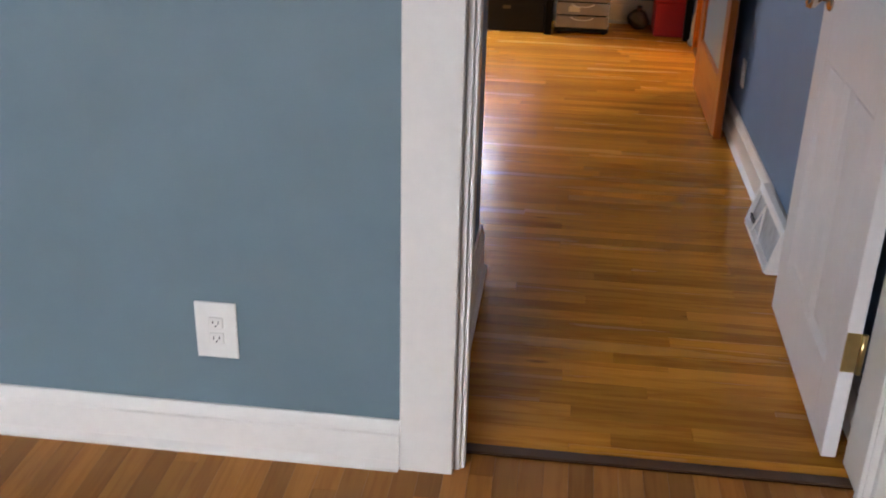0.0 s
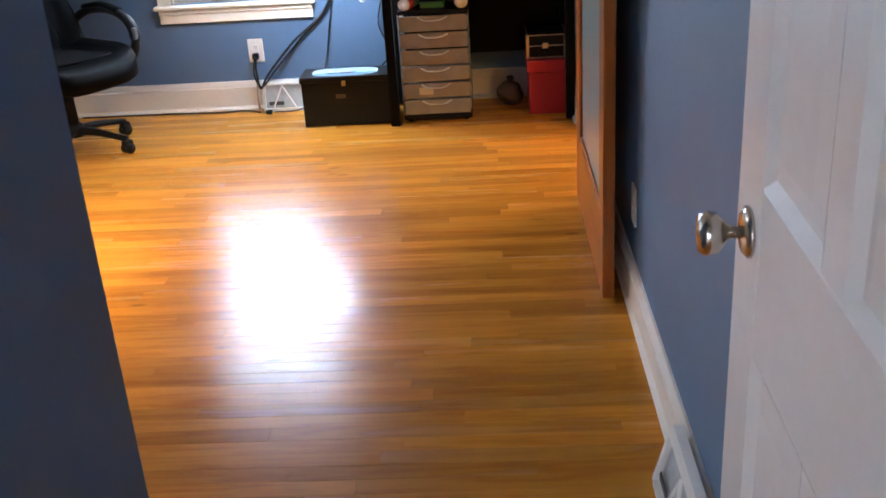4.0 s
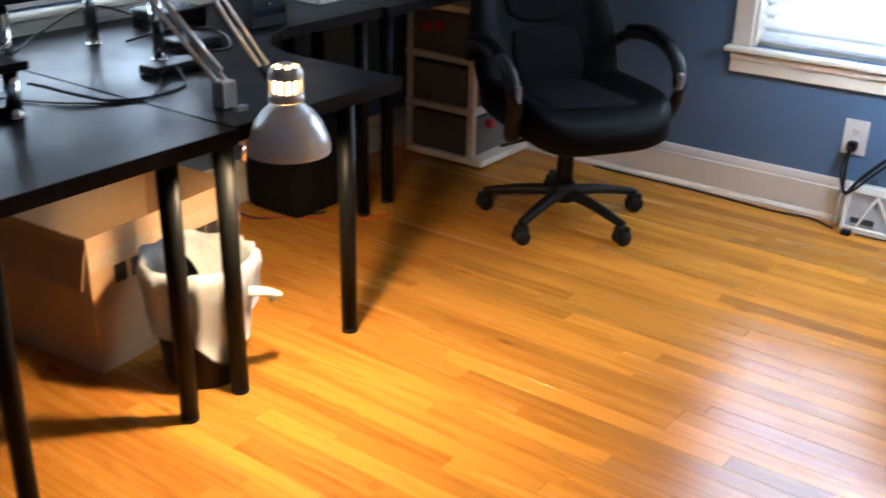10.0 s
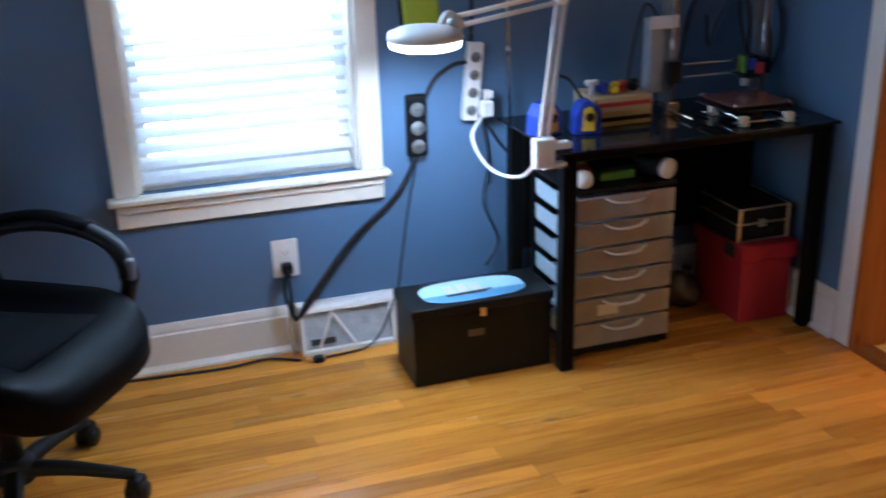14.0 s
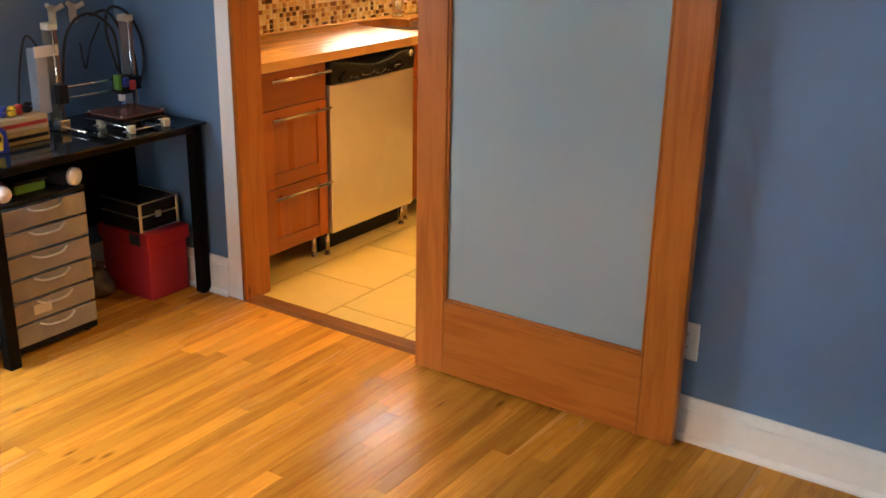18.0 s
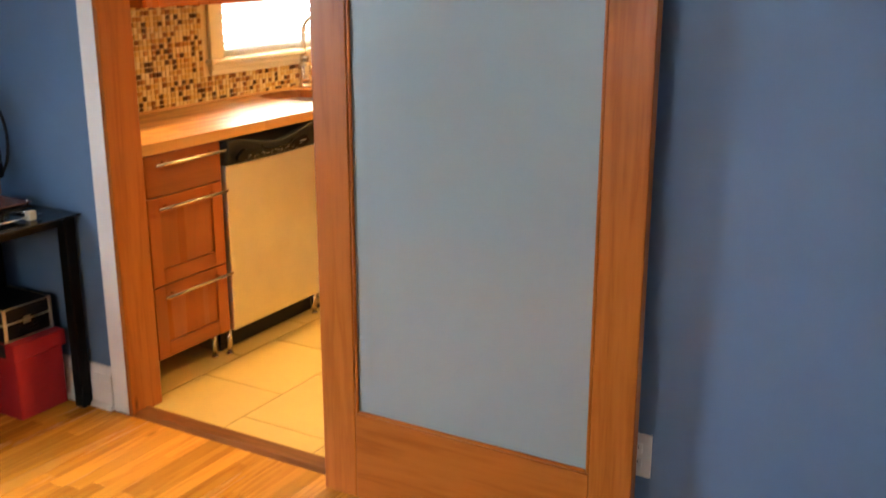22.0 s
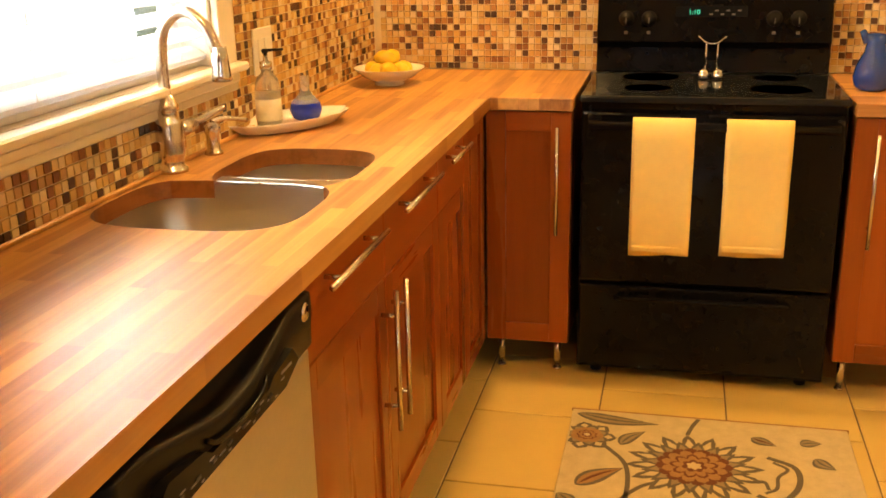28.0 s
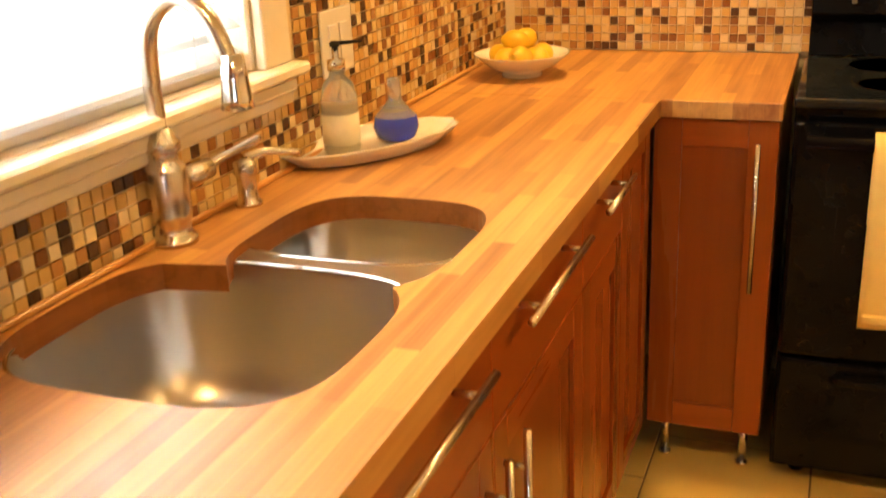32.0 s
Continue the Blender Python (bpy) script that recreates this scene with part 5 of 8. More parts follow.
# monitor risers and monitors
def riser(x0, x1, y0, y1, h):
    e = thing("monitor_stand", ((x0 + x1) / 2, (y0 + y1) / 2, DZ), "black shelf on four steel tubes standing on the desk", "monitor stand", "monitor stands on the desk")
    part("shelf", box_bm(x0, x1, y0, y1, DZ + h, DZ + h + 0.018, 0.003, 2), BLACKW, e)
    for x in (x0 + 0.03, x1 - 0.03):
        for y in (y0 + 0.03, y1 - 0.03):
            lg = part("tube_leg", tube_bm((x, y, DZ + 0.006), (x, y, DZ + h), 0.0165, n=16), CHROME, e, "steel tube leg", True)
            part("foot", tube_bm((x, y, DZ + 0.0002), (x, y, DZ + 0.006), 0.021, n=16), CHROME, lg, "", True)
    settle(e)


riser(-2.12, -1.82, 3.16, 3.62, 0.105)
riser(-2.36, -2.02, 3.675, 4.16, 0.20)
SCREEN = plain("dark_screen", (0.004, 0.004, 0.005), 0.12, grain=10, vary=0.05, bump=0.0)


def monitor(x, y, z, w, h, turn, label):
    e = new("monitor")
    e.empty_display_size = 0.05
    tagged(e, label, "monitor", "monitors on the desk")
    e.matrix_world = pose(x, y, z, 0, 0, turn)       # local -y is the front
    part("housing", box_bm(-w / 2, w / 2, -0.012, 0.03, 0.12, 0.12 + h, 0.006), BLACKM, e)
    part("screen", box_bm(-w / 2 + 0.014, w / 2 - 0.014, -0.0135, -0.0121, 0.14, 0.105 + h), SCREEN, e, "dark switched-off screen")
    part("neck", box_bm(-0.045, 0.045, 0.031, 0.06, 0.012, 0.22, 0.006), BLACKM, e)
    part("base", lathe_bm([(0.11, 0), (0.112, 0.006), (0.10, 0.012), (0.0, 0.014)], 36, (0, 0.03, 0), squash=(1.15, 0.8)), BLACKM, e, "oval foot", True)


monitor(-1.985, 3.40, DZ + 0.124, 0.49, 0.30, 78, "black flat monitor on a stand, switched off")
monitor(-2.22, 3.93, DZ + 0.219, 0.52, 0.31, 84, "black flat monitor at the back of the desk")

# papers, drawing tablet and small things on the desk
e = thing("graphics_tablet", (-1.99, 3.42, DZ), "flat black drawing tablet with papers under the monitor shelf", "tablet")
part("slab", box_bm(-2.16, -1.87, 3.25, 3.60, DZ + 0.0005, DZ + 0.022, 0.005), BLACKM, e)
part("surface", box_bm(-2.13, -1.90, 3.29, 3.57, DZ + 0.0221, DZ + 0.024), plain("pale_sheet", (0.55, 0.60, 0.66), 0.2), e, "glossy pale sheet")
settle(e)
e = thing("printer", (-2.38, 2.83, DZ), "black box printer on the desk", "printer")
part("body", box_bm(-2.55, -2.20, 2.62, 3.02, DZ + 0.0005, DZ + 0.20, 0.012), BLACKM, e)
part("tray", box_bm(-2.21, -2.14, 2.66, 2.98, DZ + 0.02, DZ + 0.035, 0.003), BLACKM, e)
part("knob", tube_bm((-2.20, 2.97, DZ + 0.10), (-2.19, 2.97, DZ + 0.10), 0.01, n=14), NICKEL, e, "", True)
settle(e)
e = thing("pen_cup", (-2.33, 3.115, DZ), "brass cup of pens on the desk", "pen cup")
part("cup", lathe_bm([(0.03, 0), (0.034, 0.004), (0.032, 0.05), (0.036, 0.09), (0.033, 0.09), (0.028, 0.012), (0.0, 0.01)], 22, (-2.33, 3.115, DZ + 0.0005)), BRASS, e, "", True)
for k, (dx, dy) in enumerate(((0.01, 0.01), (-0.012, 0.006), (0.004, -0.014))):
    part("pen", tube_bm((-2.33 + dx * 0.5, 3.115 + dy * 0.5, DZ + 0.012), (-2.33 + dx * 2, 3.115 + dy * 2, DZ + 0.135), 0.004, n=8), (BRASS, BLACKM, NICKEL)[k], e, "", True)
settle(e)
e = thing("desk_organiser", (-2.40, 3.36, DZ), "dark box of odds and ends on the desk", "organiser")
part("box", box_bm(-2.52, -2.27, 3.20, 3.55, DZ + 0.0005, DZ + 0.075, 0.005), plain("dark_brown_box", (0.035, 0.018, 0.014), 0.5), e)
part("lid", box_bm(-2.525, -2.265, 3.195, 3.555, DZ + 0.0755, DZ + 0.09, 0.004), BLACKM, e)
settle(e)
e = thing("tape_jar", (-2.24, 3.46, DZ + 0.124), "small cream jar behind the monitor", "jar")
e.location = (-2.20, 3.60, DZ)
part("jar", lathe_bm([(0.025, 0), (0.028, 0.004), (0.028, 0.07), (0.022, 0.08), (0.0, 0.082)], 20, (-2.20, 3.645, DZ + 0.0005)), plain("cream_jar", (0.42, 0.36, 0.22), 0.4), e, "", True)
settle(e)
for k, (x, y, w, l, h, lab) in enumerate(((-2.10, 4.28, 0.10, 0.13, 0.03, "small black power box with cables on the desk"), (-1.93, 4.07, 0.07, 0.15, 0.025, "black cable hub lying on the desk"), (-2.36, 4.42, 0.14, 0.17, 0.06, "black network box by the window"), (-2.20, 4.62, 0.12, 0.15, 0.14, "black webcam stand and odds on the desk"))):
    e = thing("black_box", (x, y, DZ), lab, "electronics")
    part("case", box_bm(x - w / 2, x + w / 2, y - l / 2, y + l / 2, DZ + 0.0005, DZ + h, 0.006), BLACKM, e)
    part("lamp", tube_bm((x + w / 2 - 0.001, y, DZ + h * 0.5), (x + w / 2 + 0.001, y, DZ + h * 0.5), 0.003, n=8), NICKEL, e)
    part("front", box_bm(x + w / 2 - 0.0005, x + w / 2 + 0.001, y - l / 2 + 0.012, y + l / 2 - 0.012, DZ + h * 0.25, DZ + h * 0.42), SCREEN, e)
    settle(e)


def cable(label, pts, r, material=None, name="cable"):
    ob = link_bm(name, sweep_bm(pts, r, 8), material or CORD, None, "", True)
    return tagged(ob, label, "cable")


ZC = DZ + 0.004
cable("thin black cable looped across the desk", [(-1.97, 3.70, ZC + 0.03), (-1.80, 3.80, ZC), (-1.78, 3.98, ZC), (-1.92, 4.07, ZC + 0.02)], 0.0035)
cable("thin black cable looped across the desk", [(-2.05, 3.63, ZC), (-1.86, 3.72, ZC), (-1.76, 3.86, ZC), (-1.90, 4.02, ZC + 0.01)], 0.0025)
cable("black cable coiled on the desk by the window", [(-2.10, 4.20, ZC), (-2.0, 4.32, ZC), (-2.12, 4.40, ZC + 0.02), (-2.2, 4.30, ZC + 0.03), (-2.28, 4.2, ZC)], 0.004)
cable("black cable trailing over the desk edge", [(-2.36, 4.36, ZC + 0.02), (-2.42, 4.2, ZC + 0.08), (-2.44, 4.05, ZC + 0.03), (-2.38, 3.92, ZC)], 0.003)
cable("black cable hanging under the desk to the wall", [(-2.50, 4.72, 0.68), (-2.48, 4.70, 0.40), (-2.45, 4.66, 0.12), (-2.40, 4.75, 0.008), (-2.25, 4.95, 0.006)], 0.004)
cable("thin red cable on the floor under the desk", [(-2.44, 4.72, 0.004), (-2.30, 4.86, 0.004), (-2.16, 4.93, 0.004), (-2.06, 5.08, 0.004)], 0.004, plain("red_cable", (0.45, 0.05, 0.01), 0.5))

# swing-arm desk lamp
ALU = plain("silver_lamp_paint", (0.62, 0.61, 0.58), 0.34, 0.4, grain=40, vary=0.05, bump=0.0)
LX, LY = -1.408, 3.950
e = thing("desk_lamp", (-1.563, 3.940, DZ), "silver swing-arm lamp clamped to the desk, switched on", "lamp")
outer = [(0.090, 0.0), (0.0905, 0.012), (0.086, 0.035), (0.074, 0.065), (0.055, 0.09), (0.038, 0.104), (0.036, 0.112)]
inner = [(0.034, 0.112), (0.036, 0.102), (0.053, 0.088), (0.072, 0.063), (0.084, 0.034), (0.0885, 0.012), (0.088, 0.0)]
sh = part("shade", lathe_bm(outer + inner, 44, (LX, LY, 0.6650), capped=False), ALU, e, "silver bell shade", True)
part("collar", lathe_bm([(0.037, 0.0), (0.038, 0.006), (0.037, 0.018)], 32, (LX, LY, 0.7780)), ALU, sh, "", True)
for k in range(14):
    a = 2 * math.pi * k / 14
    x, y = LX + 0.0345 * math.cos(a), LY + 0.0345 * math.sin(a)
    bm = box_bm(-0.002, 0.002, -0.0038, 0.0038, 0.0, 0.032)
    bmesh.ops.transform(bm, matrix=Matrix.Translation((x, y, 0.795)) @ Matrix.Rotation(a, 4, "Z"), verts=bm.verts)
    part("vent_rib", bm, ALU, sh)
bm = lathe_bm([(0.0365, 0.0), (0.037, 0.012), (0.0345, 0.019), (0.030, 0.025), (0.017, 0.031), (0.0, 0.033)], 32, (LX, LY, 0.8265), capped=False)
bm.faces.ensure_lookup_table()
bmesh.ops.delete(bm, geom=[f_ for k, f_ in enumerate(bm.faces[:]) if k // 32 == 3 and k % 4 < 2], context="FACES")
part("cap", bm, ALU, sh, "rounded cap with vent slots", True)
BULB = plain("warm_bulb", (1.0, 0.62, 0.24), 0.4, emit=22.0, bump=0.0)
part("bulb", lathe_bm([(0.0, -0.10), (0.018, -0.095), (0.028, -0.075), (0.030, -0.055), (0.027, -0.02), (0.026, 0.03), (0.020, 0.048), (0.0, 0.055)], 20, (LX, LY, 0.7970)), BULB, sh, "glowing bulb", True)
part("pivot", tube_bm((LX - 0.035, LY - 0.004, 0.810), (LX - 0.075, LY + 0.0, 0.832), 0.008, n=12), BLACKM, e, "", True)
for off in (-0.012, 0.012):
    part("lower_arm", tube_bm((-1.588, 3.935 + off, 0.785), (-1.773, 3.810 + off, 1.085), 0.0055, n=8), ALU, e, "square steel arm", True)
    part("upper_arm", tube_bm((-1.478, 3.955 + off, 0.840), (-1.673, 3.840 + off, 1.185), 0.0055, n=8), ALU, e, "square steel arm", True)
part("spring", tube_bm((-1.593, 3.935, 0.815), (-1.693, 3.865, 0.975), 0.007, n=10), STEEL, e, "", True)
bm = box_bm(-1.608, -1.568, 3.915, 3.955, DZ, DZ + 0.06, 0.004)
bm = box_bm(-1.545, -1.529, 3.92, 3.95, DZ - 0.075, DZ + 0.012, 0.003, 2, bm)
part("clamp", bm, STEEL, e, "steel screw clamp")
part("clamp_screw", tube_bm((-1.537, 3.935, DZ - 0.12), (-1.537, 3.935, DZ - 0.07), 0.007, n=10), CHROME, e, "", True)
settle(e)
lamp("desk_lamp_bulb", "SPOT", 78, look((LX, LY, 0.6900), (LX + 0.06, LY + 0.02, 0)), (1.0, 0.68, 0.34), size=0.03, cone=158).data.spot_blend = 0.25

# white boxed case on the corner desk
e = thing("white_case", (-2.40, 5.21, DZ), "white case with a dark front window and a purple seal", "case")
CASEW = plain("white_case_paint", (0.62, 0.60, 0.58), 0.4, grain=30, vary=0.05, bump=0.0)
x = -2.27
part("body", box_bm(-2.55, x - 0.012, 4.975, 5.45, DZ + 0.0005, DZ + 0.50, 0.006), CASEW, e)
for b in ((4.975, 5.06, DZ + 0.0005, DZ + 0.50), (5.365, 5.45, DZ + 0.0005, DZ + 0.50), (5.0602, 5.3648, DZ + 0.0005, DZ + 0.085), (5.0602, 5.3648, DZ + 0.42, DZ + 0.50)):
    part("front_frame", box_bm(x - 0.0118, x, *b, 0.003, 1), CASEW, e, "white front frame")
part("window", box_bm(x - 0.0117, x - 0.006, 5.0604, 5.3646, DZ + 0.0855, DZ + 0.4195), DARKGLASS, e, "dark front window")
part("seal", tube_bm((x, 5.41, DZ + 0.10), (x + 0.001, 5.41, DZ + 0.10), 0.030, n=24), plain("purple_print", (0.03, 0.03, 0.14), 0.5), e, "round purple seal")
for k in range(4):
    part("print_bar", box_bm(x, x + 0.0008, 5.385, 5.425, DZ + 0.19 + 0.045 * k, DZ + 0.222 + 0.045 * k), GREY, e)
for k in range(3):
    part("side_print", tube_bm((-2.36 - 0.0, 4.9745, DZ + 0.16 + 0.05 * k), (-2.36, 4.9738, DZ + 0.16 + 0.05 * k), 0.016, n=12), BLACKM, e)
settle(e)

# cardboard box and waste bin under the desk
CARD = plain("cardboard", (0.46, 0.28, 0.135), 0.8, grain=70, vary=0.10, bump=0.15)
e = new("cardboard_box")
e.empty_display_size = 0.05
tagged(e, "open brown cardboard box with printed lettering under the desk", "box")
e.matrix_world = pose(-2.137, 4.012, 0, 0, 0, 5)
BX, BY, BH, tk = 0.185, 0.265, 0.375, 0.004
part("bottom", box_bm(-BX, BX, -BY, BY, 0.0, tk), CARD, e)
for b in ((BX - tk, BX, -BY, BY), (-BX, -BX + tk, -BY, BY), (-BX + tk, BX - tk, -BY, -BY + tk), (-BX + tk, BX - tk, BY - tk, BY)):
    part("side", box_bm(*b, tk, BH), CARD, e)
for s in (-1, 1):
    bm = box_bm(-BX * 0.96, BX * 0.96, -0.0015, 0.0015, -0.13, 0.0)
    fl = part("flap", bm, CARD, e)
    fl.matrix_local = pose(0, s * (BY - 0.006), BH - 0.004, s * 12, 0, 0)
INK = plain("black_print", (0.02, 0.018, 0.016), 0.7)
for k, (wd, ht) in enumerate(((0.04, 0.05), (0.044, 0.05), (0.036, 0.05), (0.04, 0.05), (0.044, 0.05), (0.052, 0.05), (0.044, 0.05))):
    y = -0.19 + 0.055 * k
    part("printed_mark", box_bm(BX + 0.0001, BX + 0.0007, y, y + wd, 0.23, 0.23 + ht), INK, e)
part("tape", box_bm(BX, BX + 0.0006, -BY, BY, BH - 0.09, BH - 0.045), plain("clear_tape", (0.50, 0.36, 0.22), 0.12, coat=0.6), e, "clear packing tape")

e = thing("waste_bin", (-1.74, 3.945, 0), "black waste bin lined with a white plastic bag", "waste bin")
part("bin", lathe_bm([(0.098, 0.0), (0.10, 0.004), (0.135, 0.31), (0.139, 0.31), (0.104, 0.0)][:3] + [(0.131, 0.31), (0.097, 0.008), (0.0, 0.008)], 36, (-1.74, 3.945, 0.0005)), BLACKM, e, "", True)
bm = bmesh.new()
rings = []
BAG = plain("white_bag_film", (0.62, 0.64, 0.66), 0.3, grain=28, vary=0.05, bump=0.7)
rn = random.Random(9)
n = 48
wob = [rn.uniform(-1, 1) for _ in range(n)]
for r, z, wv in ((0.080, 0.10, 0.02), (0.112, 0.24, 0.016), (0.128, 0.315, 0.012), (0.139, 0.335, 0.010), (0.148, 0.33, 0.012), (0.150, 0.295, 0.018), (0.142, 0.25, 0.022), (0.136, 0.205, 0.034), (0.128, 0.165, 0.040)):
    ring = []
    for k in range(n):
        a = 2 * math.pi * k / n
        q = wv * (wob[k] + wob[k - 1]) * 0.5
        hang = (0.26 - z) * (0.9 * math.cos(a + 0.5) + 0.35 * math.cos(a * 3)) - 0.02 if z < 0.26 else 0.0
        ring.append(bm.verts.new((-1.74 + (r + q) * math.cos(a), 3.945 + (r + q) * math.sin(a), z - hang + q * 0.8)))
    rings.append(ring)
for a, b in zip(rings, rings[1:]):
    for k in range(n):
        bm.faces.new((a[k], a[(k + 1) % n], b[(k + 1) % n], b[k]))
bmesh.ops.solidify(bm, geom=bm.faces[:], thickness=0.0012)
part("liner", bm, BAG, e, "crumpled white plastic liner", True)
part("liner_knot", sweep_bm([(-1.61, 3.99, 0.25), (-1.585, 4.02, 0.245), (-1.58, 4.055, 0.225), (-1.60, 4.06, 0.205)], 0.019, 10, taper=0.55, flat=0.7), BAG, e, "knotted corner of the liner", True)
settle(e)

# dark bag behind the desk
e = thing("black_bag", (-2.38, 5.0, 0), "black equipment bag on the floor under the desk", "bag")
part("bag", box_bm(-2.53, -2.26, 4.82, 5.14, 0.0005, 0.36, 0.04, 4), MESHC, e, "", True)
part("strap", sweep_bm([(-2.28, 4.9, 0.34), (-2.28, 4.95, 0.42), (-2.28, 5.03, 0.42), (-2.28, 5.08, 0.34)], 0.009, 8), BLACKM, e, "", True)
settle(e)


# ---- office chairs ----
def caster(par, x, y):
    cs = part("caster", box_bm(x - 0.018, x + 0.018, y - 0.024, y + 0.024, 0.035, 0.066, 0.008), BLACKM, par)
    for dx in (-0.016, 0.016):
        part("wheel", tube_bm((x + dx - 0.007, y, 0.026), (x + dx + 0.007, y, 0.026), 0.0255, n=18), BLACKM, cs, "", True)


def star_base(par, rad, turn, hub):
    part("hub", lathe_bm([(0.045, 0.075), (0.05, 0.08), (0.05, 0.125), (0.034, 0.14)], 24), BLACKM, par, "", True)
    part("gas_column", tube_bm((0, 0, 0.13), (0, 0, hub), 0.03, 0.026, 20), BLACKM, par, "", True)
    for k in range(5):
        a = radians(turn + 72 * k)
        c, s_ = math.cos(a), math.sin(a)
        bm = sweep_bm([(0.03 * c, 0.03 * s_, 0.105), (rad * 0.5 * c, rad * 0.5 * s_, 0.098), (rad * c, rad * s_, 0.072)], 0.027, 10, taper=0.62, flat=0.8)
        part("base_arm", bm, BLACKM, par, "", True)
        caster(par, rad * c, rad * s_)


def pad_bm(outline, z, thick, dome=0.02, n_in=4):
    """A cushion from a closed outline, rounded at its rim."""
    bm = bmesh.new()
    cx = sum(p[0] for p in outline) / len(outline)
    cy = sum(p[1] for p in outline) / len(outline)
    rings = []
    for k, dz in ((0.80, -thick / 2), (0.94, -thick / 2 + 0.008), (1.0, -thick * 0.2), (1.0, thick * 0.15), (0.97, thick * 0.38), (0.90, thick / 2), (0.72, thick / 2 + dome * 0.35), (0.66, thick / 2 + dome * 0.2), (0.6, thick / 2 + dome * 0.5), (0.3, thick / 2 + dome * 0.7), (0.0, thick / 2 + dome * 0.75)):
        rings.append([bm.verts.new((cx + (x - cx) * max(k, 0.001), cy + (y - cy) * max(k, 0.001), z + dz)) for x, y in outline])
    for a, b in zip(rings, rings[1:]):
        for j in range(len(a)):
            bm.faces.new((a[j], a[(j + 1) % len(a)], b[(j + 1) % len(a)], b[j]))
    bm.faces.new(rings[0][::-1])
    return bm


def super_oval(w, h, p=3.2, n=48):
    return bowl_outline(-w, w, -h, h, n, p)


c = new("office_chair")
c.empty_display_size = 0.05
tagged(c, "high-backed black leather office chair with curved armrests", "office chair")
c.matrix_world = pose(-1.565, 5.455, 0, 0, 0, -33)     # faces local +x
star_base(c, 0.29, 17, 0.32)
part("seat_plate", box_bm(-0.14, 0.14, -0.10, 0.10, 0.315, 0.345, 0.01), BLACKM, c)
bm = pad_bm(super_oval(0.30, 0.275, 4.0), 0.418, 0.10, 0.0)
for vtx in bm.verts:
    x, y = vtx.co.x, vtx.co.y
    if vtx.co.z > 0.42:
        vtx.co.z += 0.030 * min(1, abs(y) / 0.24) ** 4 - 0.012 * math.exp(-((x + 0.02) / 0.15) ** 2 - (y / 0.14) ** 2)
    if x > 0.12:
        vtx.co.z -= (x - 0.12) ** 2 * 1.5
    if x < -0.1:
        vtx.co.z += (x + 0.1) ** 2 * 0.6
    vtx.co.x += 0.02
part("seat", bm, LEATHER, c, "black leather seat with a rolled front edge", True)
bm = pad_bm([(0.20, -0.155), (0.20, 0.155), (0.05, 0.135), (-0.15, 0.115), (-0.20, 0.09), (-0.20, -0.09), (-0.15, -0.115), (0.05, -0.135)], 0.463, 0.016, 0.006)
part("seat_panel", bm, MESHC, c, "dark grey fabric seat insert", True)
bk = [(0.0, 0.47), (0.06, 0.47), (0.13, 0.455), (0.185, 0.41), (0.22, 0.29), (0.255, 0.12), (0.275, -0.02), (0.265, -0.18), (0.23, -0.27), (0.12, -0.30)]
line = [(p.x, p.y) for p in smooth_path([(a, b, 0) for a, b in bk], 3)]
outline = [(-a, b) for a, b in line[::-1]] + line[1:]
M = pose(-0.295, 0, 0.60, 0, 0, 0) @ pose(0, 0, 0, 0, -26, 0) @ Matrix(((0, 0, 1, 0), (1, 0, 0, 0), (0, 1, 0, 0), (0, 0, 0, 1)))


def back_bulge(x, y):
    """How far the back's cushion stands forward: hollow along the middle, head roll and lumbar roll."""
    side = min(1, abs(x) / 0.22)
    return 0.55 * x * x + 0.10 * max(0, y - 0.3) + 0.022 * side ** 3 + (1 - side) * (0.020 * math.exp(-((y + 0.10) / 0.09) ** 2) + 0.016 * math.exp(-((y - 0.16) / 0.12) ** 2))


bm = pad_bm(outline, 0, 0.085, 0.014)
for vtx in bm.verts:
    vtx.co.z += back_bulge(vtx.co.x, vtx.co.y)
bmesh.ops.transform(bm, matrix=M, verts=bm.verts)
part("backrest", bm, LEATHER, c, "tall curved black leather backrest", True)
for nm, half in (("upper_back_panel", ((0.0, 0.29), (0.075, 0.285), (0.155, 0.18), (0.125, 0.06), (0.06, 0.035), (0.0, 0.032))),
                 ("lumbar_panel", ((0.0, 0.018), (0.06, 0.016), (0.120, 0.0), (0.135, -0.12), (0.105, -0.215), (0.0, -0.225)))):
    ring_ = list(half) + [(-a, b) for a, b in half[::-1] if a > 0]
    bm = pad_bm(ring_, 0.054, 0.022, 0.004)
    for vtx in bm.verts:
        vtx.co.z += back_bulge(vtx.co.x, vtx.co.y)
    bmesh.ops.transform(bm, matrix=M, verts=bm.verts)
    part(nm, bm, MESHC, c, "dark grey fabric insert with a sewn edge", True)
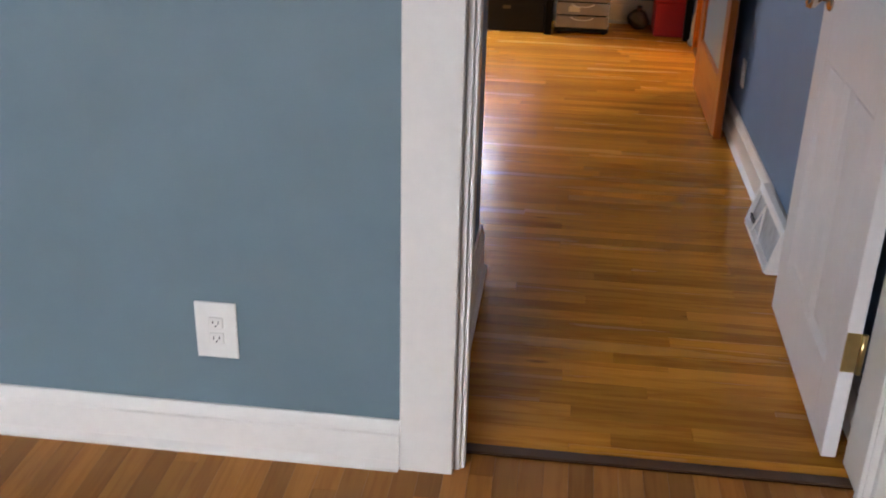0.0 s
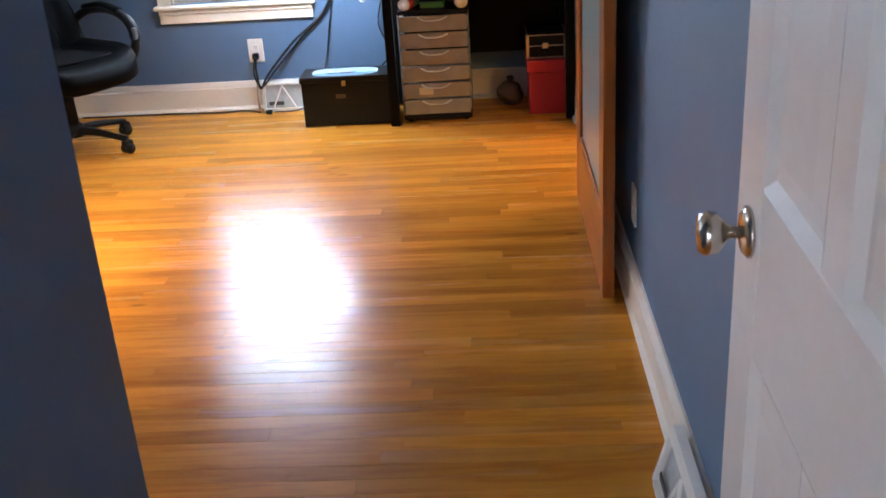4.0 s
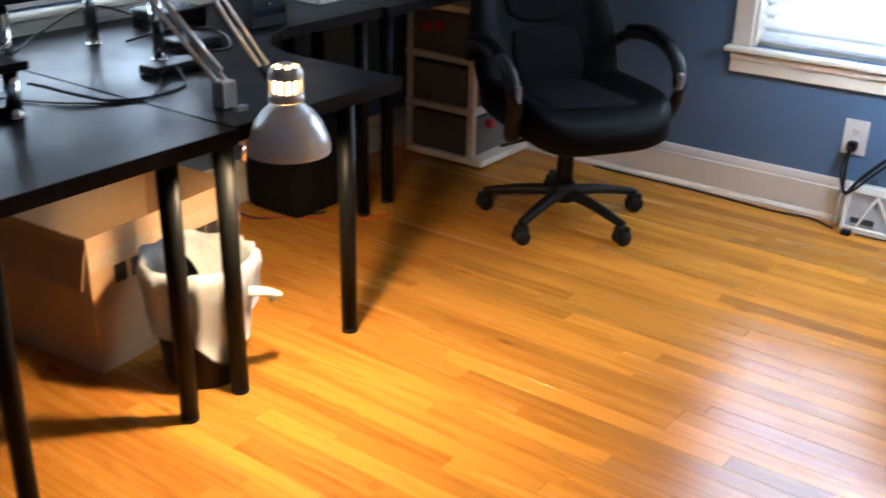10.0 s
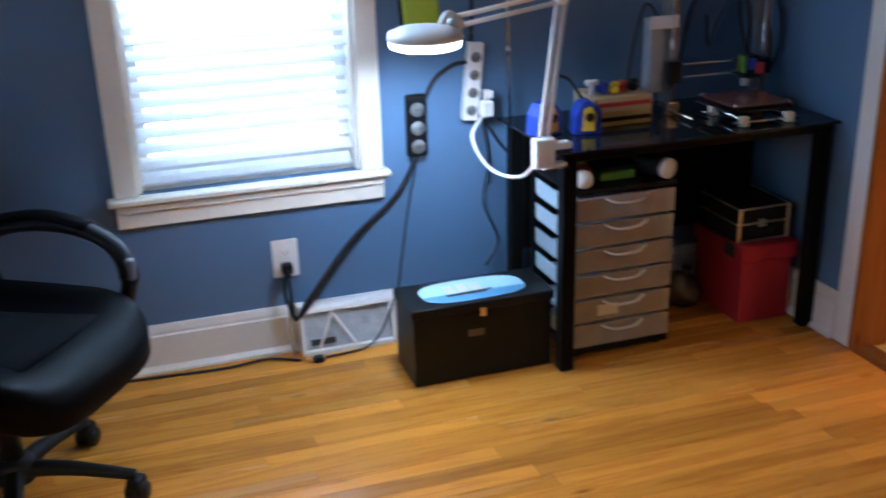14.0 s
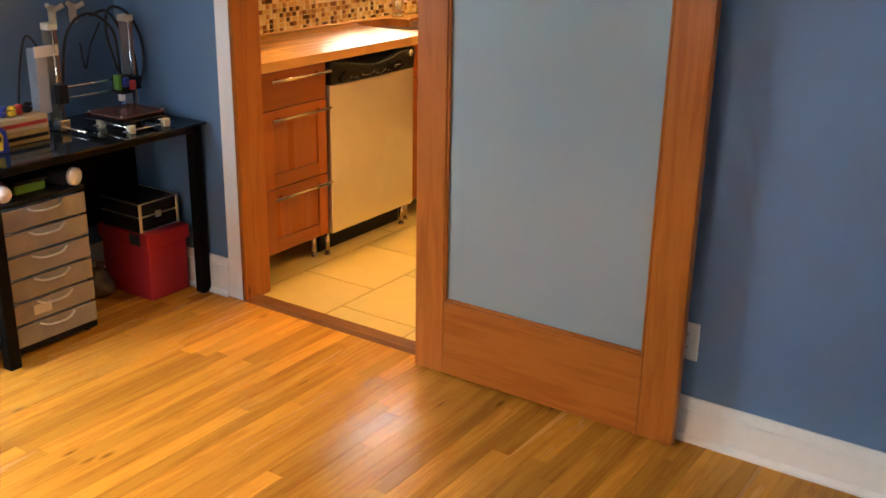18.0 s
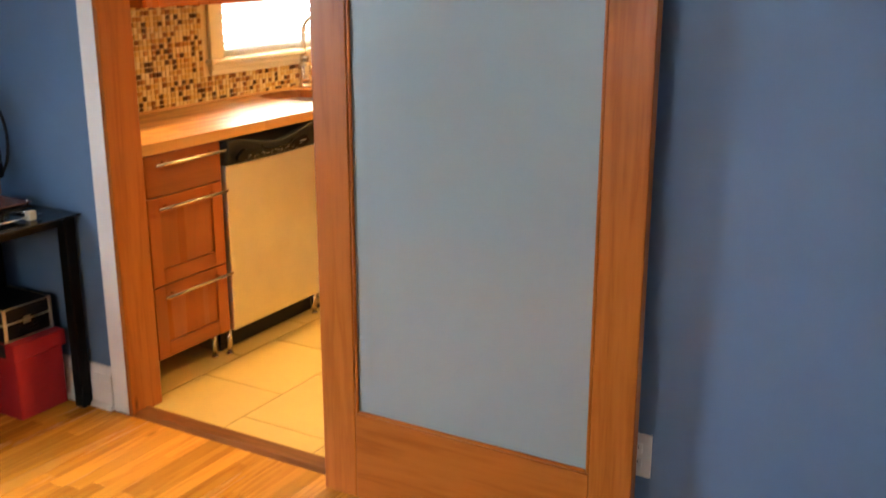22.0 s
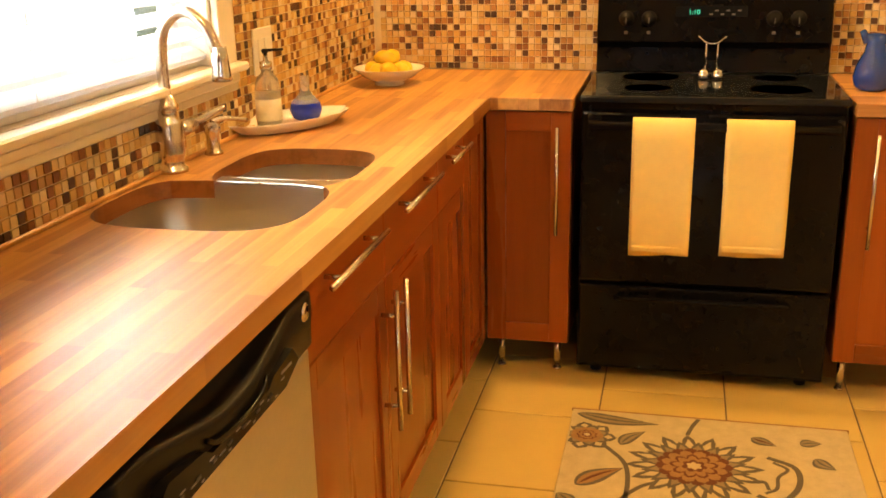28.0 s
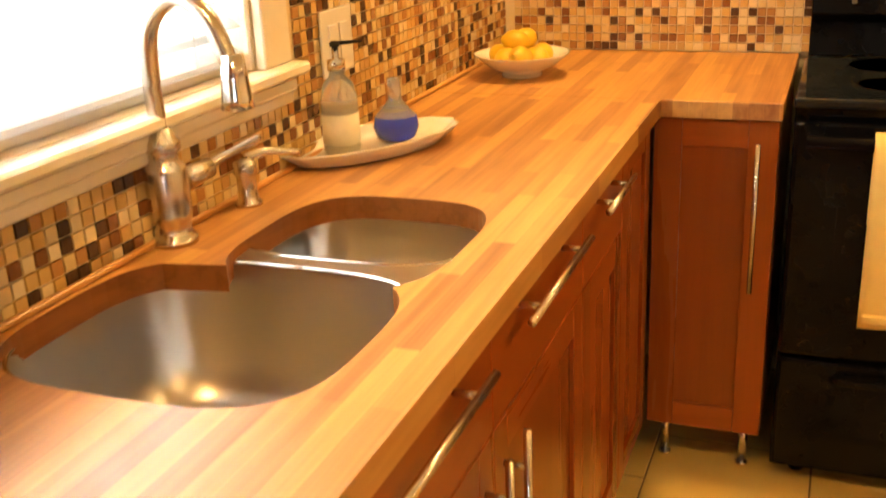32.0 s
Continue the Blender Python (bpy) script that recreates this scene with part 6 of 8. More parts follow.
for s_ in (-1, 1):
    arm = part("armrest", sweep_bm([(-0.26, s_ * 0.27, 0.55), (-0.14, s_ * 0.30, 0.62), (0.03, s_ * 0.31, 0.632), (0.16, s_ * 0.305, 0.59), (0.20, s_ * 0.30, 0.50), (0.16, s_ * 0.285, 0.40), (0.08, s_ * 0.25, 0.35)], 0.027, 12, flat=0.75), BLACKM, c, "looped black armrest", True)
    part("arm_pad", sweep_bm([(-0.15, s_ * 0.302, 0.642), (-0.03, s_ * 0.309, 0.657), (0.10, s_ * 0.308, 0.634)], 0.026, 10, flat=0.5), LEATHER, arm, "", True)
    part("arm_badge", box_bm(0.185, 0.222, s_ * 0.295 - 0.012, s_ * 0.295 + 0.012, 0.50, 0.56, 0.008), plain("grey_plastic", (0.16, 0.17, 0.2), 0.35) if s_ == -1 else bpy.data.materials["grey_plastic"], arm)
part("lever", tube_bm((0.02, -0.08, 0.33), (0.04, -0.27, 0.31), 0.006, n=8), BLACKM, c, "", True)

c = new("task_chair")
c.empty_display_size = 0.05
tagged(c, "small black fabric task chair with a low back at the desk", "task chair")
c.matrix_world = pose(-1.995, 3.165, 0, 0, 0, 142)
star_base(c, 0.275, -14, 0.40)
part("seat_plate", box_bm(-0.10, 0.10, -0.08, 0.08, 0.395, 0.415, 0.008), BLACKM, c)
part("seat", pad_bm(super_oval(0.23, 0.235, 2.8), 0.455, 0.07, 0.02), MESHC, c, "round black fabric seat", True)
bm = pad_bm(super_oval(0.205, 0.085, 3.0), 0, 0.05, 0.012)
for vtx in bm.verts:
    vtx.co.z += 0.9 * vtx.co.x ** 2
bmesh.ops.transform(bm, matrix=pose(-0.235, 0, 0.685, 0, -8, 0) @ Matrix(((0, 0, 1, 0), (1, 0, 0, 0), (0, 1, 0, 0), (0, 0, 0, 1))), verts=bm.verts)
part("backrest", bm, MESHC, c, "low curved black backrest", True)
part("back_support", sweep_bm([(-0.05, 0, 0.40), (-0.22, 0, 0.405), (-0.275, 0, 0.46), (-0.265, 0, 0.66)], 0.02, 10, flat=0.5), BLACKM, c, "bent steel back support", True)
for s_ in (-1, 1):
    part("armrest", sweep_bm([(-0.19, s_ * 0.20, 0.63), (-0.05, s_ * 0.27, 0.635), (0.08, s_ * 0.275, 0.62), (0.13, s_ * 0.26, 0.55), (0.06, s_ * 0.2, 0.42)], 0.018, 10), BLACKM, c, "", True)
part("lever", tube_bm((0.05, -0.08, 0.40), (0.02, -0.30, 0.375), 0.006, n=8), BLACKM, c, "", True)
part("lever_knob", tube_bm((0.022, -0.28, 0.377), (0.018, -0.33, 0.372), 0.011, n=10), BLACKM, c, "", True)

# ---- plastic drawer tower in the corner ----
TOWER = plain("cream_plastic_frame", (0.80, 0.72, 0.60), 0.4, grain=30, vary=0.06, bump=0.0)
SMOKY = plain("cloudy_drawer_plastic", (0.20, 0.19, 0.18), 0.25, grain=18, vary=0.25, bump=0.0, trans=0.25)
e = thing("drawer_tower", (-2.30, 5.83, 0), "cream plastic tower of three clear drawers full of parts", "drawer tower")
X0, X1, Y0_, Y1_ = -2.47, -2.13, 5.69, 6.03
for x in (X0, X1 - 0.03):
    for y in (Y0_, Y1_ - 0.03):
        part("post", box_bm(x, x + 0.03, y, y + 0.03, 0.04, 0.62, 0.004), TOWER, e)
for z in (0.012, 0.215, 0.42, 0.62):
    part("shelf", box_bm(X0 - 0.004, X1 + (0.05 if z < 0.1 else 0.004), Y0_ - 0.004, Y1_ + 0.004, z, z + 0.028, 0.005), TOWER, e)
for z in (0.045, 0.248, 0.452):
    dr = part("drawer", box_bm(X0 + 0.034, X1 - 0.034, Y0_ + 0.002, Y1_ - 0.032, z, z + 0.155, 0.006), SMOKY, e, "cloudy clear drawer")
    part("drawer_side", box_bm(X1 - 0.033, X1 - 0.004, Y0_ + 0.034, Y1_ - 0.034, z, z + 0.155, 0.006), SMOKY, dr)
RED = plain("red_plastic", (0.42, 0.01, 0.012), 0.3)
for x, y, z in ((-2.118, 5.80, 0.17), (-2.36, 5.688, 0.55), (-2.30, 5.688, 0.56)):
    part("red_knob", tube_bm((x - 0.004, y + 0.004, z), (x + 0.006, y - 0.006, z), 0.02, n=16), RED, e, "bright red knob", True)
for k, x in enumerate((X0 + 0.02, X1 - 0.02)):
    for y in (Y0_ + 0.02, Y1_ - 0.02):
        part("caster", tube_bm((x - 0.008, y, 0.0065), (x + 0.008, y, 0.0065), 0.0065, n=10), BLACKM, e)
settle(e)
e = thing("dark_hat_box", (-2.30, 5.85, 0.65), "dark box on top of the drawer tower", "box")
part("box", box_bm(-2.47, -2.14, 5.70, 6.01, DZ + 0.001, DZ + 0.13, 0.01), BLACKM, e)
part("lid", box_bm(-2.475, -2.135, 5.695, 6.015, DZ + 0.1305, DZ + 0.16, 0.008), BLACKM, e)
e.location = (-2.30, 5.85, DZ)
settle(e)

# ---- workbench in the north-east corner ----
GZ = 0.70
e = thing("glass_desk", (0.43, 5.84, 0), "black metal desk with a smoked glass top", "desk")
part("glass_top", box_bm(-0.055, 0.885, 5.575, 6.055, GZ - 0.008, GZ, 0.002, 1), DARKGLASS, e, "smoked black glass top")
for x in (-0.005, 0.862):
    for y in (5.628, 6.025):
        part("leg", box_bm(x - 0.022, x + 0.022, y - 0.022, y + 0.022, 0.0, GZ - 0.0085, 0.003, 1), LEGM, e)
for b in ((0.0175, 0.8395, 5.612, 5.642), (0.0175, 0.8395, 6.01, 6.04)):
    part("frame_rail", box_bm(*b, GZ - 0.04, GZ - 0.0085, 0.002, 1), LEGM, e)
part("back_panel", box_bm(0.0175, 0.8395, 6.005, 6.0095, 0.26, GZ - 0.041), LEGM, e, "black modesty panel")
part("pull_rail", tube_bm((-0.10, 5.60, GZ - 0.045), (-0.022, 5.60, GZ - 0.045), 0.004, n=8), CHROME, e, "", True)
settle(e)

# drawer unit
CLD = plain("clear_drawer_front", (0.23, 0.20, 0.17), 0.22, grain=14, vary=0.28, bump=0.0, coat=0.4)
SIDE = plain("frosted_blue_drawer_side", (0.42, 0.52, 0.58), 0.35, grain=14, vary=0.1, bump=0.0)
e = thing("drawer_unit", (0.20, 5.80, 0), "black framed unit of six clear plastic drawers under the desk", "drawer unit")
U0, U1, V0, V1 = 0.035, 0.378, 5.66, 5.985
part("base", box_bm(U0, U1, V0 + 0.01, V1, 0.012, 0.035, 0.004), BLACKM, e)
part("top", box_bm(U0, U1, V0 + 0.005, V1, 0.537, 0.552, 0.004), BLACKM, e)
part("back", box_bm(U0, U1, V1 - 0.01, V1 - 0.0005, 0.0355, 0.5365), BLACKM, e)
HP = plain("pale_pull", (0.52, 0.50, 0.46), 0.3)
for k in range(6):
    z = 0.040 + 0.0828 * k
    dr = part("drawer", box_bm(U0 + 0.006, U1 - 0.006, V0, V0 + 0.012, z, z + 0.075, 0.004), CLD, e, "clear grey drawer front")
    part("drawer_side", box_bm(U0 + 0.002, U0 + 0.006, V0 + 0.013, V1 - 0.03, z + 0.012, z + 0.062, 0.001, 1), SIDE, dr, "frosted drawer side")
    part("drawer_side", box_bm(U1 - 0.0058, U1 - 0.002, V0 + 0.013, V1 - 0.03, z + 0.012, z + 0.062, 0.001, 1), SIDE, dr)
    part("drawer_bottom", box_bm(U0 + 0.0065, U1 - 0.0065, V0 + 0.013, V1 - 0.03, z + 0.004, z + 0.011), SIDE, dr)
    part("pull", sweep_bm([(0.135, V0 - 0.001, z + 0.068), (0.165, V0 - 0.012, z + 0.056), (0.206, V0 - 0.014, z + 0.053), (0.247, V0 - 0.012, z + 0.056), (0.277, V0 - 0.001, z + 0.068)], 0.0055, 8, flat=0.7), HP, dr, "curved finger pull", True)
part("paper_label", box_bm(0.12, 0.19, V0 - 0.0012, V0 - 0.0002, 0.142, 0.178), plain("cream_card", (0.50, 0.42, 0.28), 0.6), e, "cream paper inside a drawer")
part("side_frame", box_bm(U0 - 0.0005, U0 + 0.0015, V0 + 0.013, V0 + 0.03, 0.0355, 0.5365), SIDE, e)
for x in (U0 + 0.03, U1 - 0.03):
    for y in (V0 + 0.04, V1 - 0.04):
        part("foot", tube_bm((x, y, 0.0), (x, y, 0.0122), 0.014, n=12), BLACKM, e)
settle(e)

# clutter on the drawer unit
GREENP, REDP = plain("green_plastic", (0.12, 0.30, 0.04), 0.4), plain("red_label", (0.42, 0.03, 0.03), 0.4)


def can(name, a, b, r, label, cat, body, capm, band=None):
    a, b = Vector(a), Vector(b)
    e = thing(name, (a.x, a.y, a.z - r), label, cat)
    part("body", tube_bm(a, b, r, n=22), body, e, "", True)
    part("cap", tube_bm(a - (b - a).normalized() * 0.018, a - (b - a).normalized() * 0.0005, r * 0.93, n=22), capm, e, "", True)
    if band:
        part("label_band", tube_bm(a.lerp(b, 0.3), a.lerp(b, 0.75), r * 1.01, n=22, cap=False), band, e, "", True)
    settle(e)


can("spray_can", (0.075, 5.60 + 0.09, 0.583), (0.13, 5.86, 0.583), 0.03, "spray can with a white cap lying on the drawers", "spray can", REDP, WHITEP, GREENP)
can("spray_can", (0.345, 5.685, 0.587), (0.29, 5.88, 0.587), 0.034, "black can with a white lid lying on the drawers", "can", BLACKM, WHITEP)
e = thing("green_case", (0.205, 5.80, 0.552), "green and black plastic case on the drawers", "case")
part("case", box_bm(0.145, 0.265, 5.72, 5.88, 0.553, 0.585, 0.008), GREENP, e)
part("lid", box_bm(0.14, 0.27, 5.715, 5.885, 0.5855, 0.60, 0.006), BLACKM, e)
settle(e)

# bench top: two tape dispensers, books, bits
YEL = plain("yellow_plastic", (0.62, 0.40, 0.02), 0.35)
ROY = plain("royal_blue_plastic", (0.02, 0.04, 0.30), 0.35)
for k, (x, y, turn, col) in enumerate(((0.0, 5.79, 20, plain("amber_plastic", (0.50, 0.27, 0.05), 0.4)), (0.115, 5.76, -10, YEL))):
    e = new("tape_tool")
    e.empty_display_size = 0.05
    tagged(e, "blue tool holder with a yellow face on the bench" if k else "blue tool holder with an amber face on the bench", "tool", "blue tool holders")
    e.matrix_world = pose(x, y, GZ, 0, 0, turn)
    part("body", prism_bm([(-0.045, 0.0005), (0.045, 0.0005), (0.04, 0.075), (0.01, 0.10), (-0.02, 0.095), (-0.04, 0.06)], 1, -0.02, 0.045, bevel=0.004), ROY, e, "blue plastic body")
    part("face", prism_bm([(-0.018, 0.012), (0.02, 0.012), (0.024, 0.06), (0.008, 0.086), (-0.014, 0.078)], 1, -0.027, -0.0205, bevel=0.002), col, e)
    part("dial", tube_bm((0.002, -0.0275, 0.055), (0.002, -0.032, 0.055), 0.013, n=18), BLACKM, e, "", True)
for k, (z, h, col, lab) in enumerate(((0, 0.045, plain("gold_box", (0.40, 0.27, 0.08), 0.4), "gold and red boxed set on the bench"), (0.0455, 0.045, plain("tan_box", (0.50, 0.36, 0.20), 0.5), "tan box with a red stripe stacked on another"))):
    e = thing("flat_box", (0.262, 5.88, GZ + z), lab, "box", "stacked boxes on the bench")
    part("box", box_bm(0.167, 0.357, 5.80, 5.96, GZ + z + 0.0005, GZ + z + h, 0.003), col, e)
    part("stripe", box_bm(0.172, 0.352, 5.7985, 5.7998, GZ + z + h * 0.35, GZ + z + h * 0.65), REDP if k else BLACKM, e)
    settle(e)
for k, (x, y, col, lab) in enumerate(((0.247, 5.86, YEL, "yellow plastic clip on the box"), (0.277, 5.87, REDP, "red plastic clip on the box"), (0.217, 5.87, ROY, "blue plastic clip on the box"), (0.322, 5.88, BLACKM, "black plastic clip on the box"))):
    e = thing("plastic_clip", (x, y, GZ + 0.091), lab, "clip", "plastic clips")
    part("jaw", box_bm(x - 0.014, x + 0.014, y - 0.03, y + 0.03, GZ + 0.0915, GZ + 0.115, 0.008), col, e)
    part("grip", box_bm(x - 0.010, x + 0.010, y - 0.036, y - 0.012, GZ + 0.1155, GZ + 0.13, 0.005), col, e)
    settle(e)
e = thing("white_tap_fitting", (0.179, 5.86, GZ + 0.091), "small white plastic fitting on the box", "fitting")
part("stem", tube_bm((0.179, 5.86, GZ + 0.0915), (0.179, 5.86, GZ + 0.13), 0.009, n=12), WHITEP, e, "", True)
part("cross", tube_bm((0.159, 5.86, GZ + 0.128), (0.199, 5.86, GZ + 0.128), 0.009, n=12), WHITEP, e, "", True)
settle(e)
cable("black lead looped behind the tool holders", [(0.012, 5.83, GZ + 0.09), (0.042, 5.85, GZ + 0.155), (0.092, 5.84, GZ + 0.15), (0.122, 5.80, GZ + 0.09)], 0.005)

# small open-frame 3D printer
CLEARP = plain("clear_acrylic", (0.55, 0.57, 0.58), 0.1, grain=10, vary=0.05, bump=0.0, trans=0.6)
e = thing("desktop_3d_printer", (0.66, 5.82, GZ), "open frame desktop 3D printer with clear acrylic towers and cables", "3D printer")
PX0, PX1, PY = 0.462, 0.795, 5.90
for x in (PX0, PX1):
    part("tower", box_bm(x - 0.022, x + 0.022, PY - 0.004, PY + 0.004, GZ + 0.02, GZ + 0.36, 0.002, 1), CLEARP, e, "clear acrylic tower")
    part("smooth_rod", tube_bm((x, PY - 0.025, GZ + 0.01), (x, PY - 0.025, GZ + 0.37), 0.005, n=10), CHROME, e, "steel rod", True)
    part("lead_screw", tube_bm((x + 0.016, PY - 0.022, GZ + 0.045), (x + 0.016, PY - 0.022, GZ + 0.36), 0.004, n=8), plain("copper_rod", (0.45, 0.20, 0.10), 0.3, 1.0) if x == PX0 else bpy.data.materials["copper_rod"], e, "", True)
    part("stepper", box_bm(x - 0.021, x + 0.021, PY - 0.05, PY - 0.008, GZ + 0.0005, GZ + 0.042, 0.003), NICKEL, e, "small motor")
    part("foot_rod", tube_bm((x, PY - 0.16, GZ + 0.012), (x, PY + 0.05, GZ + 0.012), 0.005, n=10), CHROME, e, "", True)
    part("top_clip", box_bm(x - 0.02, x + 0.02, PY - 0.035, PY + 0.012, GZ + 0.3605, GZ + 0.385, 0.004), plain("ivory_plastic", (0.58, 0.52, 0.38), 0.45) if x == PX0 else bpy.data.materials["ivory_plastic"], e, "ivory bracket")
part("power_brick", box_bm(PX0 - 0.075, PX0 - 0.026, PY - 0.02, PY + 0.03, GZ + 0.07, GZ + 0.30, 0.004), plain("grey_metal_box", (0.34, 0.36, 0.40), 0.45, 0.3), e, "grey power supply")
part("brick_cap", box_bm(PX0 - 0.08, PX0 + 0.02, PY - 0.026, PY - 0.0205, GZ + 0.27, GZ + 0.31, 0.002, 1), WHITEP, e)
for dz in (0.115, 0.155):
    part("cross_rod", tube_bm((PX0, PY - 0.032, GZ + dz), (PX1, PY - 0.032, GZ + dz), 0.004, n=10), CHROME, e, "", True)
part("carriage", box_bm(PX0 - 0.018, PX0 + 0.022, PY - 0.055, PY - 0.026, GZ + 0.10, GZ + 0.17, 0.003), BLACKM, e)
ext = part("extruder", box_bm(0.70, 0.755, PY - 0.075, PY - 0.02, GZ + 0.10, GZ + 0.17, 0.004), BLACKM, e, "extruder block")
for b, m_ in (((0.685, 0.70, PY - 0.08, PY - 0.05, GZ + 0.12, GZ + 0.175), GREENP), ((0.705, 0.73, PY - 0.088, PY - 0.076, GZ + 0.13, GZ + 0.165), ROY), ((0.735, 0.76, PY - 0.088, PY - 0.076, GZ + 0.115, GZ + 0.15), REDP), ((0.70, 0.72, PY - 0.07, PY - 0.05, GZ + 0.075, GZ + 0.099), WHITEP), ((0.757, 0.80, PY - 0.07, PY - 0.03, GZ + 0.11, GZ + 0.16), BLACKM)):
    part("extruder_piece", box_bm(*b, 0.003), m_, ext)
for x in (0.575, 0.735):
    part("bed_rod", tube_bm((x, 5.635, GZ + 0.022), (x, 5.90, GZ + 0.022), 0.005, n=10), CHROME, e, "", True)
for y in (5.635, 5.80):
    part("bed_cross_rod", tube_bm((0.54, y, GZ + 0.012), (0.775, y, GZ + 0.012), 0.0045, n=10), CHROME, e, "", True)
    for x in (0.575, 0.735):
        part("rod_joint", box_bm(x - 0.014, x + 0.014, y - 0.012, y + 0.012, GZ + 0.001, GZ + 0.032, 0.004), bpy.data.materials["ivory_plastic"], e)
part("bed_frame", box_bm(0.555, 0.765, 5.66, 5.86, GZ + 0.034, GZ + 0.042, 0.002, 1), BLACKM, e)
part("heated_bed", box_bm(0.555, 0.765, 5.66, 5.86, GZ + 0.052, GZ + 0.056, 0.001, 1), plain("brown_print_bed", (0.13, 0.055, 0.045), 0.25, grain=20, vary=0.15), e, "reddish brown print bed")
for x in (0.565, 0.755):
    for y in (5.67, 5.85):
        part("bed_screw", tube_bm((x, y, GZ + 0.0425), (x, y, GZ + 0.062), 0.004, n=8), CHROME, e, "", True)
for k, pts in enumerate(([(0.73, PY - 0.04, GZ + 0.17), (0.72, PY - 0.03, GZ + 0.33), (0.64, PY, GZ + 0.40), (0.56, PY + 0.03, GZ + 0.33), (0.53, PY + 0.05, GZ + 0.10)], [(0.72, PY - 0.04, GZ + 0.18), (0.69, PY - 0.03, GZ + 0.33), (0.72, PY - 0.02, GZ + 0.415), (0.80, PY - 0.02, GZ + 0.39), (0.865, PY - 0.01, GZ + 0.28), (0.868, PY, GZ + 0.15), (0.82, PY + 0.02, GZ + 0.06)], [(0.66, PY + 0.02, GZ + 0.39), (0.73, PY + 0.01, GZ + 0.40), (0.79, PY + 0.01, GZ + 0.32), (0.85, PY + 0.02, GZ + 0.22), (0.855, PY + 0.03, GZ + 0.10), (0.78, PY + 0.02, GZ + 0.06)], [(0.45, PY + 0.02, GZ + 0.27), (0.40, PY + 0.04, GZ + 0.34), (0.37, PY + 0.06, GZ + 0.2), (0.36, PY + 0.08, GZ + 0.02)], [(0.60, PY + 0.01, GZ + 0.30), (0.62, PY + 0.02, GZ + 0.2), (0.66, PY + 0.03, GZ + 0.28), (0.71, PY + 0.03, GZ + 0.36)])):
    part("cable", sweep_bm(pts, 0.0055 if k < 3 else 0.004, 8), CORD, e, "looped black cable", True)
settle(e)
e = thing("spool_holder", (0.65, YN - 0.03, 1.08), "ivory printed brackets on the wall behind the printer", "bracket")
for x in (0.605, 0.695):
    bm = box_bm(x - 0.009, x + 0.009, YN - 0.03, YN - 0.001, 1.05, 1.12, 0.004)
    bm = tube_bm((x, YN - 0.02, 1.10), (x - 0.035, YN - 0.04, 1.125), 0.009, n=10, bm=bm)
    bm = tube_bm((x, YN - 0.02, 1.10), (x + 0.035, YN - 0.04, 1.12), 0.009, n=10, bm=bm)
    part("hook", bm, bpy.data.materials["ivory_plastic"], e)
settle(e)

# red box with a small flight case on it
REDC = plain("red_cloth_box", (0.34, 0.012, 0.018), 0.6, grain=60, vary=0.12, bump=0.2)
e = thing("red_box", (0.755, 5.86, 0), "red storage box with a lid under the desk", "box")
part("box", box_bm(0.665, 0.858, 5.705, 5.985, 0.0005, 0.215, 0.006), REDC, e)
ld = part("lid", box_bm(0.655, 0.868, 5.695, 5.995, 0.2155, 0.275, 0.006), REDC, e, "overlapping red lid")
part("tab", box_bm(0.6535, 0.655, 5.74, 5.80, 0.225, 0.272), plain("dark_grey_felt", (0.03, 0.032, 0.03), 0.9), ld, "dark grey cloth tab")
settle(e)
e = thing("flight_case", (0.76, 5.86, 0.275), "small black case with silver corners on the red box", "case")
part("lower_shell", box_bm(0.66, 0.852, 5.74, 5.96, 0.276, 0.335, 0.004), BLACKM, e)
part("upper_shell", box_bm(0.66, 0.852, 5.74, 5.96, 0.3395, 0.392, 0.004), BLACKM, e)
part("seam", box_bm(0.658, 0.854, 5.738, 5.962, 0.3352, 0.3393), plain("aluminium_edge", (0.6, 0.55, 0.45), 0.3, 0.9), e, "aluminium seam")
ALE = bpy.data.materials["aluminium_edge"]
for z in (0.277, 0.388):
    part("edge_trim", box_bm(0.657, 0.855, 5.736, 5.7395, z, z + 0.005), ALE, e)
for x in (0.657, 0.841):
    part("corner", box_bm(x, x + 0.014, 5.734, 5.7395, 0.277, 0.393, 0.002, 1), ALE, e, "silver corner")
part("latch", box_bm(0.735, 0.765, 5.733, 5.7375, 0.325, 0.352, 0.002, 1), ALE, e)
part("handle", sweep_bm([(0.715, 5.737, 0.318), (0.718, 5.722, 0.312), (0.775, 5.722, 0.312), (0.778, 5.737, 0.318)], 0.005, 8), BLACKM, e, "", True)
for x in (0.6575, 0.8475):
    part("side_trim", box_bm(x, x + 0.007, 5.7397, 5.9603, 0.388, 0.3935, 0.001, 1), ALE, e)
settle(e)
e = thing("bag_of_parts", (0.56, 5.90, 0), "clear bag of parts and papers under the desk", "bag")
bm = bmesh.new()
bmesh.ops.create_icosphere(bm, subdivisions=3, radius=0.07)
for vtx in bm.verts:
    vtx.co *= 1 + 0.25 * noise.noise(vtx.co * 18)
    vtx.co.z = max(vtx.co.z * 0.9, -0.06)
bmesh.ops.translate(bm, vec=(0.575, 5.92, 0.062), verts=bm.verts)
part("bag", bm, plain("clear_bag_contents", (0.11, 0.10, 0.09), 0.25, grain=25, vary=0.5, bump=0.4), e, "", True)
part("tie", tube_bm((0.575, 5.90, 0.115), (0.575, 5.89, 0.15), 0.012, 0.02, 10), bpy.data.materials["clear_bag_contents"], e)
settle(e)

